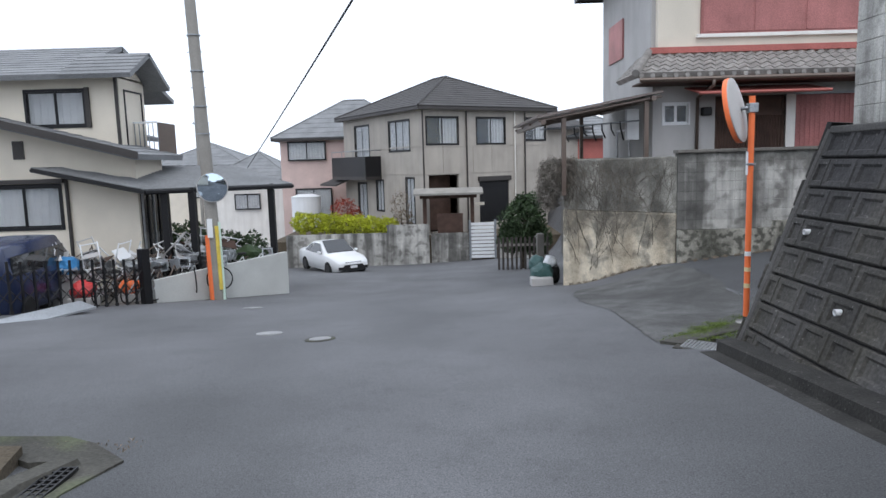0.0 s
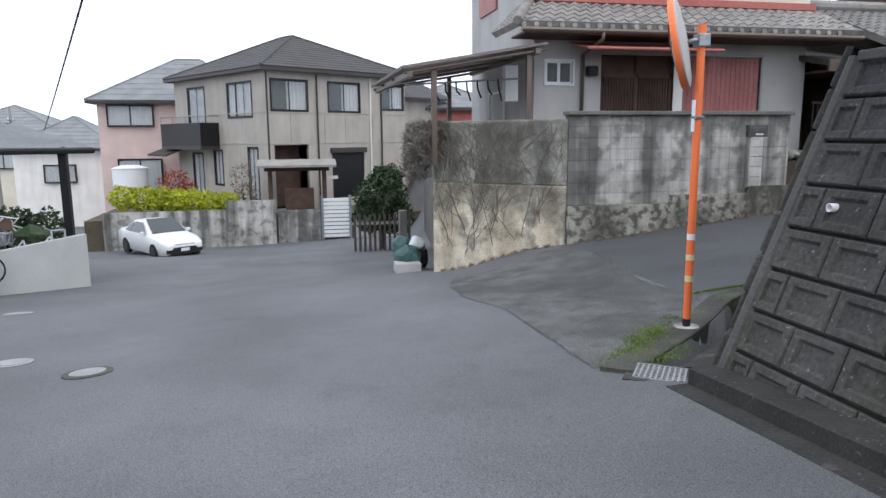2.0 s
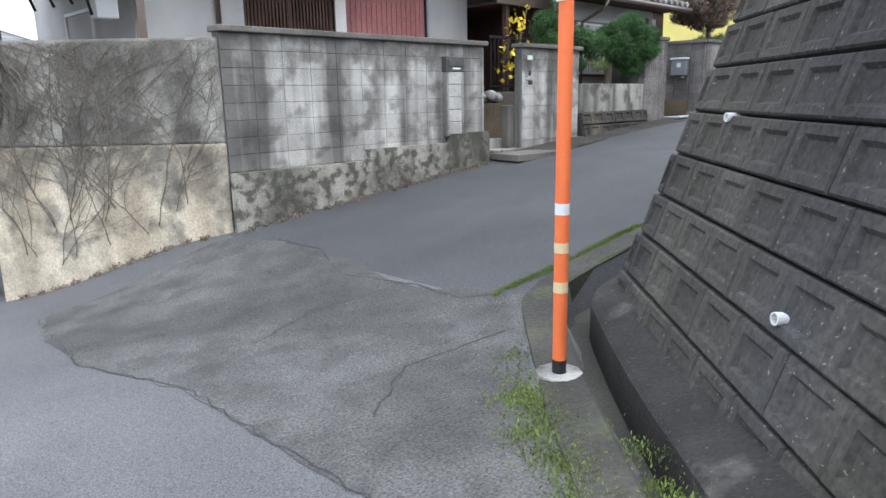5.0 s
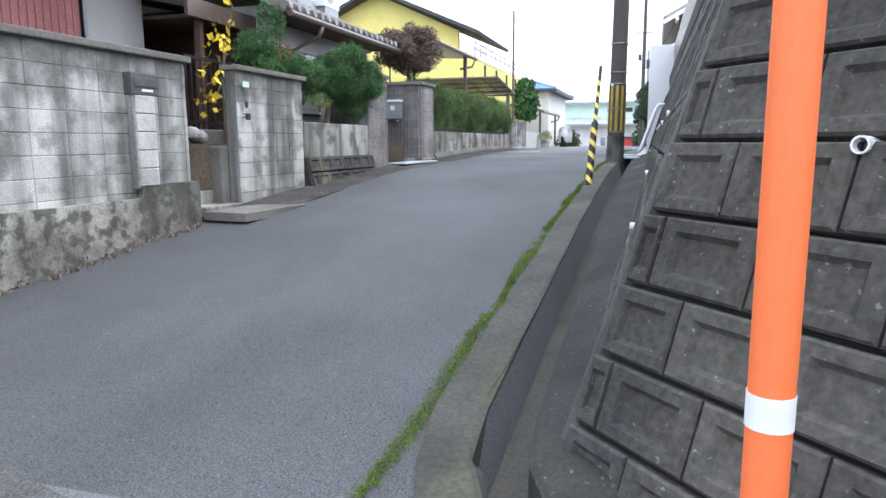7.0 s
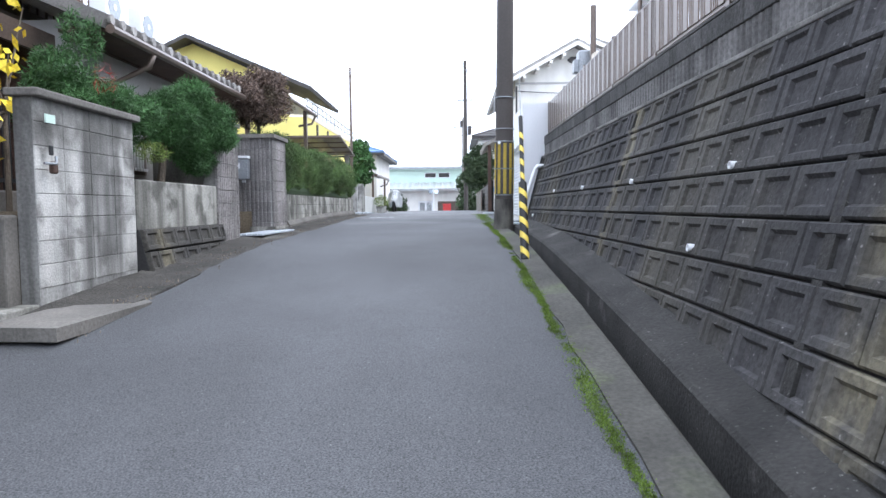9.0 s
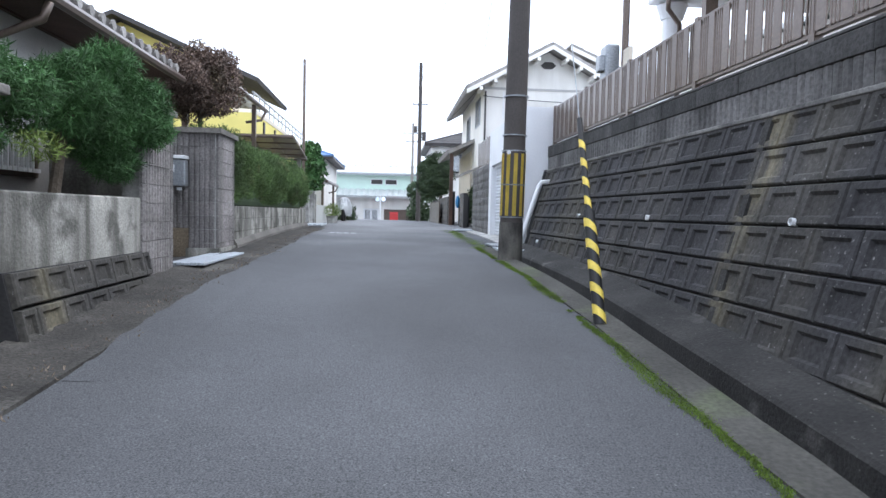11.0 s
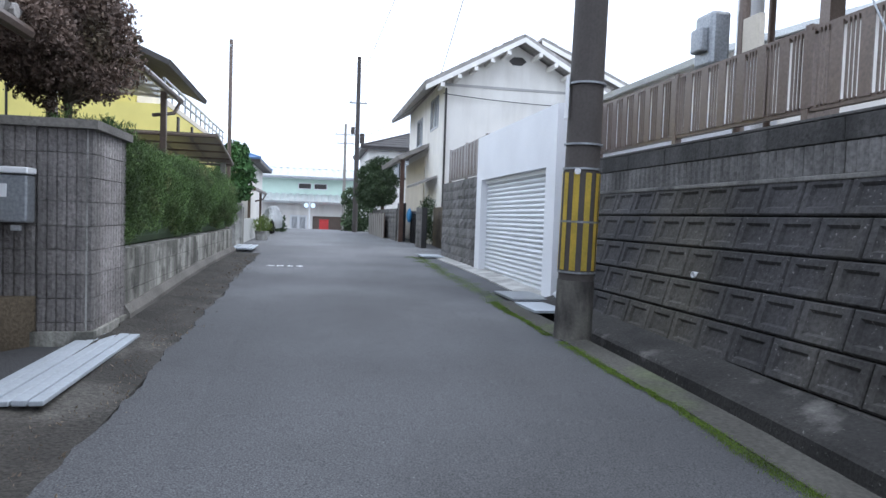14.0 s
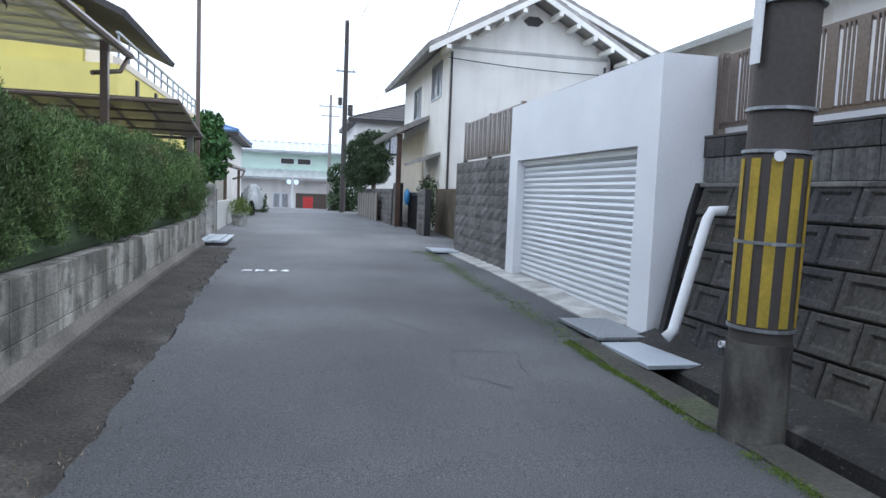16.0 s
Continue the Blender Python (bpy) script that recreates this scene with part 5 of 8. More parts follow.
# ---- poles, mirror, fence, hedge ----
def mirror_pole():
    x, y = 4.0, 8.78
    z = G(x, y) - 0.02
    p = thing("traffic_mirror", "orange pole with a round convex traffic mirror", "traffic mirror", at=(x, y, z))
    r = 0.038
    segs = [(0.0, 0.13, "black"), (0.13, 0.515, "orange"), (0.515, 0.575, "cream_tape"), (0.575, 0.735, "orange"), (0.735, 0.79, "cream_tape"), (0.79, 0.94, "orange"), (0.94, 1.0, "white"), (1.0, 2.98, "orange")]
    for a, b, c in segs:
        part("pole" if c == "orange" else "band", T((0, 0, a), (0, 0, b), r + (0.0015 if c != "orange" else 0), seg=24), M[c], p)
    part("base", T((0, 0, -0.12), (0, 0, 0.055), 0.16, 0.13, seg=10), M["block"], p, "pale concrete foot")
    part("cap", T((0, 0, 2.98), (0, 0, 3.0), r * 1.05, seg=24), M["orange"], p)
    face = Vector((-0.79, 0.58, -0.2)).normalized()
    mm = Matrix.Translation((-0.2, 0.1, 2.82)) @ face.to_track_quat("Z", "Y").to_matrix().to_4x4()
    bm = bmesh.new()
    R, n, k = 0.39, 40, 8
    rows = []
    for j in range(k + 1):
        rr = R * j / k
        rows.append([bm.verts.new(mm @ Vector((rr * math.cos(2 * math.pi * i / n), rr * math.sin(2 * math.pi * i / n), 0.06 * (1 - (rr / R) ** 2)))) for i in range(n)] if j else [bm.verts.new(mm @ Vector((0, 0, 0.06)))])
    for i in range(n):
        bm.faces.new((rows[0][0], rows[1][i], rows[1][(i + 1) % n]))
    for j in range(1, k):
        for i in range(n):
            bm.faces.new((rows[j][i], rows[j + 1][i], rows[j + 1][(i + 1) % n], rows[j][(i + 1) % n]))
    for f in bm.faces:
        f.smooth = True
    part("mirror", bm, M["mirror"], p, "convex mirror glass")
    bm = bmesh.new()
    ring = []
    for rr, zz in ((R, 0.005), (R + 0.025, 0.005), (R + 0.03, -0.06), (R - 0.02, -0.075), (0.1, -0.1), (0.0, -0.1)):
        ring.append([bm.verts.new(mm @ Vector((rr * math.cos(2 * math.pi * i / n), rr * math.sin(2 * math.pi * i / n), zz))) for i in range(n)] if rr else [bm.verts.new(mm @ Vector((0, 0, zz)))])
    for a, b in zip(ring[:-2], ring[1:-1]):
        for i in range(n):
            bm.faces.new((a[i], a[(i + 1) % n], b[(i + 1) % n], b[i]))
    for i in range(n):
        bm.faces.new((ring[-2][i], ring[-2][(i + 1) % n], ring[-1][0]))
    part("mirror_housing", bm, M["stucco_grey"], p, "weathered grey mirror back")
    bm = bmesh.new()
    ring = [[bm.verts.new(mm @ Vector((rr * math.cos(2 * math.pi * i / n), rr * math.sin(2 * math.pi * i / n), zz))) for i in range(n)] for rr, zz in ((R - 0.005, 0.012), (R + 0.03, 0.012), (R + 0.035, -0.03), (R + 0.028, -0.05))]
    for a, b in zip(ring[:-1], ring[1:]):
        for i in range(n):
            bm.faces.new((a[i], a[(i + 1) % n], b[(i + 1) % n], b[i]))
    part("mirror_rim", bm, M["orange"], p, "faded orange rim")
    part("bracket", pipe(bmesh.new(), [(0, 0, 2.85), (-0.08, -0.02, 2.85), tuple(mm @ Vector((0, 0, -0.1)))], 0.022), M["grey_metal"], p)
    part("clamp", B(-0.06, 0.06, -0.06, 0.06, 2.79, 2.91, bevel=0.01), M["grey_metal"], p)
    part("clamp", B(-0.05, 0.05, -0.05, 0.05, 2.12, 2.15, bevel=0.005), M["grey_metal"], p)
    part("plate", B(-0.05, -0.042, -0.026, 0.026, 2.0, 2.3), M["white"], p, "small white number plate")
    return p


mirror_pole()


def striped_pole():
    x, y = 17.62, 9.8
    z = G(x, y) - 0.05
    p = thing("utility_pole", "dark wrapped utility pole with yellow warning stripes", "utility pole", at=(x, y, z))
    m = pose(0, 0, 0, 0.6, -0.6, 0)
    r0 = 0.172
    part("pole", tube(bmesh.new(), m @ Vector((0, 0, -0.2)), m @ Vector((0, 0, 10)), r0, 0.125, seg=28), M["pole_dark"], p)
    part("foot", tube(bmesh.new(), m @ Vector((0, 0, -0.1)), m @ Vector((0, 0, 0.62)), r0 + 0.012, r0 + 0.004, seg=28), M["pole_foot"], p, "scuffed pole foot")
    part("wrap", tube(bmesh.new(), m @ Vector((0, 0, 0.7)), m @ Vector((0, 0, 1.66)), r0 + 0.004, r0 + 0.002, seg=28), M["pole_dark"], p)
    for i in range(10):
        a = 2 * math.pi * i / 10
        bm = bmesh.new()
        for j in range(2):
            a0, a1 = a - 0.16 + 0.16 * j, a + 0.16 * j
            v = [bm.verts.new(m @ Vector(((r0 + 0.008) * math.cos(t), (r0 + 0.008) * math.sin(t), zz))) for t, zz in ((a0, 0.72), (a1, 0.72), (a1, 1.64), (a0, 1.64))]
            bm.faces.new(v)
        bmesh.ops.solidify(bm, geom=bm.faces[:], thickness=0.003)
        part("stripe", bm, M["yellow"], p)
    for zz in (0.69, 1.17, 1.67, 1.9, 2.47):
        part("band", tube(bmesh.new(), m @ Vector((0, 0, zz)), m @ Vector((0, 0, zz + 0.018)), r0 + 0.011, seg=28), M["grey_metal"], p)
    part("number_plate", B(-0.195, -0.185, -0.04, 0.04, 2.15, 2.55, m @ pose(0, 0, 0, 0, 0, -92)), M["white"], p)
    part("reflector", T(m @ Vector((-0.15, 0.1, 1.65)), m @ Vector((-0.165, 0.11, 1.65)), 0.03, seg=10), M["white"], p)
    return p


striped_pole()


def slat_fence(name, x0, x1, y, z0, z1, label, group, rz=0.0):
    f = thing(name, label, "fence", group, at=(x0, y, z0))
    f.rotation_euler.z = radians(rz)
    w, h = x1 - x0, z1 - z0
    n = max(1, round(w / 2.0))
    for i in range(n + 1):
        x = w * i / n
        part("post", B(x - 0.035, x + 0.035, -0.035, 0.035, 0, h), M["brown_metal"], f)
    for z in (0.09, h - 0.05):
        part("rail", B(0, w, -0.025, 0.025, z - 0.02, z + 0.025), M["brown_metal"], f)
    k = int(w / 0.27)
    step = w / k
    wide, thin = B(-0.055, 0.055, 0.024, 0.038, 0.1, h - 0.05), B(-0.008, 0.008, 0.024, 0.038, 0.1, h - 0.05)
    first = part("slat", wide, M["brown_metal"], f)
    slim = part("bar", thin, M["brown_metal"], f)
    first.location.x, slim.location.x = 0.08, 0.08 + 0.088
    for i in range(k):
        for j, o in enumerate((0.08, 0.168, 0.208, 0.248)):
            if i == 0 and j < 2:
                continue
            ob = new("slat" if j == 0 else "bar", first.data if j == 0 else slim.data)
            ob.parent = f
            ob.location.x = i * step + o
    return f


slat_fence("fence", 8.6, 19.85, 8.48, 2.262, 3.0, "brown aluminium slat fence on the dark wall", "brown fences", 0.75)
slat_fence("fence", 24.3, 27.8, 9.0, 2.27, 3.1, "brown aluminium slat fence on split-face blocks", "brown fences")


def hedge():
    h = thing("hedge", "dense clipped green conifer hedge behind the wall", "hedge", at=(22.6, 14.4, 1.0))
    rs = np.random.RandomState(5)
    n = 330000
    u = rs.rand(n) * 8.8
    s = rs.rand(n) ** 0.9 * 2.05
    # profile: up the bulging front, over the rounded shoulder, back along the top
    prof = np.array([(0.0, -0.22, 0.14), (0.25, -0.36, 0.26), (0.6, -0.46, 0.52), (0.95, -0.44, 0.85), (1.15, -0.28, 1.02), (1.45, 0.0, 1.1), (2.05, 0.55, 1.05)])
    y = np.interp(s, prof[:, 0], prof[:, 1])
    z = np.interp(s, prof[:, 0], prof[:, 2])
    ny = np.interp(s, [0, 0.6, 0.95, 1.3, 2.05], [-0.9, -1.0, -0.8, -0.2, 0.1])
    nz = np.interp(s, [0, 0.6, 0.95, 1.3, 2.05], [-0.4, 0.1, 0.6, 1.0, 1.0])
    lump = (0.07 * np.sin(u * 2.1 + 1.0) + 0.06 * np.sin(u * 5.3 + s * 4.7) + 0.055 * np.sin(u * 9.1 - s * 7.9 + 2.0)
            + 0.04 * np.sin(u * 17.3 + s * 13.1) + 0.03 * np.sin(u * 29.0 - s * 23.0))
    r = lump - 0.16 * rs.rand(n) ** 1.4 + 0.07 * rs.rand(n) ** 8
    x = u - 4.4
    p = np.stack([x, y + ny * r, z + nz * r + 0.03 * np.sin(u * 1.3)], 1)
    out = np.stack([0.3 * np.sin(u * 9.1), ny, nz], 1)
    split = rs.rand(n) < 0.86
    leaf_mesh("foliage", p[split], out[split] * 1.1 + np.array([0, 0, 0.9]), 0.038, M["hedge"], h, rs, 0.5, 0.2)
    leaf_mesh("foliage", p[~split], out[~split] + np.array([0, 0, 0.7]), 0.038, M["dark_leaf"], h, rs, 0.3, 0.2)
    part("core", B(-4.25, 4.25, -0.28, 0.4, 0.02, 0.84, bevel=0.1), M["dark_leaf"], h)
    for i in range(9):
        part("trunk", T((-4 + i, 0.05, -0.3), (-4 + i, 0.05, 0.5), 0.035, 0.025, seg=7), M["bark"], h)


hedge()


# ---- street surface details ----
def drape(name, poly_rows, material, lift=0.004, parent=None):
    """A thin sheet over the road from rows of (x0, x1, y)."""
    verts, faces, n = [], [], 9
    for x0, x1, y in poly_rows:
        for i in range(n):
            x = x0 + (x1 - x0) * i / (n - 1)
            verts.append((x, y, G(x, y) + lift))
    for j in range(len(poly_rows) - 1):
        for i in range(n - 1):
            a = j * n + i
            faces.append((a, a + 1, a + n + 1, a + n))
    return quads(name, verts, faces, material, parent)


rs = random.Random(3)
rows = []
for i in range(40):
    y = 7.6 + i * 0.165
    x0 = curve(y, [(7.6, 2.45), (9.0, 2.5), (10.5, 2.62), (11.8, 2.42), (13.0, 2.5), (14.1, 2.8)]) + rs.uniform(-0.03, 0.03)
    x1 = curve(y, [(7.6, 2.72), (8.2, 3.2), (8.8, 3.75), (9.4, 4.5), (9.75, 5.02), (10.1, 4.98), (10.4, 4.8), (10.9, 4.72), (12.4, 4.95), (13.9, 4.85), (14.1, 4.5)]) + rs.uniform(-0.05, 0.05)
    rows.append((x0, x1, y))
tagged(drape("road_patch", rows, M["old_asphalt"]), "rough older asphalt patch at the side street", "road", kind="structure")


def crack(path, w, seed, name="road_crack"):
    rs = random.Random(seed)
    pts = resample(path, 0.09)
    verts, faces = [], []
    for i, (x, y) in enumerate(pts):
        a, b = pts[max(0, i - 1)], pts[min(len(pts) - 1, i + 1)]
        d = Vector((b[0] - a[0], b[1] - a[1])).normalized()
        o, ww = rs.uniform(-0.022, 0.022), w * rs.uniform(0.3, 1.2)
        for s in (-1, 1):
            px, py = x - d.y * (o + s * ww / 2), y + d.x * (o + s * ww / 2)
            verts.append((px, py, G(px, py) + 0.007))
    for i in range(len(pts) - 1):
        faces.append((2 * i, 2 * i + 1, 2 * i + 3, 2 * i + 2))
    return tagged(quads(name, verts, faces, M["crack"]), "dark crack in the asphalt", "road crack", kind="structure")


crack([(2.45, 7.7), (2.52, 9.0), (2.64, 10.5), (2.43, 11.8), (2.7, 14.0)], 0.011, 1)
crack([(4.95, 13.2), (4.96, 12.4), (4.6, 11.6), (4.75, 10.76), (4.7, 10.2), (5.0, 9.95)], 0.016, 2)
crack([(3.0, 9.2), (3.6, 9.6), (4.4, 9.5)], 0.014, 3)
crack([(3.3, 10.9), (3.9, 11.1), (4.6, 10.9)], 0.012, 4)
crack([(18.6, 10.9), (19.0, 11.25), (19.6, 11.1), (19.5, 10.6), (18.9, 10.7)], 0.01, 5)
crack([(20.2, 11.2), (20.9, 11.6)], 0.01, 6)


# ragged north edge of the newer road surface
ev, ef, rs = [], [], random.Random(19)
n_edge = 260
for i in range(n_edge):
    x = 11.4 + i * 0.0615
    base = curve(x, [(9.6, 13.47), (12.0, 13.42), (18.0, 13.38), (27.5, 13.45)])
    y = base + 0.03 * math.sin(x * 2.1) * math.sin(x * 0.7) + 0.012 * math.sin(x * 9.3 + 1) + rs.uniform(-0.012, 0.012)
    ev += [(x, base - 0.5, G(x, base - 0.5) - 0.004), (x, y - 0.03, G(x, y) + 0.004 + 0.03 * min(1, i / 14)), (x, y, G(x, y) - 0.02)]
for i in range(n_edge - 1):
    a = 3 * i
    ef += [(a, a + 3, a + 4, a + 1), (a + 1, a + 4, a + 5, a + 2)]
tagged(quads("road_edge", ev, ef, M["asphalt_new"]), "ragged crumbling edge of the asphalt along the wall", "road", kind="structure")


def manhole(x, y, r):
    m = thing("manhole_cover", "pale round iron cover set in the asphalt", "manhole cover", "covers in the street", (x, y, G(x, y)))
    sx = (G(x + 0.3, y) - G(x - 0.3, y)) / 0.6
    sy = (G(x, y + 0.3) - G(x, y - 0.3)) / 0.6
    tilt = Matrix(((1, 0, 0, 0), (0, 1, 0, 0), (sx, sy, 1, 0), (0, 0, 0, 1)))
    bm = bmesh.new()
    bmesh.ops.create_cone(bm, cap_ends=True, segments=28, radius1=r, radius2=r, depth=0.02, matrix=tilt @ pose(0, 0, 0.0))
    part("frame_ring", bm, M["kerb"] if r > 0.2 else M["manhole"], m, "pale concrete ring")
    bm = bmesh.new()
    bmesh.ops.create_cone(bm, cap_ends=True, segments=28, radius1=r * 0.72, radius2=r * 0.72, depth=0.02, matrix=tilt @ pose(0, 0, 0.006))
    part("lid", bm, M["manhole"], m)


manhole(-1.8, 9.46, 0.22)
manhole(-2.72, 10.2, 0.2)
manhole(-4.1, 14.2, 0.2)


def faded_marking():
    o = thing("road_marking", "small faded white painted lettering on the asphalt", "road marking", at=(24.05, 12.95, G(24.05, 12.95) + 0.006))
    for i in range(6):
        part("stroke", B(-0.05, 0.05, -0.5 + i * 0.17, -0.39 + i * 0.17, 0, 0.004), M["white"], o)
    for i in range(5):
        part("stroke", B(-0.12, 0.12, -0.47 + i * 0.2, -0.44 + i * 0.2, 0, 0.003), M["white"], o)


faded_marking()


def grating(name, label, x, y, z, w, d, nx, ny, rz, material, slope=0.0):
    g = thing(name, label, "drain grate", at=(x, y, z))
    g.rotation_euler = (0, radians(-slope), radians(rz))
    for i in range(nx + 1):
        u = -w / 2 + w * i / nx
        part("bar", B(u - 0.007, u + 0.007, -d / 2, d / 2, -0.02, 0.005), material, g)
    for j in range(ny + 1):
        v = -d / 2 + d * j / ny
        part("cross_bar", B(-w / 2, w / 2, v - 0.007, v + 0.007, -0.022, 0.003), material, g)
    part("pit", B(-w / 2, w / 2, -d / 2, d / 2, -0.2, -0.12), M["black"], g)
    return g


grating("drain_grate", "galvanised steel drain grate at the corner", 2.83, 7.27, G(2.83, 7.27) + 0.012, 0.36, 0.32, 9, 7, -36, M["steel"])
gp = thing("concrete_collar", "rough concrete collar round the drain grate", "concrete", at=(2.83, 7.27, G(2.83, 7.27)))
part("collar", wall_with_holes(bmesh.new(), -0.25, 0.25, -0.22, 0.22, -0.12, 0.008, [(-0.19, 0.19, -0.17, 0.17)], pose(0, 0, 0, 0, 0, -36) @ pose(0, 0, 0, 90, 0, 0)), M["kerb"], gp)


def tufts(name, label, spots, per, size, material, seed, cat="weeds"):
    """Low growth: blades round a list of (x, y, radius)."""
    r = np.random.RandomState(seed)
    P = []
    for x, y, rad in spots:
        q = r.normal(size=(per, 2)) * rad * 0.5
        for a, b in q:
            P.append((x + a, y + b, G(x + a, y + b) + 0.01 + abs(r.normal()) * size * 0.35))
    P = np.array(P)
    out = np.zeros_like(P)
    out[:, 2] = 1.0
    ob = leaf_mesh(name, P, out, size, material, None, r, 1.2, 0.28)
    return tagged(ob, label, cat, kind="stuff")


r0 = random.Random(11)
tufts("weeds", "patchy green weeds round the mirror pole", [(2.75 + 1.0 * t + r0.uniform(-0.08, 0.08), 7.55 + 1.25 * t + r0.uniform(-0.08, 0.08), 0.19) for t in [i / 22 for i in range(23)]] + [(3.2, 7.75, 0.12), (3.75, 8.6, 0.2), (3.9, 8.95, 0.2), (3.55, 8.5, 0.18), (4.1, 9.2, 0.15), (3.45, 8.0, 0.15), (3.6, 8.35, 0.12), (3.4, 8.2, 0.12), (2.75, 7.75, 0.16), (2.95, 7.95, 0.16), (3.15, 8.2, 0.17), (3.3, 8.45, 0.17), (3.6, 8.8, 0.15), (2.62, 7.6, 0.12)], 210, 0.022, M["weeds"], 21)
moss_spots = []
for i in range(360):
    x = 4.9 + i * 0.0415
    if math.sin(x * 1.3) + math.sin(x * 3.1 + 1) + r0.uniform(-0.5, 1.2) > -0.95:
        moss_spots.append((x, 10.0 + 0.015 * math.sin(x * 4) + r0.uniform(-0.015, 0.015), 0.05 + 0.02 * math.sin(x * 2.3)))
tufts("moss", "bright green moss along the kerb", moss_spots, 150, 0.013, M["moss"], 22, "moss")
tufts("moss", "moss patches beside the garage plates", [(18.2 + i * 0.26, 9.9 + r0.uniform(-0.1, 0.1), 0.16) for i in range(36)], 260, 0.014, M["moss"], 23, "moss")
tufts("weeds", "small weeds at the foot of the block walls", [(5.0 + i * 0.22, 13.9 + r0.uniform(-0.06, 0.05), 0.07) for i in range(20)] + [(3.0 + i * 0.16, 15.75 - i * 0.15, 0.08) for i in range(11)], 45, 0.05, M["brown_leaf"], 24)
tufts("litter_leaves", "dry leaves and grit along the wall", [(9.6 + i * 0.2, 13.55 + r0.uniform(-0.2, 0.2), 0.12) for i in range(85)], 34, 0.032, M["brown_leaf"], 25, "leaf litter")
tufts("weeds", "small dry weeds behind the kerb corner", [(-3.4 + i * 0.1, 5.0 + r0.uniform(-0.15, 0.1), 0.12) for i in range(11)], 14, 0.03, M["brown_leaf"], 26)

# near corner on the west side
tagged(sweep("kerb_west", [(-2.75, -9), (-2.75, 4.1), (-2.62, 4.55), (-3.1, 4.85), (-8, 5.2)], [(-0.3, -0.1), (-0.3, 0.015), (-0.02, 0.02), (0.0, 0.06), (0.18, 0.06), (0.2, -0.2)], M["kerb"], step=0.35, jitter=0.02), "broken concrete kerb at the street corner", "kerb", kind="structure")
grating("drain_grate", "dark iron drain grate in the kerb", -2.62, 4.15, G(-2.62, 4.15) + 0.03, 0.16, 0.5, 3, 8, 0, M["black_metal"])
plot("ground_west_lot", "bare soil plot at the street corner", [(-3, -12), (-2.95, 4.1), (-3.1, 4.7), (-9, 5.0), (-40, 6), (-40, -12)], -1.5, -0.36, M["soil"])
tagged(finish("wall_west", B(-16, -3.4, -9.2, -9, -1, 3.2), M["block"]), "plain wall that closes the corner plot", "wall", kind="structure")

# ---- small fittings of the retaining wall ----
def weep_pipe(p, d):
    w = thing("weep_pipe", "short white plastic drain pipe in the wall", "drain pipe", "weep pipes", p)
    bm = bmesh.new()
    d = Vector(d).normalized()
    mm = d.to_track_quat("Z", "Y").to_matrix().to_4x4()
    n = 14
    rings = [[bm.verts.new(mm @ Vector((r * math.cos(2 * math.pi * i / n), r * math.sin(2 * math.pi * i / n), z))) for i in range(n)] for r, z in ((0.028, -0.1), (0.028, 0.045), (0.022, 0.045), (0.022, -0.1))]
    for a, b in zip(rings[:-1], rings[1:]):
        for i in range(n):
            bm.faces.new((a[i], a[(i + 1) % n], b[(i + 1) % n], b[i]))
    part("pipe", bm, M["white"], w)


def on_south(x, z):
    k = (z + 0.75) / 2.55
    a, b = Vector(LO[2]).lerp(Vector(HI[2]), k), Vector(LO[3]).lerp(Vector(HI[3]), k)
    return a.lerp(b, (x - a.x) / (b.x - a.x))


for x, z in ((9.49, 1.0), (9.77, 0.44), (11.89, 0.98), (14.4, 0.99), (16.92, 1.0), (7.3, 0.2), (18.9, 0.55)):
    p = on_south(x, z)
    weep_pipe((p.x, p.y + 0.03, p.z), (0, 1, 0.1))
for u, z in ((0.3, -0.03), (0.72, 0.73)):
    k = (z + 0.75) / 2.55
    p = Vector(LO[1]).lerp(Vector(HI[1]), k).lerp(Vector(LO[2]).lerp(Vector(HI[2]), k), u)
    weep_pipe((p.x - 0.065, p.y + 0.07, p.z), (-0.75, 0.6, 0.05))
for y, z in ((5.55, 0.25), (6.48, 0.83), (4.2, 0.75)):
    weep_pipe((2.97 + 0.96 * (z + 0.75) / 2.55 - 0.03, y, z), (-1, 0, 0.05))
for x in (8.05, 12.5):
    a, b = on_south(x, -0.3), on_south(x + 0.15, 1.8)
    bm = bmesh.new()
    prism(bm, [(-0.055, -0.02), (0.055, -0.02), (0.045, 0.05), (-0.045, 0.05)], 0, (b - a).length, "z", Matrix.Translation(a) @ Matrix(((1, 0, 0.07, 0), (0, 1, (b - a).normalized().y, 0), (0, 0, (b - a).normalized().z, 0), (0, 0, 0, 1))))
    tagged(finish("trim_joint", bm, M["skirt"]), "pale mortar joint strip up the wall", "wall trim", kind="structure")
bm = bmesh.new()
prism(bm, [(-0.03, -0.35), (0.05, -0.35), (0.05, 0.09), (-0.03, 0.09)], 0, 2.7, "z", Matrix.Translation(LO[3]) @ Matrix(((1, 0, 0.135, 0), (0, 1, -0.263, 0), (0, 0, 0.955, 0), (0, 0, 0, 1))))
tagged(finish("trim_end", bm, M["black"]), "black sealed edge where the wall meets the garage", "wall trim", kind="structure")
dp = thing("drain_pipe", "white bent plastic drain pipe beside the garage", "drain pipe", at=(19.34, 9.17, 0.5))
part("pipe", pipe(bmesh.new(), [(0.06, -0.38, 1.09), (0.06, -0.22, 1.08), (0.04, -0.17, 1.01), (-0.06, 0.14, 0.08), (-0.05, 0.2, 0.02)], 0.045, 12), M["white"], dp)

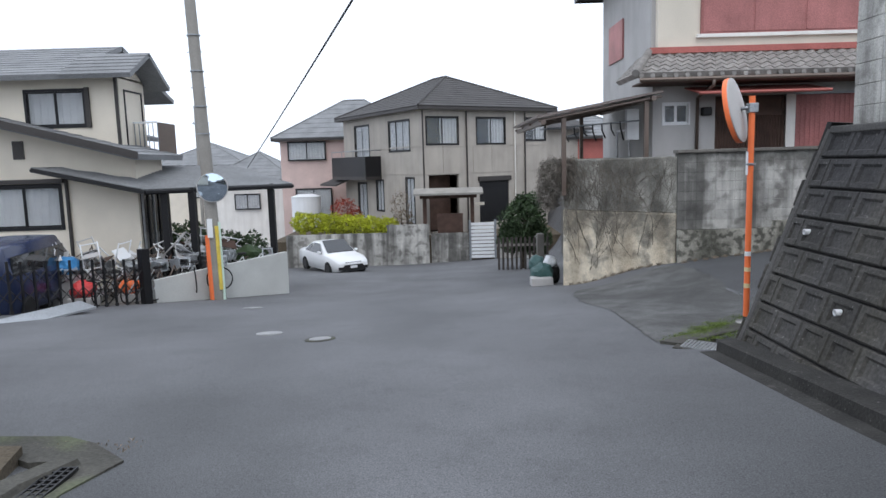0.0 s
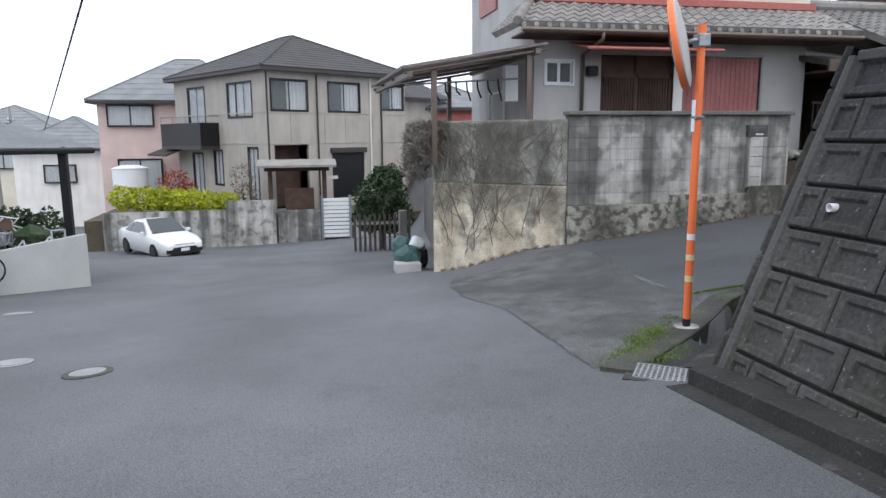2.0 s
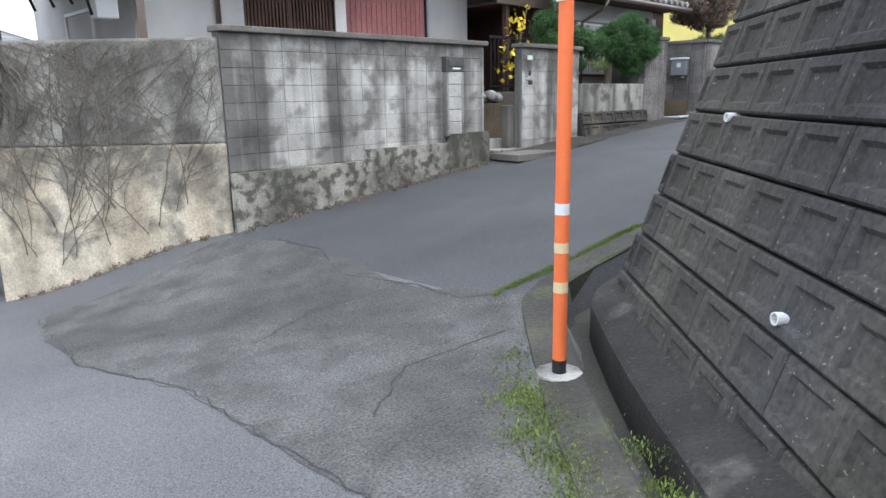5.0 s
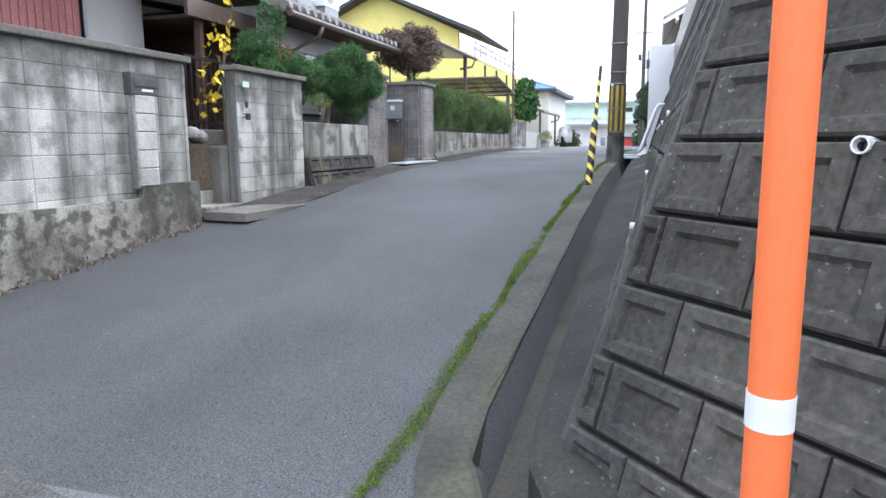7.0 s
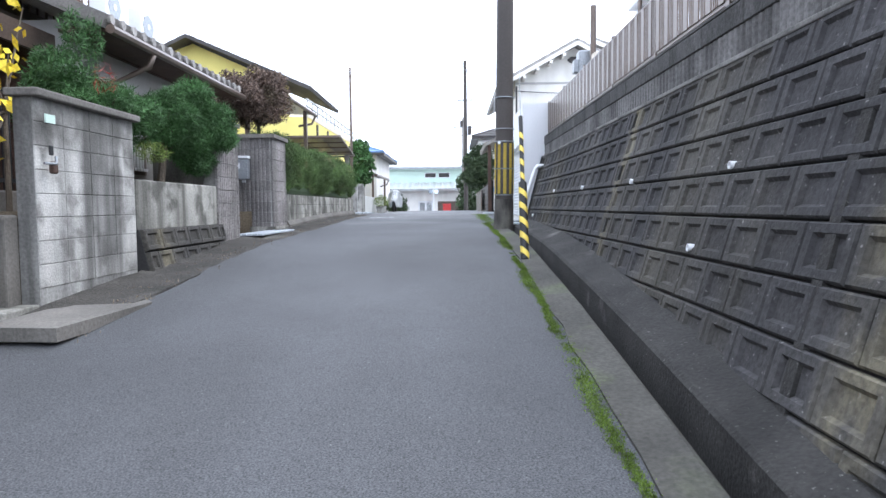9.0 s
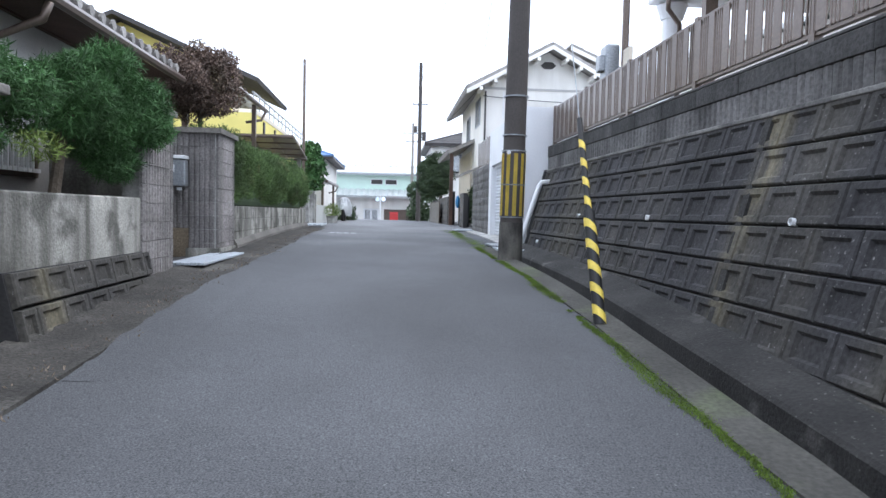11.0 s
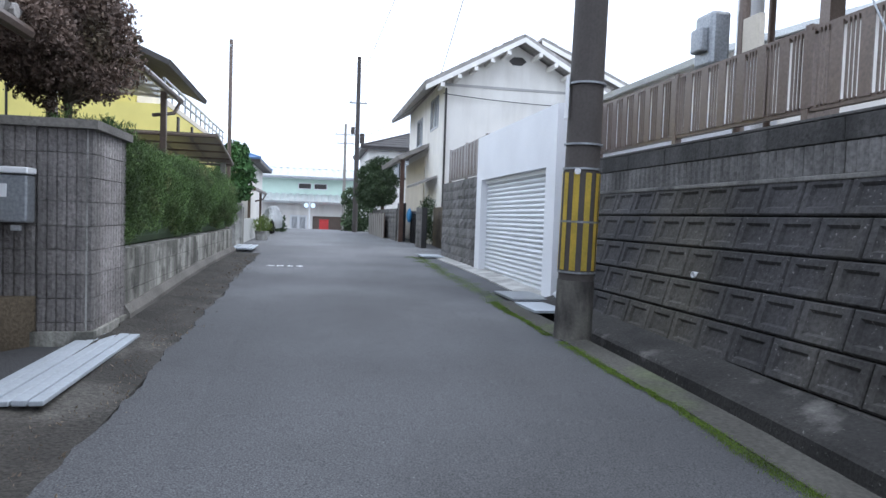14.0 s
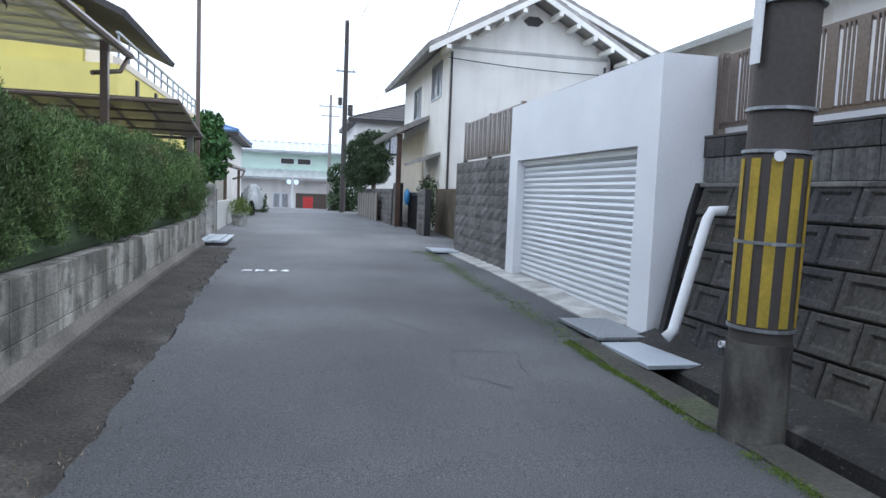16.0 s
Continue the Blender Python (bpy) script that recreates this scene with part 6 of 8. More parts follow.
# plates along the garage
tagged(sweep("pavement_garage", [(27.9, 9.3), (19.9, 9.3)], [(-0.14, -0.1), (-0.14, 0.02), (0.25, 0.05), (0.25, -0.1)], M["pale_block"]), "pale concrete strip in front of the garage", "pavement", kind="structure")
for x0, x1, mm_, nm, lb in ((18.86, 19.66, "zinc", "steel_plate", "bare steel plate over the gutter"), (19.72, 20.65, "grey_metal", "steel_plate", "grey checker plate over the gutter"), (27.0, 27.85, "zinc", "steel_plate", "bare steel plate at the wall end")):
    o = thing(nm, lb, "plate", "plates over the gutter", ((x0 + x1) / 2, 9.5, G((x0 + x1) / 2, 9.6) + 0.045))
    part("plate", B(-(x1 - x0) / 2, (x1 - x0) / 2, -0.26, 0.26, -0.02, 0.012, bevel=0.003), M[mm_], o)

# guy wire with a striped guard
def guy_wire():
    a, b = Vector((12.84, 9.9, G(12.84, 9.9))), Vector((13.8, 9.85, 1.82))
    d = (b - a).normalized()
    g = thing("guy_wire", "leaning pole guy wire in a yellow and black guard", "guy wire", at=a)
    part("wire", T(d * 0.0, d * 9.2, 0.005, seg=6), M["grey_metal"], g)
    q = d.to_track_quat("Z", "Y").to_matrix().to_4x4()

    def guard(s0, s1, r, pitch):
        part("sleeve", tube(bmesh.new(), d * s0, d * s1, r, seg=16), M["black"], g)
        n = int((s1 - s0) / pitch)
        for i in range(n):
            bm = bmesh.new()
            seg = 16
            lo, hi = [], []
            for j in range(seg + 1):
                t = 2 * math.pi * j / seg
                z = s0 + pitch * (i + 0.25) + r * 1.0 * math.cos(t)
                z1 = z + pitch * 0.42
                z, z1 = max(z, s0), min(z1, s1)
                lo.append(bm.verts.new(q @ Vector(((r + 0.002) * math.cos(t), (r + 0.002) * math.sin(t), z))))
                hi.append(bm.verts.new(q @ Vector(((r + 0.002) * math.cos(t), (r + 0.002) * math.sin(t), z1))))
            for j in range(seg):
                bm.faces.new((lo[j], lo[j + 1], hi[j + 1], hi[j]))
            part("stripe", bm, M["yellow"], g)
    guard(0.0, 1.05, 0.05, 0.2)
    guard(1.05, 2.05, 0.027, 0.2)


guy_wire()

# ---- entrance and fittings on the north side ----
mail = thing("mailbox", "dark metal letter slot set in the block wall", "mailbox", at=(8.62, 13.98, 1.36))
part("body", B(-0.2, 0.2, -0.02, 0.1, -0.12, 0.1, bevel=0.01), M["mail_grey"], mail)
part("flap", B(-0.16, 0.16, -0.03, -0.02, -0.04, 0.05, bevel=0.004), M["mail_grey"], mail)
part("name_plate", B(-0.06, 0.1, -0.024, -0.018, -0.085, -0.06), M["white"], mail)
pale = [block_mesh(0.39, 0.19)]
pale[0].materials.append(M["pale_block"])
col = tagged(finish("wall_mail_column", B(8.44, 8.76, 13.985, 14.05, 0.3, 1.24), M["mortar"]), "column of newer pale blocks under the letter slot", "wall", kind="structure")
clad(col, pose(8.46, 13.99, 0), 0.28, 0.32, 1.24, 0.3, 0.19, pale, None)

steps = thing("entrance_steps", "worn concrete entrance steps between the walls", "steps", at=(9.85, 14.2, -0.1))
for i in range(4):
    part("step", B(-0.46, 0.46, -0.15 + i * 0.3, 1.6, -0.4 + i * 0.17, 0.1 + i * 0.17, bevel=0.012), M["conc_wall"], steps)
slab = thing("concrete_slab", "worn concrete ramp slab over the gutter", "slab", at=(10.35, 13.66, G(10.3, 13.6)))
part("slab", prism(bmesh.new(), [(-0.95, -0.28), (0.3, -0.36), (0.95, 0.1), (0.9, 0.3), (-0.9, 0.32)], -0.05, 0.045), M["cap"], slab)
tagged(finish("wall_bed", B(9.4, 12.25, 15.0, 15.15, 0, 0.95, bevel=0.02), M["cap"]), "mossy low wall of the planted bed", "wall", kind="structure")
tagged(finish("wall_bed_side", B(10.15, 10.32, 14.2, 15.2, -0.3, 0.72, bevel=0.02), M["cap"]), "dark low wall beside the steps", "wall", kind="structure")
for i in range(7):
    o = thing("garden_rock", "grey garden rock on the planted bed", "rock", "garden rocks", (9.6 + i * 0.16, 14.86 + 0.06 * math.sin(i * 2), 0.84 + 0.04 * (i % 2)))
    bm = bmesh.new()
    bmesh.ops.create_icosphere(bm, subdivisions=2, radius=0.14)
    for v in bm.verts:
        v.co *= 1 + 0.25 * noise.noise(v.co * 6 + Vector((i, 0, 0)))
        v.co.z *= 0.7
    part("stone", bm, M["block"], o)
fr = thing("railing", "black metal garden railing above the bed", "railing", at=(11.3, 15.07, 0.95))
for i in range(14):
    part("bar", T((-0.6 + i * 0.11, 0, 0), (-0.6 + i * 0.11, 0, 1.0), 0.012, seg=6), M["black_metal"], fr)
for z in (0.08, 0.95):
    part("rail", B(-0.65, 0.9, -0.02, 0.02, z, z + 0.04), M["black_metal"], fr)
ic = thing("intercom", "small plate and worn lamp fitting on the short wall", "intercom", at=(10.42, 14.0, 1.15))
part("sign", B(-0.02, 0.11, -0.012, 0, 0.31, 0.38), M["green_wall"], ic, "pale green name plate")
part("lamp_arm", pipe(bmesh.new(), [(-0.08, -0.02, -0.02), (0.03, -0.05, -0.02), (0.05, -0.04, 0.04)], 0.012), M["grey_metal"], ic)
part("bell", B(0.0, 0.07, -0.05, 0, -0.1, 0.0, bevel=0.015), M["brown_wood"], ic)
part("cover", B(0.01, 0.06, -0.02, 0, 0.05, 0.13, bevel=0.01), M["black"], ic)

lb = thing("mailbox", "silver wall letterbox with a newspaper flap", "mailbox", at=(17.26, 14.62, 1.5))
lm = pose(0, 0, 0, 0, 0, -90)
part("body", B(-0.2, 0.2, -0.16, 0.0, -0.22, 0.14, lm, bevel=0.015), M["grey_metal"], lb)
part("lid", B(-0.21, 0.21, -0.18, 0.0, 0.15, 0.2, lm, bevel=0.01), M["white"], lb)
part("badge", B(-0.04, 0.06, -0.166, -0.16, -0.03, 0.07, lm), M["white"], lb)
part("latch", B(0.1, 0.16, -0.19, -0.15, -0.28, -0.24, lm), M["steel"], lb)
pl = thing("steel_channel_cover", "ribbed galvanised cover plates across the gate", "plate", at=(16.5, 13.93, G(16.5, 13.7) + 0.04))
for i in range(5):
    part("plank", B(-1.05, 1.05, -0.22 + i * 0.085, -0.145 + i * 0.085, 0.0, 0.03 + 0.004 * (i % 2), bevel=0.006), M["zinc"], pl)
pl2 = thing("steel_channel_cover", "ribbed pale plates bridging the gutter beyond the hedge", "plate", at=(28.6, 13.9, G(28.6, 13.6) + 0.06))
for i in range(4):
    part("plank", B(-0.9, 0.9, -0.25 + i * 0.13, -0.14 + i * 0.13, 0.0, 0.04 + 0.008 * (i % 2), bevel=0.006), M["zinc"], pl2)


# ---- house with tiled eaves behind the garden ----
def eaves_house():
    h = thing("house", "grey plaster house with tiled eaves and lattice windows", "house", at=(13, 16, 0.75))
    m = h.matrix_basis.inverted()
    f = m @ pose(11.6, 15.25, 0)
    part("wall", wall_with_holes(bmesh.new(), 1.6, 5.3, 0.5, 3.05, 0, 0.18, [(1.95, 3.2, 1.3, 2.35), (3.7, 4.7, 1.55, 2.3)], f), M["stucco_grey"], h)
    part("wall", B(5.12, 5.3, 0.18, 5, 0.5, 3.05, f), M["stucco_grey"], h)
    part("wall", B(1.6, 1.78, 0.18, 5, 0.5, 3.05, f), M["stucco_grey"], h)
    part("beam", B(1.5, 5.4, -0.05, 0.1, 2.78, 2.95, f), M["brown_wood"], h)
    for a, b, c, d in ((1.95, 3.2, 1.3, 2.35), (3.7, 4.7, 1.55, 2.3)):
        w = window(h, f, a, b, c, d, M["brown_metal"], 2, False)
        k = int((b - a) / 0.09)
        for i in range(k):
            part("lattice_bar", B(a + i * 0.09, a + i * 0.09 + 0.025, -0.09, -0.06, c, d, f), M["white"], w)
        for zz in (c, d - 0.04):
            part("lattice_rail", B(a, b, -0.08, -0.05, zz, zz + 0.04, f), M["white"], w)
    part("vent", B(4.95, 5.08, -0.02, 0, 2.45, 2.62, f), M["fascia"], h)
    e = ((1.1, -0.6, 2.92), (5.95, -0.6, 2.92), (5.95, 2.6, 4.3), (1.1, 2.6, 4.3))
    roof = part("roof", ridged_sheet(bmesh.new(), *[f @ Vector(p) for p in e], 12, 4 * 18, 0.1, 0.028, "tile"), M["roof_tile"], h, "dark grey curved roof tiles")
    e = ((5.95, 6.2, 2.92), (1.1, 6.2, 2.92), (1.1, 2.6, 4.3), (5.95, 2.6, 4.3))
    part("roof", ridged_sheet(bmesh.new(), *[f @ Vector(p) for p in e], 12, 4 * 18, 0.1, 0.028, "tile"), M["roof_tile"], h)
    for i in range(18):
        part("eave_tile", bmesh_disc(f @ pose(1.2 + i * 0.27, -0.62, 2.93, 90), 0.06, 0.04), M["roof_tile"], roof)
    part("ridge", T(f @ Vector((1.0, 2.6, 4.4)), f @ Vector((6.05, 2.6, 4.4)), 0.14, seg=10), M["roof_tile"], roof)
    part("gutter", T(f @ Vector((1.1, -0.66, 2.8)), f @ Vector((5.95, -0.66, 2.8)), 0.055, seg=8), M["brown_metal"], h)
    part("soffit", B(1.2, 5.85, -0.55, 0, 2.8, 2.84, f), M["brown_wood"], h)
    part("downpipe", pipe(bmesh.new(), [f @ Vector(p) for p in ((2.2, -0.66, 2.75), (2.2, -0.6, 2.6), (2.15, -0.08, 2.35), (2.15, -0.08, 0.8))], 0.04), M["brown_metal"], h)
    # porch over the entrance
    p = thing("porch", "dark timber entrance porch with a post", "porch", at=(12.4, 16.5, 0.75))
    pi = p.matrix_basis.inverted()
    part("roof", sheet(bmesh.new(), [pi @ Vector(q) for q in ((11.45, 15.6, 2.85), (13.3, 15.6, 2.85), (13.3, 18.2, 3.4), (11.45, 18.2, 3.4))], 0.12), M["roof_dark"], p)
    part("fascia", B(11.42, 13.3, 15.52, 15.58, 2.6, 2.86, pi), M["brown_metal"], p)
    part("post", B(11.85, 11.95, 15.66, 15.76, 0.75, 2.62, pi), M["brown_wood"], p)
    part("ceiling", B(11.66, 13.15, 15.6, 18.2, 2.62, 2.67, pi), M["brown_wood"], p)
    part("back", B(11.64, 13.2, 18.2, 18.4, 0.5, 3.2, pi), M["brown_wood"], p)
    part("side_panel", B(13.12, 13.18, 15.5, 18.2, 0.75, 2.62, pi), M["brown_wood"], p)
    door = part("door", B(11.9, 12.9, 18.14, 18.2, 0.75, 2.4, pi), M["brown_metal"], p)
    for i in range(5):
        part("door_rail", B(11.95, 12.85, 18.12, 18.15, 0.9 + i * 0.35, 0.95 + i * 0.35, pi), M["brown_wood"], door)
    # upper storey terrace with air conditioners
    u = thing("roof_terrace", "brown upper storey with railing behind the tiles", "upper storey", at=(15, 19.5, 3.6))
    ui = u.matrix_basis.inverted()
    part("wall", B(16.2, 19.6, 18.6, 22, 3.2, 5.2, ui), M["brown_wood"], u)
    part("floor", B(14.4, 19.6, 17.3, 18.6, 3.7, 3.85, ui), M["cap"], u)
    for i in range(22):
        part("baluster", B(14.5 + i * 0.22, 14.53 + i * 0.22, 17.3, 17.33, 3.85, 4.7, ui), M["brown_metal"], u)
    part("handrail", B(14.4, 19.4, 17.28, 17.35, 4.7, 4.76, ui), M["brown_metal"], u)
    for x in (17.0, 18.3):
        ac = thing("air_conditioner", "white air conditioner unit on the roof terrace", "air conditioner", "air conditioners", (x, 16.75, 3.95))
        part("stand", B(-0.35, 0.35, -0.14, 0.14, -0.25, 0.02), M["grey_metal"], ac)
        part("body", B(-0.4, 0.4, -0.15, 0.15, 0.02, 0.62, bevel=0.02), M["white"], ac)
        part("fan_grille", bmesh_disc(pose(-0.12, -0.152, 0.32, 90), 0.22, 0.012), M["grey_metal"], ac)
        part("fan_hub", bmesh_disc(pose(-0.12, -0.16, 0.32, 90), 0.06, 0.012), M["white"], ac)


eaves_house()


# ---- plants on the north side ----
def shrub(name, label, at, blobs, count, size, material, seed, trunk=((0, 0, -0.3), (0, 0, 0.3)), tr=0.04, extra=(), ratio=0.5, cat="shrub"):
    s = thing(name, label, cat, at=at)
    leaf_cloud("foliage", blobs, count, size, material, s, seed, ratio=ratio)
    for mat_, bl, cnt in extra:
        leaf_cloud("foliage", bl, cnt, size, mat_, s, seed + 7, ratio=ratio)
    part("trunk", T(*trunk, tr, tr * 0.7, seg=8), M["bark"], s)
    rr = random.Random(seed)
    top = Vector(trunk[1])
    for b in blobs[:10]:
        part("limb", T(top - Vector((0, 0, rr.uniform(0, 0.2))), (b[0], b[1], b[2]), tr * 0.5, tr * 0.2, seg=6), M["bark"], s)
    return s


def clumps(n, seed, rx, ry, rz, c, r0_, r1_):
    """Small clumps scattered through an ellipsoid, denser towards its skin."""
    r = np.random.RandomState(seed)
    out = []
    for _ in range(n):
        d = r.normal(size=3)
        d /= np.linalg.norm(d)
        k = 0.45 + 0.6 * r.rand()
        q = r0_ + (r1_ - r0_) * r.rand()
        out.append((c[0] + d[0] * rx * k, c[1] + d[1] * ry * k, c[2] + d[2] * rz * k, q, q, q * 0.8))
    return out


shrub("shrub", "bushy evergreen shrub with red berry clusters", (12.75, 14.75, 1.0), clumps(26, 1, 1.05, 0.4, 0.5, (-0.1, 0.05, 0.95), 0.14, 0.28) + [(-0.55, 0, 1.6, 0.12, 0.12, 0.3), (-0.15, 0, 1.62, 0.12, 0.12, 0.28)], 24000, 0.1, M["pine"], 31, ((0, 0, -0.3), (0, 0, 0.7)), 0.05,
      [(M["red_leaf"], [(-0.75, -0.3, 0.7, 0.2, 0.15, 0.1), (-0.5, -0.3, 1.15, 0.15, 0.12, 0.16)], 130), (M["weeds"], [(0.5, -0.35, 0.45, 0.3, 0.15, 0.12)], 300)], ratio=0.1)
shrub("pine", "bushy garden pine with hanging boughs", (14.05, 14.5, 1.0), clumps(30, 2, 0.85, 0.42, 0.5, (0.2, -0.15, 0.82), 0.14, 0.27), 36000, 0.15, M["pine"], 32, ((-0.5, 0, -0.3), (-0.2, 0, 0.7)), 0.06, ratio=0.055, cat="tree")
yl = shrub("shrub", "leggy shrub with large yellow autumn leaves", (11.35, 14.95, 0.8), [(-0.4, 0, 0.75, 0.2, 0.2, 0.35), (-0.1, 0, 1.2, 0.25, 0.2, 0.35), (0.1, 0, 1.5, 0.25, 0.2, 0.3), (0.35, 0, 1.95, 0.16, 0.15, 0.2), (-0.3, 0, 0.4, 0.15, 0.15, 0.3)], 75, 0.13, M["yellow_leaf"], 33, ((0, 0, -0.2), (0, 0, 1.0)), 0.03, ratio=0.6)
tp = shrub("topiary_tree", "rounded garden tree with russet brown leaves", (18.65, 14.65, 0.7), [b for b in clumps(120, 3, 0.92, 0.7, 0.62, (-0.1, 0.1, 2.15), 0.14, 0.25) if b[2] > 1.86], 42000, 0.045, M["topiary"], 34, ((0.1, 0, -0.1), (0, 0, 1.9)), 0.05, cat="tree")
shrub("tree", "leafy citrus tree beside the gate", (34.2, 14.8, 0.45), [(0, 0, 2.2, 0.7, 0.6, 0.6), (0.1, 0, 2.8, 0.45, 0.4, 0.4), (-0.3, 0, 1.7, 0.5, 0.4, 0.4), (0.3, -0.1, 1.6, 0.4, 0.4, 0.3)], 4200, 0.17, M["pine"], 35, ((0, 0, 0), (0, 0, 1.5)), 0.06, cat="tree")
pot = thing("planter", "potted yellow-green shrub by the roadside", "planter", at=(34.8, 13.95, G(34.8, 13.9)))
part("pot", T((0, 0, 0), (0, 0, 0.3), 0.18, 0.24, seg=14), M["block"], pot)
leaf_cloud("foliage", [(0, 0, 0.5, 0.36, 0.34, 0.26), (0.2, 0, 0.62, 0.2, 0.2, 0.2)], 1100, 0.07, M["weeds"], pot, 36, ratio=0.25)


# ---- canopies, yellow house and far buildings on the north side ----
def canopy(name, label, x0, x1, y0, y1, z0, z1, posts):
    c = thing(name, label, "canopy", at=(x0, y0, 0.6))
    i_ = c.matrix_basis.inverted()
    part("roof", sheet(bmesh.new(), [i_ @ Vector(p) for p in ((x0, y0, z0), (x1, y0, z0), (x1, y1, z1), (x0, y1, z1))], 0.02), M["poly_clear"], c)
    n = max(2, round((x1 - x0) / 0.6))
    for k in range(n + 1):
        x = x0 + (x1 - x0) * k / n
        part("rafter", tube(bmesh.new(), i_ @ Vector((x, y0, z0 + 0.02)), i_ @ Vector((x, y1, z1 + 0.02)), 0.022, seg=6), M["brown_metal"], c)
    part("gutter", T(i_ @ Vector((x0, y0, z0 - 0.04)), i_ @ Vector((x1, y0, z0 - 0.04)), 0.06, seg=8), M["brown_metal"], c)
    part("beam", B(x0, x1, y0 + 0.5, y0 + 0.58, z0 + 0.05, z0 + 0.15, i_), M["brown_metal"], c)
    for x, y in posts:
        part("post", B(x - 0.05, x + 0.05, y - 0.05, y + 0.05, 0.6, z0 + 0.1, i_), M["brown_metal"], c)
    part("downpipe", pipe(bmesh.new(), [i_ @ Vector(p) for p in ((x1 - 0.1, y0, z0 - 0.08), (x1 - 0.15, y0 + 0.1, z0 - 0.3), (x1 - 0.5, y0 + 0.4, z0 - 0.4))], 0.035), M["brown_metal"], c)


canopy("terrace_canopy", "brown framed canopy over the terrace", 20.2, 25.4, 14.85, 17.4, 3.55, 3.66, ((20.4, 15.4), (24.6, 15.0)))


def carport():
    c = thing("carport", "low smoked carport roof beyond the hedge", "carport", at=(27.8, 14.4, 0.48))
    i_ = c.matrix_basis.inverted()
    x0, x1, y0, y1, z0, z1 = 26.3, 29.3, 14.3, 17.3, 3.02, 2.64
    part("roof", sheet(bmesh.new(), [i_ @ Vector(q) for q in ((x0, y0, z0), (x1, y0, z1), (x1, y1, z1), (x0, y1, z0))], 0.015), M["poly"], c)
    for k in range(6):
        y = y0 + (y1 - y0) * k / 5
        part("rafter", tube(bmesh.new(), i_ @ Vector((x0, y, z0 - 0.03)), i_ @ Vector((x1, y, z1 - 0.03)), 0.028, seg=6), M["brown_metal"], c)
    for k in range(5):
        t = k / 4
        part("purlin", tube(bmesh.new(), i_ @ Vector((x0 + (x1 - x0) * t, y0, z0 + (z1 - z0) * t - 0.06)), i_ @ Vector((x0 + (x1 - x0) * t, y1, z0 + (z1 - z0) * t - 0.06)), 0.035 if k % 4 == 0 else 0.022, seg=6), M["brown_metal"], c)
    for x, y in ((26.6, 16.9), (29.0, 14.5), (29.0, 16.9)):
        part("post", B(x - 0.06, x + 0.06, y - 0.06, y + 0.06, 0.3, z1 - 0.02, i_), M["pole_conc"], c)


carport()


def yellow_house():
    h = thing("house", "yellow house with dark roof and roof balcony", "house", at=(34, 18, 0.3))
    m = h.matrix_basis.inverted()
    part("wall", B(30, 42, 16.1, 18.5, -0.5, 4.1, m), M["yellow_wall"], h)
    part("parapet", B(30, 42, 16.08, 16.2, 4.1, 4.25, m), M["stucco_cream"], h)
    part("wall", prism(bmesh.new(), [(16.9, -0.5), (24, -0.5), (24, 5.6), (20.4, 6.9), (16.9, 5.3)], 30.4, 30.6, "x", m), M["yellow_wall"], h)
    part("wall", B(30.6, 42, 18.5, 18.7, 4.1, 5.9, m), M["stucco_cream"], h)
    part("roof", ridged_sheet(bmesh.new(), *[m @ Vector(p) for p in ((29.7, 15.9, 5.15), (36, 15.95, 5.15), (36, 20.4, 7.1), (29.7, 20.4, 7.1))], 14, 1, 0.12, 0.02), M["roof_dark"], h)
    part("roof", ridged_sheet(bmesh.new(), *[m @ Vector(p) for p in ((40, 25, 5.0), (29.7, 25, 5.0), (29.7, 20.4, 7.1), (40, 20.4, 7.1))], 14, 1, 0.12, 0.02), M["roof_dark"], h)
    window(h, m @ pose(30.4, 20.2, 0, 0, 0, -90), 0.3, 1.6, 3.0, 4.4, M["black_metal"], 2, True)
    for i in range(4):
        part("slit_window", B(31.6 + i * 2.2, 31.8 + i * 2.2, 16.05, 16.1, 3.1, 4.0, m), M["fascia"], h)
    for i in range(13):
        part("baluster", B(30.2 + i * 0.95, 30.24 + i * 0.95, 16.12, 16.16, 4.25, 4.75, m), M["grey_metal"], h)
    for z in (4.5, 4.75):
        part("handrail", B(30.1, 42, 16.11, 16.17, z, z + 0.05, m), M["grey_metal"], h)
    mast = thing("steel_mast", "thin dark steel mast behind the hedge", "mast", at=(29.7, 14.45, 0.3))
    part("pole", T((0, 0, 0), (0, 0, 5.5), 0.05, 0.045, seg=10), M["brown_metal"], mast)
    part("bracket", B(-0.1, 0.02, -0.02, 0.02, 5.3, 5.36), M["grey_metal"], mast)


yellow_house()


def simple_house(label, x0, x1, y0, y1, zb, ze, zr, wall, roof, windows=(), over=0.5):
    h = thing("house", label, "house", at=((x0 + x1) / 2, (y0 + y1) / 2, zb))
    m = h.matrix_basis.inverted()
    part("wall", B(x0, x1, y0, y1, zb, ze, m), M[wall], h)
    hip_roof(h, m, x0 - over, x1 + over, y0 - over, y1 + over, ze, zr, M[roof], rows=8)
    for face, a, b, c, d in windows:
        if face == "x":
            window(h, m @ pose(x0 - 0.21, y1, 0, 0, 0, -90), y1 - b, y1 - a, c, d, M["black_metal"], 2, True)
        else:
            window(h, m @ pose(x0, y0 - 0.21, 0), a - x0, b - x0, c, d, M["black_metal"], 2, True)
    return h


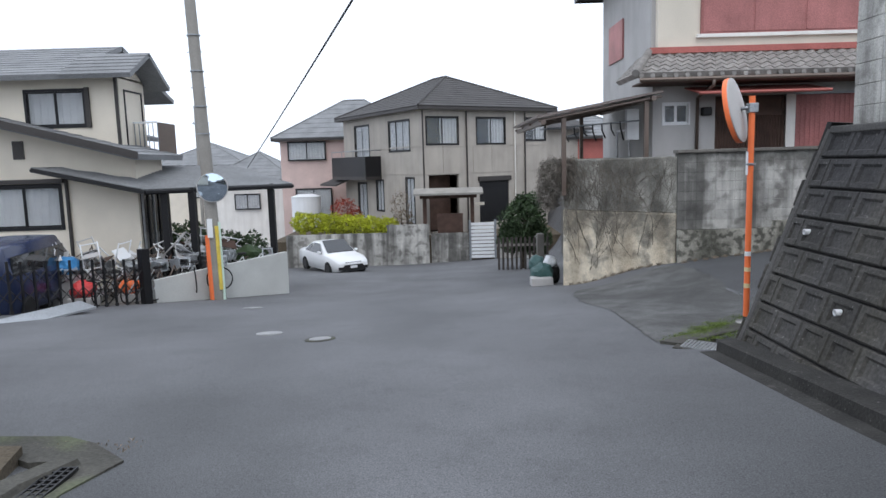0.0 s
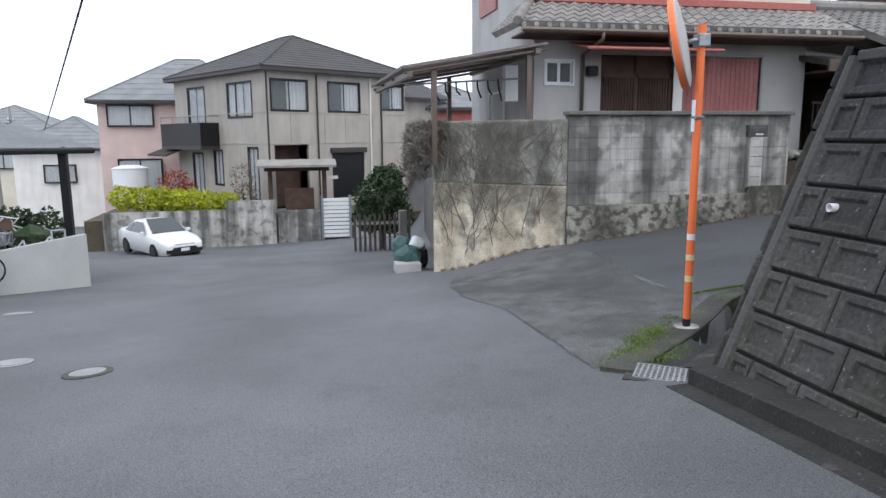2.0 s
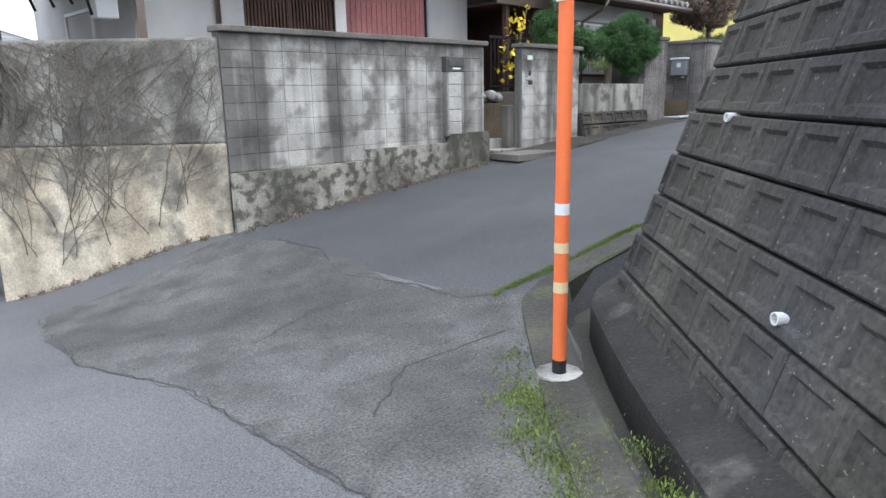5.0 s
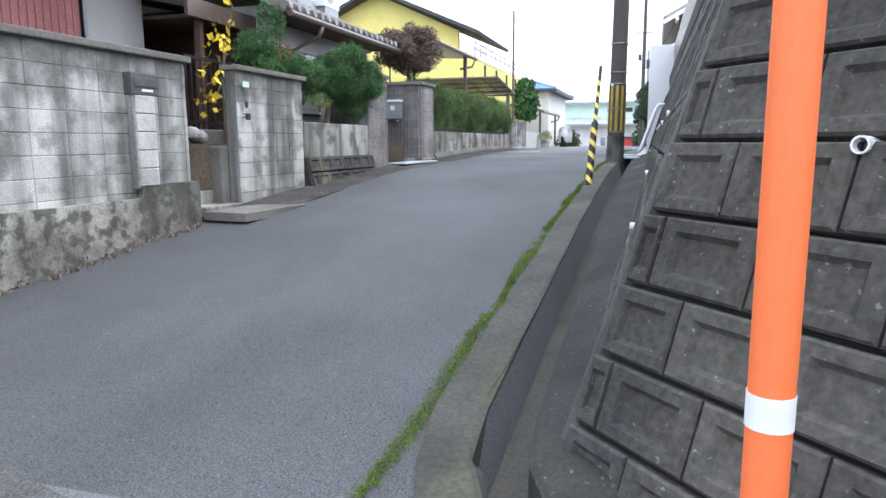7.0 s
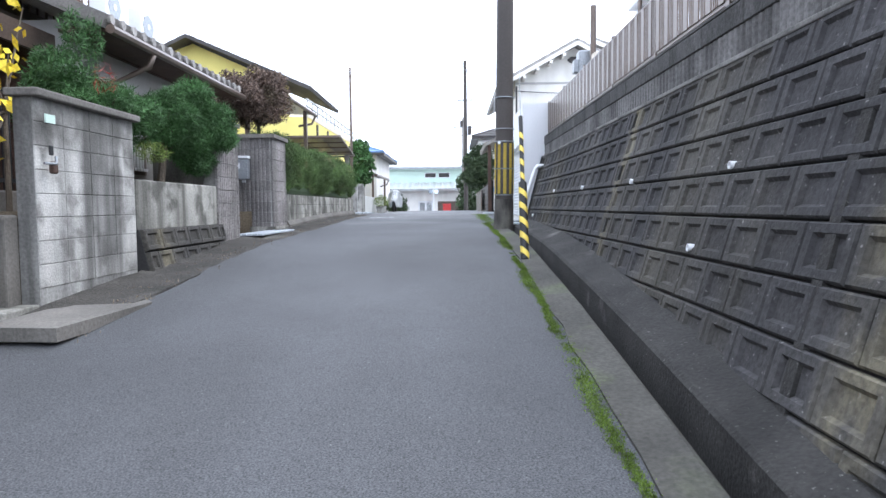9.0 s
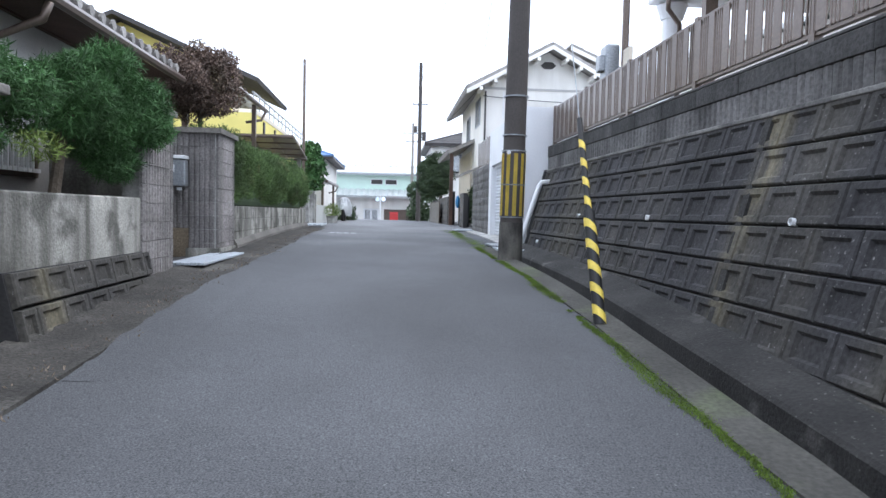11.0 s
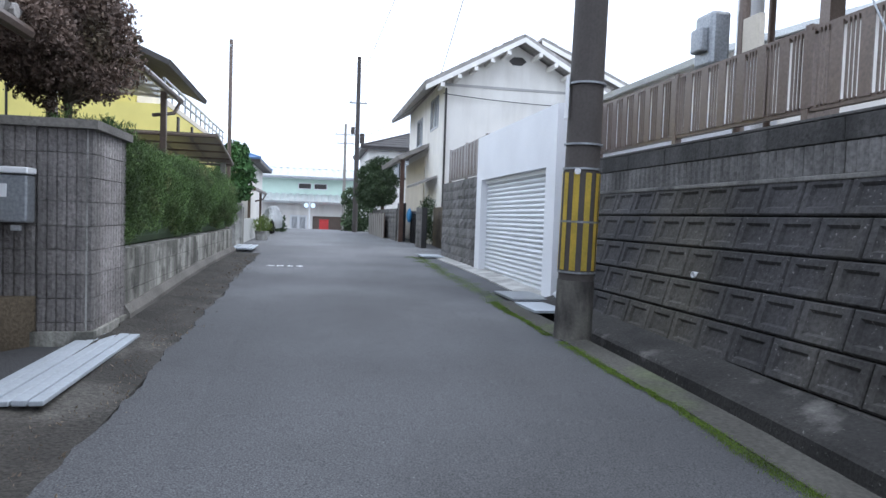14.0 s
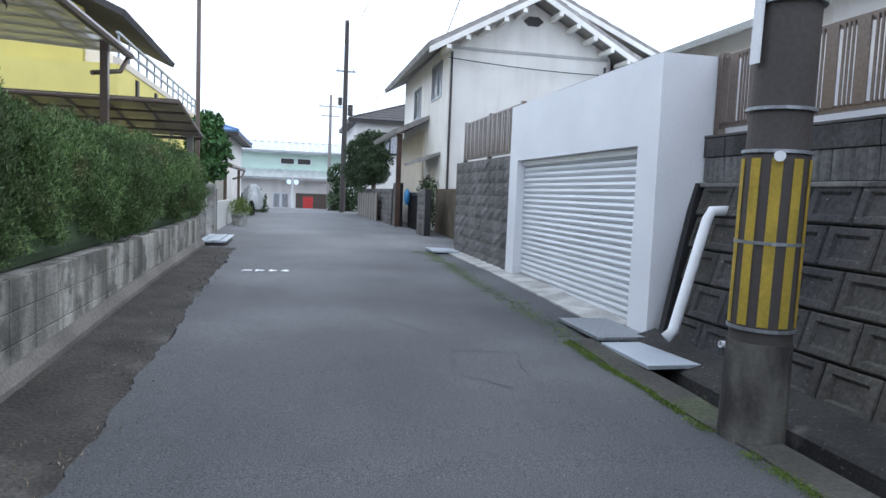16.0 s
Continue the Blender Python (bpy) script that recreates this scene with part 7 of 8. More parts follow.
simple_house("cream house with a blue roof beyond the yellow one", 44, 52, 15.2, 22, -1, 3.9, 5.2, "stucco_white", "roof_blue", (("x", 16.0, 17.6, 2.4, 3.5),))
simple_house("pale house with dark hipped roof beyond the white one", 55, 63, 1.0, 8.9, -1, 5.85, 7.5, "stucco_white", "roof_dark", (("x", 6.2, 7.6, 3.9, 5.1),))
simple_house("pink house with grey roof behind the beige one", -11.0, -1.5, 47, 55, -4, 3.5, 6.3, "pink", "roof_grey", (("y", -10.4, -7.9, 2.0, 3.2), ("y", -10.0, -7.6, -2.2, 0.0)))
simple_house("grey-roofed cream house at the end of the street", -26, -18, 62, 70, -7, 1.9, 4.0, "stucco_cream", "roof_grey", (("y", -23, -20.5, -1.0, 0.3),))
simple_house("low cream house with a grey roof down the hill", -19, -12.5, 56, 63, -6, 0.6, 2.9, "stucco_white", "roof_grey", (("y", -17, -15, -1.8, -0.6),))
simple_house("cream house with a grey roof down the hill", 0, 7, 62, 70, -6, 3.4, 5.6, "stucco_cream", "roof_grey")
simple_house("red-walled house seen behind the lean-to", 7, 13, 44, 50, -4, 3.0, 4.6, "red_metal", "roof_grey")
simple_house("plain house on the plot behind the corner wall", -15, -6, -7, 2.5, -0.5, 5.4, 7.2, "stucco_cream", "roof_grey")


def end_building():
    h = thing("warehouse", "pale green building with a ribbed grey roof at the street end", "building", at=(72, 11, -1))
    m = h.matrix_basis.inverted()
    f = m @ pose(0, 17, 0, 0, 0, -90)
    part("wall", wall_with_holes(bmesh.new(), -3, 14, -2, 2.4, 69.0, 69.3, [(2.85, 4.25, -0.6, 1.3), (4.7, 9.4, -0.6, 1.25)], f), M["stucco_white"], h)
    # dark brown panel added at the back of the opening so its inside looks unlit
    part("shutter", B(69.25, 69.3, 7.6, 12.4, -1.6, 1.3, m), M["brown_metal"], h)
    d = part("door", B(69.1, 69.16, 12.75, 14.15, -0.6, 1.3, m), M["white"], h, "white glazed door")
    for y in (12.9, 13.55):
        part("pane", B(69.08, 69.1, y, y + 0.45, 0.1, 1.15, m), M["glass"], d)
    part("wall", B(70.0, 70.3, 3, 20, 2.2, 4.45, m), M["green_wall"], h)
    part("lower_roof", ridged_sheet(bmesh.new(), *[m @ Vector(p) for p in ((67.8, 17.5, 2.32), (67.8, 3, 2.32), (70.2, 3, 3.15), (70.2, 17.5, 3.15))], 1, 4 * 26, 0.07, 0.06, "tile"), M["roof_metal"], h)
    part("roof", ridged_sheet(bmesh.new(), *[m @ Vector(p) for p in ((69.3, 20, 4.45), (69.3, 3, 4.45), (74, 3, 5.5), (74, 20, 5.5))], 1, 4 * 30, 0.07, 0.05, "tile"), M["roof_metal"], h)
    part("gutter", B(69.2, 69.3, 3, 20, 4.33, 4.42, m), M["grey_metal"], h)
    for y in (11.2, 12.5):
        w = part("vent_window", B(69.95, 70.0, y, y + 1.0, 3.55, 3.95, m), M["fascia"], h)
        part("vent_frame", wall_with_holes(bmesh.new(), y - 0.05, y + 1.05, 3.5, 4.0, 0, 0.04, [(y, y + 1.0, 3.55, 3.95)], m @ Matrix(((0, 1, 0, 69.93), (1, 0, 0, 0), (0, 0, 1, 0), (0, 0, 0, 1)))), M["white"], w)
    rd = thing("red_bin", "red plastic bin at the street end", "bin", at=(66.5, 11.4, G(66.5, 11.4)))
    part("body", B(-0.35, 0.35, -0.36, 0.36, 0, 0.8, bevel=0.06), M["red"], rd)
    part("lid", B(-0.38, 0.38, -0.39, 0.39, 0.8, 0.87, bevel=0.02), M["red"], rd)
    mp = thing("traffic_mirror", "far pale post with twin round mirrors", "traffic mirror", at=(64, 12.55, G(64, 12.55)))
    part("pole", T((0, 0, 0), (0, 0, 2.1), 0.05, seg=10), M["white"], mp)
    for y in (-0.25, 0.25):
        part("mirror_rim", T((-0.06, y, 1.85), (0.02, y, 1.85), 0.21, seg=20), M["grey_metal"], mp)
        part("mirror", T((-0.08, y, 1.85), (-0.06, y, 1.85), 0.18, seg=20), M["mirror"], mp)


end_building()


def street_pole(x, y, h, r, arms, label, skin="pole_conc"):
    p = thing("utility_pole", label, "utility pole", "far poles", (x, y, G(x, y)))
    part("pole", T((0, 0, -0.2), (0, 0, h), r, r * 0.7, seg=14), M[skin], p)
    for z, w in arms:
        part("crossarm", B(-0.05, 0.05, -w, w, z, z + 0.08), M["grey_metal"], p)
        for s in (-w * 0.8, w * 0.8):
            part("insulator", T((0, s, z + 0.08), (0, s, z + 0.22), 0.04, seg=6), M["white"], p)
    return p


fp = street_pole(50, 9.95, 9.8, 0.15, ((7.2, 0.5),), "slim dark utility pole by the roadside", "pole_dark")
part("junction_box", B(-0.15, 0.15, -0.4, -0.15, 5.0, 5.55, bevel=0.03), M["pole_dark"], fp)
part("junction_box", B(-0.12, 0.12, 0.15, 0.36, 5.5, 5.9, bevel=0.03), M["pole_dark"], fp)
street_pole(66, 9.9, 8.5, 0.14, ((7.6, 0.9), (6.9, 0.7)), "far utility pole with crossarms")
street_pole(-17, 48, 10.5, 0.13, ((9.2, 0.6),), "far utility pole behind the houses")
street_pole(-21, 62, 9.0, 0.13, ((8.0, 0.6),), "far utility pole behind the houses")


def wire(name, pts, r=0.012, sag=0.3):
    a, b = map(Vector, pts)
    n = 24
    P = [a.lerp(b, i / n) - Vector((0, 0, sag * 4 * (i / n) * (1 - i / n))) for i in range(n + 1)]
    o = thing("overhead_cable", name, "cable", "overhead cables", P[0])
    part("cable", pipe(bmesh.new(), [p - P[0] for p in P], r, 5), M["black"], o)


wire("thin black cable sloping down over the street", ((-8.5, 30, 1.6), (4.2, -5, 5.7)), 0.018, 0.1)
wire("black cable from pole to the white house eave", ((17.5, 9.6, 9.2), (34.0, 8.3, 5.9)), 0.012, 0.2)
wire("black cable from the eave to a far pole", ((34.0, 8.3, 5.9), (50, 9.95, 5.8)), 0.012, 0.35)
wire("black cable from pole along the street", ((17.5, 9.6, 9.6), (50, 9.95, 9.0)), 0.012, 0.6)
wire("thin cable across the white gable", ((33.35, 8.2, 5.5), (33.35, 3.4, 5.35)), 0.014, 0.06)


# ---- south side beyond the garage ----
gw = ribbed("wall_gatepost_south", "split-face gatepost beside the entrance", 33.0, 9.0, 1.0, 180, 0.3, 1.75, SPLIT, "kenchi_joint")
ribbed("wall_south_far", "grey block wall below the garden pines", 48.0, 9.1, 10.5, 180, 0.2, 1.75, SPLIT, "kenchi_joint")
ribbed("wall_south_post", "block gatepost at the dark gateway", 37.5, 9.05, 1.0, 180, 0.3, 1.95, SPLIT, "kenchi_joint")
wf = thing("board_fence", "weathered wooden board fence along the street", "fence", at=(44, 9.3, 0.2))
for i in range(40):
    part("board", B(-4 + i * 0.2, -3.83 + i * 0.2, 0, 0.025, -0.2, 1.35 + 0.05 * math.sin(i * 1.7)), M["brown_wood"] if i % 5 == 0 else M["pole_conc"], wf)
gt = thing("gate", "dark metal gate in the gateway", "gate", at=(34.6, 8.7, 0.4))
part("frame", wall_with_holes(bmesh.new(), -1.6, 1.8, 0, 1.25, -0.03, 0.03, [(-1.5, 1.7, 0.1, 1.15)]), M["black_metal"], gt)
for i in range(24):
    part("bar", B(-1.5 + i * 0.133, -1.46 + i * 0.133, -0.015, 0.015, 0.1, 1.15), M["black_metal"], gt)
bb = thing("bundle", "blue plastic bundle hanging on the gate", "bundle", at=(36.2, 8.8, 1.5))
bm = bmesh.new()
bmesh.ops.create_icosphere(bm, subdivisions=3, radius=0.2)
for v in bm.verts:
    v.co = Vector((v.co.x * 0.9, v.co.y * 0.5, v.co.z * 1.3)) * (1 + 0.2 * noise.noise(v.co * 5))
part("bag", bm, M["blue"], bb)
tagged(finish("wall_board", B(28.1, 31.5, 8.2, 8.3, 0.3, 1.45), M["brown_wood"]), "brown board fence at the side lane", "wall", kind="structure")
en = thing("entrance_roof", "tiled entrance canopy of the white house", "canopy", at=(38, 9, 3))
ei = en.matrix_basis.inverted()
part("roof", ridged_sheet(bmesh.new(), *[ei @ Vector(p) for p in ((36.2, 9.3, 3.6), (42, 9.3, 3.6), (42, 7.8, 4.3), (36.2, 7.8, 4.3))], 5, 4 * 20, 0.1, 0.03, "tile"), M["roof_tile"], en)
part("post", B(36.4, 36.55, 9.0, 9.15, 0.3, 3.55, ei), M["brown_wood"], en)
part("wall", B(37, 42, 8.0, 8.2, 0.3, 3.75, ei), M["stucco_cream"], en)
bp = thing("window_canopy", "small tiled canopy over a side window", "canopy", at=(35.5, 8.3, 2.6))
part("roof", sheet(bmesh.new(), [(-1.2, 0.55, 0), (1.2, 0.55, 0), (1.2, -0.15, 0.3), (-1.2, -0.15, 0.3)], 0.08), M["roof_tile"], bp)
shrub("pine", "clipped garden pine with layered clouds of needles", (45.0, 8.9, 0.5), [(-1.2, 0.2, 2.6, 1.0, 0.8, 0.5), (0.2, 0.4, 2.9, 1.3, 0.9, 0.6), (1.6, 0.3, 2.4, 1.0, 0.8, 0.5), (-2.0, 0.3, 1.9, 0.9, 0.7, 0.5), (0.6, 0.5, 2.0, 1.2, 0.8, 0.5), (-0.4, 0.2, 3.4, 0.8, 0.7, 0.4), (2.6, 0.4, 1.9, 0.8, 0.7, 0.5)], 26000, 0.19, M["dark_leaf"], 41, ((0, 0, -0.3), (0.1, 0, 2.2)), 0.12, ratio=0.15, cat="tree")
shrub("tree", "dark garden tree at the street bend", (53.3, 9.4, -0.3), [(0, 0, 1.8, 1.2, 1.0, 1.0), (0.5, 0.4, 2.8, 0.9, 0.8, 0.7), (-0.8, 0.4, 1.2, 0.9, 0.8, 0.7)], 3500, 0.2, M["dark_leaf"], 42, ((0, 0, 0), (0, 0, 1.5)), 0.12, cat="tree")
shrub("shrub", "clipped dark shrub behind the metal gate", (35.4, 8.0, 0.4), [(-0.7, 0, 0.9, 0.6, 0.4, 0.9), (0.2, 0, 1.0, 0.6, 0.4, 0.9), (1.0, 0, 0.9, 0.6, 0.4, 0.85)], 6000, 0.09, M["dark_leaf"], 43, ((0, 0, 0), (0, 0, 0.8)), 0.06)
ts = thing("timber_screen", "dark timber screen with a barred opening behind the gate wall", "screen", at=(17.3, 15.9, 0.7))
part("board", wall_with_holes(bmesh.new(), -1.6, 1.4, 0, 2.25, 0, 0.08, [(0.3, 1.0, 1.5, 2.05)]), M["brown_wood"], ts)
for i in range(8):
    part("bar", B(0.32 + i * 0.088, 0.345 + i * 0.088, -0.01, 0.02, 1.5, 2.05), M["low_wall"], ts)
part("rail", B(-1.7, 1.5, -0.08, 0.14, 2.25, 2.37, bevel=0.01), M["brown_wood"], ts)
for x, y, z, s in ((95, 14, 2, 3.2), (104, 9, 2.4, 3.6), (98, 18.5, 1.5, 2.6)):
    shrub("tree", "bare-topped tree on the far ridge", (x, y, z), [(0, 0, s, 1.6, 1.6, 1.0), (0.8, 1.2, s + 0.4, 1.0, 1.0, 0.7)], 900, 0.35, M["brown_leaf"], int(x), ((0, 0, -3), (0, 0, s)), 0.2, cat="tree")

# things on the upper plot behind the fence
up = thing("house", "white house with porch column behind the slat fence", "house", at=(21, 4, 1.8))
um = up.matrix_basis.inverted()
part("wall", B(13.0, 20.0, -4.0, -1.5, 1.6, 4.9, um), M["stucco_white"], up)
part("porch_roof", B(13.0, 20.1, -2, 6.9, 4.95, 5.2, um, bevel=0.03), M["white_paint"], up)
part("porch_column", T(um @ Vector((19.9, 6.5, 1.7)), um @ Vector((19.9, 6.5, 4.7)), 0.19, 0.17, seg=18), M["white_paint"], up)
part("porch_capital", T(um @ Vector((19.9, 6.5, 4.65)), um @ Vector((19.9, 6.5, 4.9)), 0.2, 0.28, seg=18), M["white_paint"], up)
part("downpipe", pipe(bmesh.new(), [um @ Vector(p) for p in ((19.1, 6.9, 4.9), (19.1, 6.9, 4.6), (19.3, 6.6, 4.4), (19.3, 6.6, 1.8))], 0.045), M["brown_metal"], up)
part("porch_post", B(18.3, 18.46, 6.4, 6.6, 1.7, 4.95, um), M["brown_metal"], up)
hb = thing("house", "white house with pale metal roof behind the garage", "house", at=(29, 1, 1.8))
hm = hb.matrix_basis.inverted()
part("wall", prism(bmesh.new(), [(4.4, 1.6), (4.4, 4.85), (0.2, 6.2), (-3.8, 4.85), (-3.8, 1.6)], 23.4, 34, "x", hm), M["stucco_white"], hb)
for s in (-1, 1):
    part("roof", ridged_sheet(bmesh.new(), *[hm @ Vector(p) for p in ((22.8, 0.2 + s * 4.8, 4.72), (34.5, 0.2 + s * 4.8, 4.72), (34.5, 0.2, 6.4), (22.8, 0.2, 6.4))], 6, 4 * 20, 0.08, 0.02, "tile"), M["roof_metal"], hb)
mb = thing("meter_box", "grey meter boxes on a dark post behind the fence", "meter box", at=(17.85, 8.25, 1.78))
part("post", T((-0.25, -0.1, -0.2), (-0.25, -0.1, 2.6), 0.055, seg=10), M["brown_metal"], mb)
part("box", B(-0.05, 0.28, -0.1, 0.12, 1.3, 1.86, bevel=0.04), M["grey_metal"], mb)
part("box", B(0.02, 0.22, 0.1, 0.2, 1.45, 1.7, bevel=0.02), M["grey_metal"], mb)
part("back_board", B(-0.55, -0.3, -0.12, -0.06, 1.3, 1.7), M["stucco_cream"], mb)


# ---- west side of the first street ----
lw0, lw1 = (-7.4, 17.05), (-4.66, 20.05)
lw = pose(lw0[0], lw0[1], 0, 0, 0, math.degrees(math.atan2(lw1[1] - lw0[1], lw1[0] - lw0[0])))
tagged(finish("wall_low_west", prism(bmesh.new(), [(0, -2.6), (4.06, -2.8), (4.06, -0.93), (2.05, -1.06), (1.9, -1.06), (0, -1.2)], 0, 0.14, "y", lw), M["low_wall"]), "pale rendered low wall with a sloping top", "wall", kind="structure")
plot("ground_west_yard", "concrete yard under the carport", [(-7.3, 17.2), (-4.9, 20.1), (-5.9, 23), (-18, 23), (-18, 13.6), (-9.4, 13.9)], -3.4, -1.72, M["cap"])


def mirror_disc(parent, c, face, R, rim, name="mirror"):
    mm = Matrix.Translation(c) @ Vector(face).normalized().to_track_quat("Z", "Y").to_matrix().to_4x4()
    bm = bmesh.new()
    n, k, rows = 36, 6, []
    for j in range(1, k + 1):
        rr = R * j / k
        rows.append([bm.verts.new(mm @ Vector((rr * math.cos(2 * math.pi * i / n), rr * math.sin(2 * math.pi * i / n), 0.06 * (1 - (rr / R) ** 2)))) for i in range(n)])
    top = bm.verts.new(mm @ Vector((0, 0, 0.06)))
    for i in range(n):
        bm.faces.new((top, rows[0][i], rows[0][(i + 1) % n]))
        for j in range(k - 1):
            bm.faces.new((rows[j][i], rows[j + 1][i], rows[j + 1][(i + 1) % n], rows[j][(i + 1) % n]))
    for f in bm.faces:
        f.smooth = True
    part(name, bm, M["mirror"], parent, "convex mirror glass")
    bm = bmesh.new()
    bmesh.ops.create_cone(bm, cap_ends=True, segments=n, radius1=R * 0.8, radius2=R + 0.025, depth=0.08, matrix=mm @ pose(0, 0, -0.045))
    part("mirror_housing", bm, M[rim], parent, "painted rim and back")


def west_pole():
    x, y = -6.05, 17.95
    p = thing("utility_pole", "tall weathered concrete utility pole with a round mirror", "utility pole", at=(x, y, G(x, y)))
    part("pole", T((0, 0, -0.3), (-0.33, 0, 11), 0.18, 0.12, seg=22), M["pole_conc"], p)
    part("guard", T((-0.15, -0.08, 0), (-0.17, -0.08, 1.75), 0.09, seg=16), M["orange"], p, "orange pole sleeve")
    part("guard", T((0.1, -0.14, 0.3), (0.08, -0.14, 2.0), 0.05, seg=12), M["yellow"], p, "yellow cable guard")
    part("guard", T((0.16, -0.1, 0), (0.14, -0.1, 2.1), 0.035, seg=10), M["green_wall"], p, "pale green cable pipe")
    mirror_disc(p, (0.1, -0.3, 3.02), (0.25, -1, -0.12), 0.37, "stucco_grey")
    part("bracket", pipe(bmesh.new(), [(0, -0.05, 2.6), (0, -0.22, 2.8)], 0.03), M["grey_metal"], p)
    part("sign", B(-0.14, 0.0, -0.22, -0.2, 1.7, 2.2), M["white"], p, "peeling white notice")
    for z in (4.4, 5.1, 6.0, 6.9):
        part("band", T((-0.03 * z, 0, z), (-0.03 * z, 0, z + 0.03), 0.175, seg=16), M["grey_metal"], p)
        part("step_bolt", T((-0.03 * z - 0.2, 0, z - 0.4), (-0.03 * z + 0.2, 0, z - 0.4), 0.012, seg=6), M["grey_metal"], p)


west_pole()


def accordion_gate():
    a, b = Vector((-7.5, 16.75, 0)), Vector((-9.75, 13.2, 0))
    g = thing("accordion_gate", "black metal accordion gate drawn across the yard", "gate", at=(a.x, a.y, G(a.x, a.y)))
    m = g.matrix_basis.inverted() @ pose(a.x, a.y, 0, 0, 0, math.degrees(math.atan2(b.y - a.y, b.x - a.x)))
    L = (b - a).length
    n = 16
    z0 = G(a.x, a.y)
    pts = []
    for i in range(n + 1):
        s = L * i / n
        p = a.lerp(b, i / n)
        zz = G(p.x, p.y) + 0.05
        pts.append((s, zz))
        part("upright", B(s - 0.02, s + 0.02, -0.025, 0.025, zz, zz + 1.1, m), M["black_metal"], g)
        part("wheel", T(m @ Vector((s, -0.03, zz)), m @ Vector((s, 0.03, zz)), 0.04, seg=8), M["black"], g)
    for (s0, za), (s1, zb) in zip(pts[:-1], pts[1:]):
        for h in (0.2, 0.62):
            part("lattice", tube(bmesh.new(), m @ Vector((s0, -0.03, za + h)), m @ Vector((s1, -0.03, zb + h + 0.3)), 0.012, seg=5), M["black_metal"], g)
            part("lattice", tube(bmesh.new(), m @ Vector((s0, 0.03, za + h + 0.3)), m @ Vector((s1, 0.03, zb + h)), 0.012, seg=5), M["black_metal"], g)
    part("gatepost", B(-0.12, 0.1, -0.1, 0.1, z0 - 0.1, z0 + 1.4, m, bevel=0.01), M["black_metal"], g)


accordion_gate()
rp = thing("ramp_plate", "pale blue-grey metal ramp at the gate", "ramp", at=(-8.1, 13.3, G(-8.1, 13.3)))
part("plate", prism(bmesh.new(), [(-0.25, -0.02), (0.25, -0.02), (0.25, 0.02), (-0.2, 0.12), (-0.25, 0.12)], -1.3, 1.1, "y", pose(0, 0, 0, 0, 0, -22)), M["steel"], rp)


def bicycle(at, rz, lean_, col):
    b = thing("bicycle", "old grey bicycle in the crowded yard", "bicycle", "bicycles in the yard", at)
    m = pose(0, 0, 0, 0, 0, rz) @ pose(0, 0, 0, lean_, 0, 0)
    for x in (-0.5, 0.5):
        bm = bmesh.new()
        n = 20
        ring = [Vector((x + 0.31 * math.cos(2 * math.pi * i / n), 0, 0.33 + 0.31 * math.sin(2 * math.pi * i / n))) for i in range(n)]
        pipe(bm, [m @ q for q in ring] + [m @ ring[0]], 0.018, 6)
        wh = part("wheel", bm, M["tyre"], b)
        part("hub", T(m @ Vector((x, -0.04, 0.33)), m @ Vector((x, 0.04, 0.33)), 0.025, seg=8), M["steel"], wh)
        for i in range(0, n, 2):
            part("spoke", T(m @ Vector((x, 0, 0.33)), m @ ring[i], 0.004, seg=4), M["steel"], wh)
    pts = {"s": (-0.15, 0, 0.75), "h": (0.38, 0, 0.8), "b": (-0.08, 0, 0.3), "r": (-0.5, 0, 0.33), "f": (0.5, 0, 0.33)}
    bm = bmesh.new()
    for p, q in (("b", "s"), ("b", "h"), ("r", "s"), ("r", "b"), ("h", "f")):
        tube(bm, m @ Vector(pts[p]), m @ Vector(pts[q]), 0.018, seg=6)
    part("frame", bm, M[col], b)
    part("handlebar", pipe(bmesh.new(), [m @ Vector(p) for p in ((0.3, -0.25, 1.0), (0.38, 0, 0.95), (0.3, 0.25, 1.0))], 0.014), M["steel"], b)
    part("seat", B(-0.3, -0.05, -0.08, 0.08, 0.8, 0.87, m, bevel=0.03), M["black"], b)
    part("basket", wall_with_holes(bmesh.new(), 0.4, 0.7, 0.7, 0.95, -0.16, 0.16, [(0.43, 0.67, 0.73, 0.92)], m), M["steel"], b)


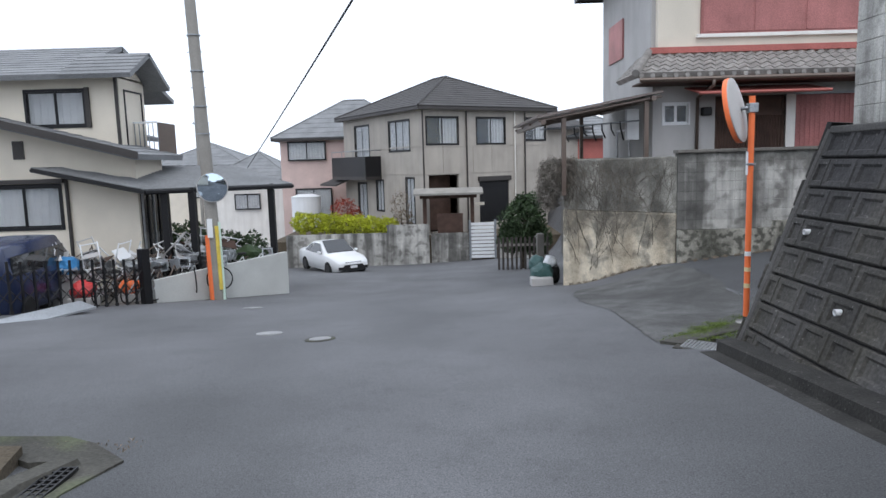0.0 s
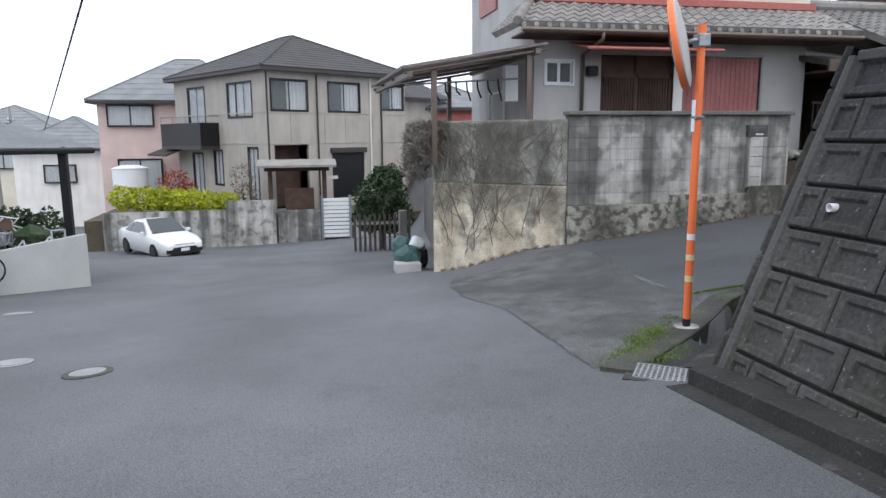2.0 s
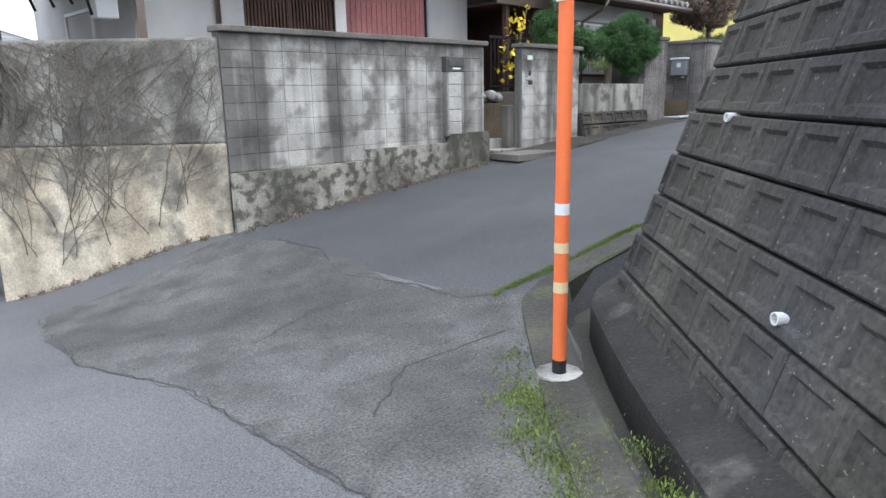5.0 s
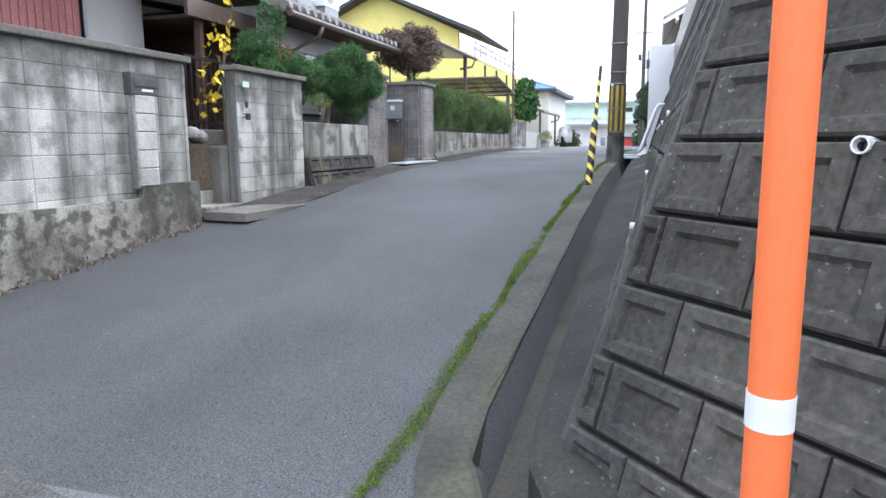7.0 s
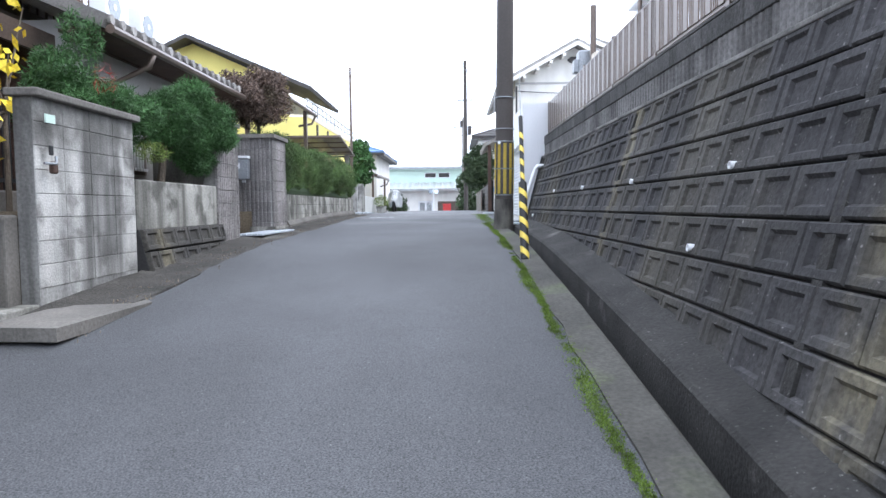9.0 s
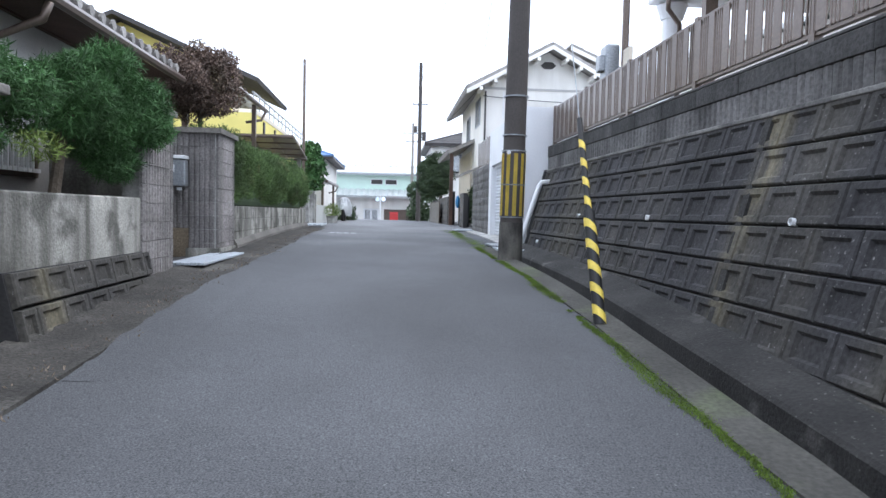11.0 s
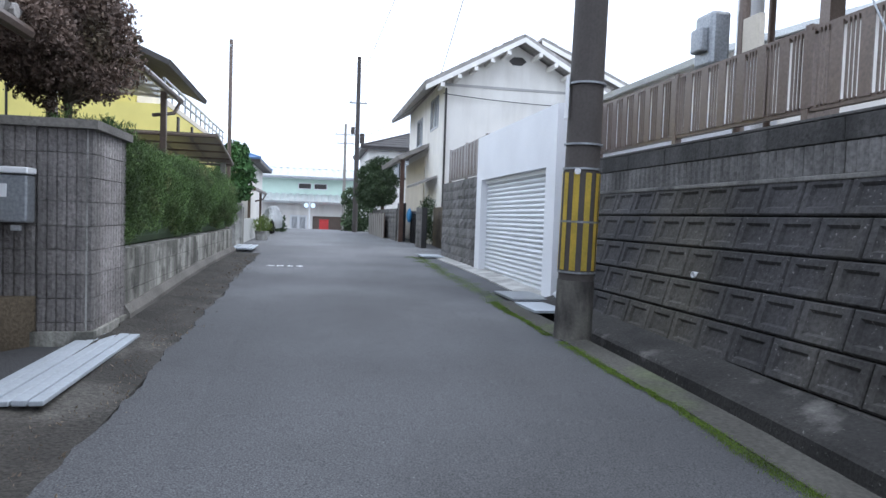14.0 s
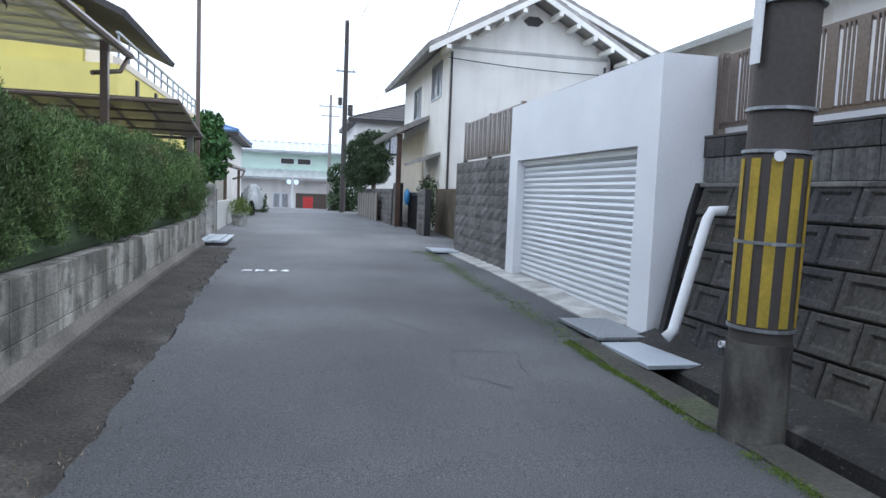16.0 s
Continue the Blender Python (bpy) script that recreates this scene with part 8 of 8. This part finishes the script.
rr = random.Random(8)
for i, (x, y) in enumerate([(-8.6, 17.1), (-8.0, 17.6), (-7.5, 17.9), (-9.3, 16.9), (-6.9, 18.4), (-6.3, 18.9), (-9.9, 16.6), (-5.7, 19.6), (-8.4, 18.1), (-7.8, 17.2), (-7.2, 17.5), (-8.9, 17.6), (-6.6, 18.2), (-9.4, 17.6), (-8.2, 16.9), (-7.1, 18.3)]):
    bicycle((x, y, -1.72), rr.uniform(0, 180), rr.uniform(-14, 14), ("steel", "grey_metal", "brown_metal", "white")[i % 4])
for i, (x, y, z, s, c, lb) in enumerate([(-9.55, 17.0, -0.75, 0.32, "blue", "blue plastic bundle on the heap"), (-9.0, 16.6, -1.3, 0.3, "red", "red plastic crate in the heap"), (-8.1, 17.2, -1.35, 0.28, "orange", "orange box in the heap"), (-10.2, 17.3, -0.9, 0.3, "brown_wood", "brown round basket in the heap"), (-7.0, 19.3, -1.2, 0.35, "black", "dark covered object under the carport"), (-5.9, 20.2, -1.1, 0.5, "dark_leaf", "dark shrub tub under the carport")]):
    o = thing("bundle" if i != 1 else "crate", lb, "clutter", at=(x, y, -1.72))
    part("stand", B(-s, s, -s * 0.8, s * 0.8, 0, z + 1.72 - s * 0.6, bevel=0.02), M["stucco_grey"], o)
    bm = bmesh.new()
    bmesh.ops.create_icosphere(bm, subdivisions=3, radius=s, matrix=Matrix.Translation((0, 0, z + 1.72)))
    for v in bm.verts:
        d = v.co - Vector((0, 0, z + 1.72))
        v.co = Vector((0, 0, z + 1.72)) + Vector((d.x, d.y, d.z * 0.75)) * (1 + 0.3 * noise.noise(d * 5 + Vector((i, 0, 0))))
    part("wrap", bm, M[c], o)

def scrap_frame(at, rx, ry, rz, col, w, h):
    f = thing("scrap_frame", "old bent metal chair frame in the yard heap", "scrap", "scrap frames in the yard", at)
    m = pose(0, 0, 0.12, rx, ry, rz)
    for s_ in (-w / 2, w / 2):
        part("side_tube", pipe(bmesh.new(), [m @ Vector(q) for q in ((s_, -0.2, 0), (s_, 0.0, h * 0.5), (s_, 0.22, 0), (s_, 0.02, h * 0.55), (s_, -0.12, h))], 0.017, 6), M[col], f)
    for z, y in ((h * 0.5, 0.0), (h * 0.95, -0.11), (0.05, 0.2)):
        part("cross_tube", tube(bmesh.new(), m @ Vector((-w / 2, y, z)), m @ Vector((w / 2, y, z)), 0.015, seg=6), M[col], f)
    part("seat", B(-w / 2, w / 2, -0.18, 0.18, h * 0.5, h * 0.5 + 0.025, m, bevel=0.008), M[("stucco_grey", "brown_wood", "white")[int(w * 100) % 3]], f)


rr = random.Random(17)
for i in range(42):
    t = rr.random()
    x, y = -10.0 + 4.3 * t + rr.uniform(-0.5, 0.3), 16.7 + 3.0 * t + rr.uniform(-0.1, 0.7)
    scrap_frame((x, y, -1.72 + rr.choice((0.0, 0.3, 0.55, 0.75))), rr.uniform(-50, 50), rr.uniform(-50, 50), rr.uniform(0, 360), ("white", "steel", "stucco_grey", "white", "brown_metal")[i % 5], rr.uniform(0.35, 0.5), rr.uniform(0.6, 0.85))

shrub("shrub", "dark leafy bushes behind the carport", (-8.3, 24.6, -2.2), [(0, 0, 0.8, 1.0, 0.8, 0.8), (1.0, 0.4, 0.7, 0.7, 0.7, 0.7), (-1.2, 0.3, 1.1, 0.8, 0.7, 0.8)], 5000, 0.14, M["dark_leaf"], 71)


# ---- vehicles ----
def car(name, label, at, rz, paint, prof, length, width, wheel_r, glass_rows, cat):
    """A car from its side outline: prof gives (x, z_low, z_high, half-width factor) stations from tail (-) to nose (+)."""
    c = thing(name, label, cat, at=at)
    c.rotation_euler = (0, radians(GRADE), radians(rz))
    bm = bmesh.new()
    rings = []
    for x, zl, zb, zt, k, kt in prof:
        w = width / 2 * k
        ring = []
        pts = [(-w * 0.94, zl), (-w, (zl + zb) / 2), (-w * 0.985, zb), (-w * kt, zt), (-w * kt * 0.5, zt + 0.02), (w * kt * 0.5, zt + 0.02), (w * kt, zt), (w * 0.985, zb), (w, (zl + zb) / 2), (w * 0.94, zl)]
        for y, z in pts:
            ring.append(bm.verts.new((x, y, z)))
        rings.append(ring)
    for p, q in zip(rings[:-1], rings[1:]):
        for i in range(10):
            bm.faces.new((p[i], p[(i + 1) % 10], q[(i + 1) % 10], q[i]))
    bm.faces.new(rings[0][::-1])
    bm.faces.new(rings[-1])
    bmesh.ops.recalc_face_normals(bm, faces=bm.faces[:])
    for f in bm.faces:
        f.smooth = True
    body = part("body", bm, M[paint], c)
    body.modifiers.new("bevel", "BEVEL").width = 0.02
    return c


GRADE = 0.0


def sedan():
    x, y = -5.38, 32.6
    L, W = 4.6, 1.78
    prof = [(-2.3, 0.35, 0.75, 0.82, 0.86, 0.8), (-2.15, 0.25, 0.88, 1.0, 0.96, 0.82), (-1.6, 0.2, 0.93, 1.06, 1.0, 0.78), (-0.85, 0.2, 0.94, 1.42, 1.0, 0.68), (0.1, 0.2, 0.93, 1.46, 1.0, 0.68), (0.95, 0.2, 0.92, 0.98, 1.0, 0.8), (1.7, 0.2, 0.84, 0.9, 0.98, 0.8), (2.15, 0.24, 0.7, 0.76, 0.9, 0.8), (2.32, 0.32, 0.58, 0.64, 0.76, 0.8)]
    c = car("car", "white sedan parked at the roadside", (x, y, G(x, y)), -57, "car_white", prof, L, W, 0.33, (), "car")
    for sx in (-1.35, 1.4):
        for sy in (-1, 1):
            w = part("wheel", T((sx, sy * 0.72, 0.33), (sx, sy * 0.9, 0.33), 0.33, seg=20), M["tyre"], c)
            part("rim", T((sx, sy * 0.88, 0.33), (sx, sy * 0.91, 0.33), 0.21, seg=14), M["dark_car"], w)
    part("windscreen", sheet(bmesh.new(), [(0.98, -0.68, 1.03), (0.98, 0.68, 1.03), (0.14, 0.56, 1.52), (0.14, -0.56, 1.52)], 0.02), M["car_glass"], c)
    for sy in (-1, 1):
        part("side_window", prism(bmesh.new(), [(-0.75, 0.98), (0.75, 0.98), (0.1, 1.38), (-0.6, 1.38)], -0.004, 0.004, "y", Matrix(((1, 0, 0, 0), (0, 1, -sy * 0.55, sy * (0.885 + 0.55 * 0.96)), (0, 0, 1, 0), (0, 0, 0, 1)))), M["car_glass"], c)
        part("side_window", prism(bmesh.new(), [(-1.35, 1.0), (-0.82, 0.98), (-0.68, 1.36), (-0.95, 1.3)], -0.004, 0.004, "y", Matrix(((1, 0, 0, 0), (0, 1, -sy * 0.55, sy * (0.885 + 0.55 * 0.96)), (0, 0, 1, 0), (0, 0, 0, 1)))), M["car_glass"], c)
        part("headlight", B(2.02, 2.22, sy * 0.52 - 0.14, sy * 0.52 + 0.14, 0.6, 0.72, bevel=0.03), M["lamp_glass"], c)
        part("door_mirror", B(0.55, 0.7, sy * 0.95 - 0.08, sy * 0.95 + 0.08, 0.95, 1.08, bevel=0.03), M["car_white"], c)
        part("fog_lamp", B(2.2, 2.33, sy * 0.6 - 0.12, sy * 0.6 + 0.12, 0.33, 0.48, bevel=0.02), M["black"], c)
    part("upper_grille", B(2.16, 2.31, -0.4, 0.4, 0.6, 0.68, bevel=0.01), M["black"], c)
    part("grille", prism(bmesh.new(), [(-0.62, 0.28), (0.62, 0.28), (0.45, 0.56), (-0.45, 0.56)], 2.2, 2.35, "x"), M["black"], c)
    part("number_plate", B(2.34, 2.36, -0.17, 0.17, 0.4, 0.52), M["white"], c)


sedan()


def van():
    prof = [(-2.0, 0.4, 1.0, 1.6, 0.9, 0.85), (-1.9, 0.25, 1.02, 1.75, 1.0, 0.84), (0.8, 0.22, 1.0, 1.78, 1.0, 0.82), (1.6, 0.22, 0.98, 1.1, 1.0, 0.85), (2.1, 0.3, 0.75, 0.85, 0.9, 0.85)]
    c = car("minivan", "dark blue minivan parked behind the gate", (-10.35, 16.1, -1.72), 98, "car_blue", prof, 4.1, 1.7, 0.32, (), "car")
    for sx in (-1.3, 1.3):
        for sy in (-1, 1):
            part("wheel", T((sx, sy * 0.68, 0.31), (sx, sy * 0.86, 0.31), 0.31, seg=18), M["tyre"], c)
    for sy in (-1, 1):
        part("side_window", B(-1.8, 0.9, sy * 0.8 - 0.02, sy * 0.8 + 0.02, 1.08, 1.55, bevel=0.01), M["car_glass"], c)
    part("rear_window", B(-2.0, -1.93, -0.6, 0.6, 1.1, 1.6, bevel=0.02), M["car_glass"], c)
    part("tail_lamp", B(-2.02, -1.92, 0.62, 0.76, 0.9, 1.2, bevel=0.02), M["red"], c)


van()
mc = thing("covered_motorbike", "motorbike under a white cover by the roadside", "motorbike", at=(42.5, 14.05, G(42.5, 14.0)))
bm = bmesh.new()
rows = []
for i in range(15):   # a cloth hanging over seat, tank and handlebar
    x = -1.0 + 2.0 * i / 14
    top = curve(x, [(-1.0, 0.62), (-0.7, 0.85), (-0.25, 0.8), (0.2, 0.95), (0.5, 1.25), (0.7, 1.2), (1.0, 0.7)])
    half = curve(x, [(-1.0, 0.14), (-0.4, 0.24), (0.3, 0.26), (0.55, 0.42), (0.75, 0.32), (1.0, 0.12)])
    hem = 0.3 + 0.1 * math.sin(i * 1.9)
    ring = []
    for j in range(11):
        u = -1 + 2 * j / 10
        w = half * math.sin(u * math.pi / 2) * (1 + 0.1 * math.sin(i * 2.3 + j * 1.7)) + 0.03 * math.sin(i * 3.1) * abs(u)
        ring.append(bm.verts.new((x + 0.03 * math.sin(j * 2.1 + i), w, hem + (top - hem) * (1 - abs(u) ** 2.6))))
    rows.append(ring)
for a, b in zip(rows[:-1], rows[1:]):
    for j in range(10):
        bm.faces.new((a[j], b[j], b[j + 1], a[j + 1]))
bmesh.ops.solidify(bm, geom=bm.faces[:], thickness=0.01)
part("cover", bm, M["tarp"], mc)
for s in (-0.6, 0.62):
    part("wheel", T((s, -0.06, 0.29), (s, 0.06, 0.29), 0.29, seg=18), M["tyre"], mc)
for i, x in enumerate((29.2, 30.7, 31.2)):
    tagged(finish("wall_gate_far", B(x, x + (0.16 if i != 1 else 0.3), 14.2, 14.5, 0, 1.55 + 0.1 * (i == 1), bevel=0.01), M["block"]), "pale gatepost beyond the hedge", "gatepost", kind="structure")
tagged(finish("wall_far_north", B(31.4, 36.5, 14.3, 14.45, -0.2, 1.2), M["low_wall"]), "pale low wall beyond the gate", "wall", kind="structure")
fg = thing("gate", "dark slatted gate beyond the hedge", "gate", at=(28.3, 14.4, 0.5))
for i in range(9):
    part("bar", B(-0.8 + i * 0.2, -0.66 + i * 0.2, 0, 0.03, 0, 1.2), M["brown_metal"], fg)
part("rail", B(-0.85, 1.1, -0.02, 0.0, 0.9, 1.0), M["brown_metal"], fg)
canopy("carport", "dark corrugated carport further up the street", 37, 43, 14.4, 17.5, 2.3, 2.9, ((37.3, 14.6), (42.7, 14.6)))
shrub("shrub", "dark bushes at the end of the street", (46, 14.3, -0.1), [(0, 0, 0.7, 0.9, 0.7, 0.7), (1.2, 0, 0.9, 0.8, 0.6, 0.8), (2.4, 0, 0.6, 0.8, 0.6, 0.6)], 3000, 0.14, M["dark_leaf"], 51)


# ---- garden front of the beige house ----
GY = 35.2


def front_wall(x0, x1, top, material="block", label="weathered block wall in front of the beige house"):
    w = tagged(finish("wall_front", B(x0, x1, GY, GY + 0.15, -4.2, top), M["mortar"]), label, "wall", kind="structure")
    me = PLAIN
    clad(w, pose(x0, GY, 0), x1 - x0, G((x0 + x1) / 2, GY) - 0.1, top, 0.6, 0.3, me, None)


front_wall(-8.2, -2.9, -2.0)
front_wall(-2.9, -0.7, -1.6)
front_wall(-0.6, 1.35, -2.1)
front_wall(3.0, 5.2, -1.9)
plot("ground_beige_plot", "soil of the beige house plot", [(-9, GY + 0.15), (6, GY + 0.15), (14, 40), (14, 60), (-9, 60)], -4.5, -2.35, M["soil"])
pg = thing("panel_gate", "pale horizontal slat gate panel", "gate", at=(2.1, GY, G(2.1, GY)))
for i in range(10):
    part("slat", B(-0.6, 0.6, -0.03, 0.03, 0.1 + i * 0.19, 0.25 + i * 0.19, bevel=0.01), M["white"], pg)
for x in (-0.66, 0.66):
    part("post", B(x - 0.06, x + 0.06, -0.05, 0.05, 0, 2.1), M["grey_metal"], pg)
rg = thing("roofed_gate", "small brown roofed wooden gate", "gate", at=(0.35, 35.6, -3.6))
part("roof", prism(bmesh.new(), [(-0.75, 3.6), (0, 3.85), (0.75, 3.6), (0.75, 3.5), (0, 3.72), (-0.75, 3.5)], -1.8, 1.8, "x"), M["pole_conc"], rg, "weathered grey-brown gate roof")
for x in (-1.25, 1.25):
    part("post", B(x - 0.1, x + 0.1, -0.1, 0.1, 0.0, 3.6), M["brown_wood"], rg)
part("beam", B(-1.5, 1.5, -0.06, 0.06, 3.3, 3.5), M["brown_wood"], rg)
part("door", B(-0.6, 0.75, 0.0, 0.06, 1.3, 2.5), M["brown_wood"], rg, "rusty brown board door")
part("bracket", B(1.15, 1.9, -0.05, 0.05, 2.9, 3.05), M["stucco_cream"], rg)
shrub("hedge", "bright lime green rounded hedge behind the wall", (-5.4, 35.9, -2.35), [(-2.0 + i * 0.75, 0.1 * math.sin(i), 0.95 - 0.06 * i, 0.62, 0.55, 0.55) for i in range(7)], 9000, 0.13, M["lime"], 61, cat="hedge")
shrub("shrub", "bare twiggy shrub before the house", (-2.2, 36.3, -2.35), [(0, 0, 1.6, 0.6, 0.5, 0.9), (0.2, 0, 0.9, 0.5, 0.5, 0.6)], 700, 0.11, M["brown_leaf"], 62, ((0, 0, 0), (0, 0, 1.0)), 0.05)
shrub("shrub", "reddish shrub beside the balcony", (-5.6, 38.6, -2.35), [(0, 0, 1.4, 0.7, 0.6, 0.7), (0.6, 0, 1.0, 0.5, 0.5, 0.5)], 900, 0.13, M["red_leaf"], 63)
shrub("tree", "dense dark green garden tree", (3.2, 26.6, -2.75), [(0, 0, 2.0, 0.85, 0.8, 0.75), (0.2, 0, 2.6, 0.55, 0.5, 0.45), (-0.4, 0, 1.3, 0.6, 0.6, 0.6), (0.5, 0, 1.2, 0.6, 0.6, 0.6)], 9000, 0.13, M["dark_leaf"], 64, ((0, 0, 0), (0, 0, 1.8)), 0.1, cat="tree")
wf2 = thing("picket_fence", "grey picket fence below the dark tree", "fence", at=(3.1, 25.7, G(3.1, 25.7)))
for i in range(12):
    part("picket", B(-1.0 + i * 0.17, -0.92 + i * 0.17, 0, 0.03, 0, 1.25), M["pole_dark"], wf2)
part("rail", B(-1.05, 1.0, 0.03, 0.06, 0.9, 1.0), M["pole_conc"], wf2)
tagged(finish("wall_post", B(3.0, 3.22, 21.3, 21.55, -3.2, -0.75, bevel=0.02), M["cap"]), "dark concrete gatepost", "gatepost", kind="structure")
tank = thing("storage_tank", "white round storage tank beside the pink house", "tank", at=(-8.9, 44.5, -3.4))
part("tank", T((0, 0, 0), (0, 0, 3.0), 0.95, seg=24), M["white"], tank)
part("lid", T((0, 0, 3.0), (0, 0, 3.15), 1.0, 0.5, seg=24), M["white"], tank)

# recess with rubbish bags beside the corner wall
for i, (x, y, z, s, c, nm, lb) in enumerate([(2.55, 17.2, 0.3, 0.3, "teal", "rubbish_bag", "dark teal rubbish bag in the recess"), (2.75, 17.6, 0.3, 0.32, "black", "rubbish_bag", "black rubbish bag in the recess"), (2.5, 17.75, 0.55, 0.24, "teal", "rubbish_bag", "teal bag on top of the heap"), (2.75, 17.3, 0.6, 0.17, "tarp", "rubbish_bag", "crumpled white bag on the heap")]):
    o = thing(nm, lb, "rubbish bag", "rubbish bags", (x, y, G(x, y)))
    bm = bmesh.new()
    bmesh.ops.create_icosphere(bm, subdivisions=3, radius=s)
    for v in bm.verts:
        v.co = v.co * (1 + 0.28 * noise.noise(v.co * 6 + Vector((i * 3, 0, 0))))
        v.co.z = v.co.z * 0.95 + z
    part("bag", bm, M[c], o)
bn = thing("crate", "grey plastic crate under the rubbish bags", "crate", at=(2.45, 16.9, G(2.45, 16.9)))
part("crate", B(-0.25, 0.3, -0.2, 0.2, 0.0, 0.22, bevel=0.02), M["stucco_grey"], bn)


# ---- dry vines on the corner wall ----
def vines():
    r = random.Random(4)
    v = tagged(new("vines"), "web of dry brown vines on the corner wall", "vines")
    v.matrix_basis = mA
    def climb(s, z, a, n, rad, depth):
        P = []
        for i in range(n):
            P.append((s, -0.012 if z < 0.4 else 0.008, z))
            a += r.uniform(-0.2, 0.2)
            a = min(2.9, max(0.25, a))
            s += 0.075 * math.cos(a)
            z += 0.075 * math.sin(a)
            if depth and i > 2 and r.random() < 0.28:
                climb(s, z, a + r.choice((-1, 1)) * r.uniform(0.35, 0.9), r.randint(6, 16), rad * 0.65, depth - 1)
            if not (0.02 < s < LA - 0.02) or z > 1.56:
                break
        if len(P) > 2:
            part("vine", pipe(bmesh.new(), P, rad, 4), M["vine"], v)
    for k in range(20):
        s0 = r.choice((0.35, 0.8, 1.35, 1.9, 2.3)) + r.uniform(-0.15, 0.15)
        climb(s0, r.uniform(-1.15, -0.6) + 0.2 * s0, 1.57 + r.uniform(-0.5, 0.7), r.randint(14, 30), r.uniform(0.0035, 0.0055), 2)
    for k in range(40):
        climb(r.uniform(0.1, LA - 0.1), r.uniform(0.3, 1.0), r.uniform(0.5, 2.6), r.randint(8, 18), r.uniform(0.0025, 0.0045), 1)
    for k in range(70):
        s, z, a = r.uniform(-0.1, 0.35), 1.6, -1.57
        P, y = [], -0.02
        for i in range(r.randint(6, 16)):
            P.append((s, y, z))
            a += r.uniform(-0.4, 0.4)
            s += 0.07 * math.cos(a)
            z += 0.075 * math.sin(a)
            y = -0.03 + 0.04 * math.sin(i + k)
            a = a * 0.9 - 0.157
        part("vine", pipe(bmesh.new(), P, r.uniform(0.004, 0.009), 5), M["vine"], v)


vines()
tagged(leaf_cloud("dry_vines", [(2.72, 16.15, 1.15, 0.4, 0.35, 0.42), (2.6, 16.4, 0.75, 0.3, 0.3, 0.4), (2.95, 15.95, 1.4, 0.35, 0.25, 0.22), (2.7, 16.8, 1.2, 0.3, 0.4, 0.4)], 4500, 0.24, M["twig"], None, 77, depth=0.5, ratio=0.05), "tangle of dry hanging vines over the wall corner", "vines", kind="stuff")
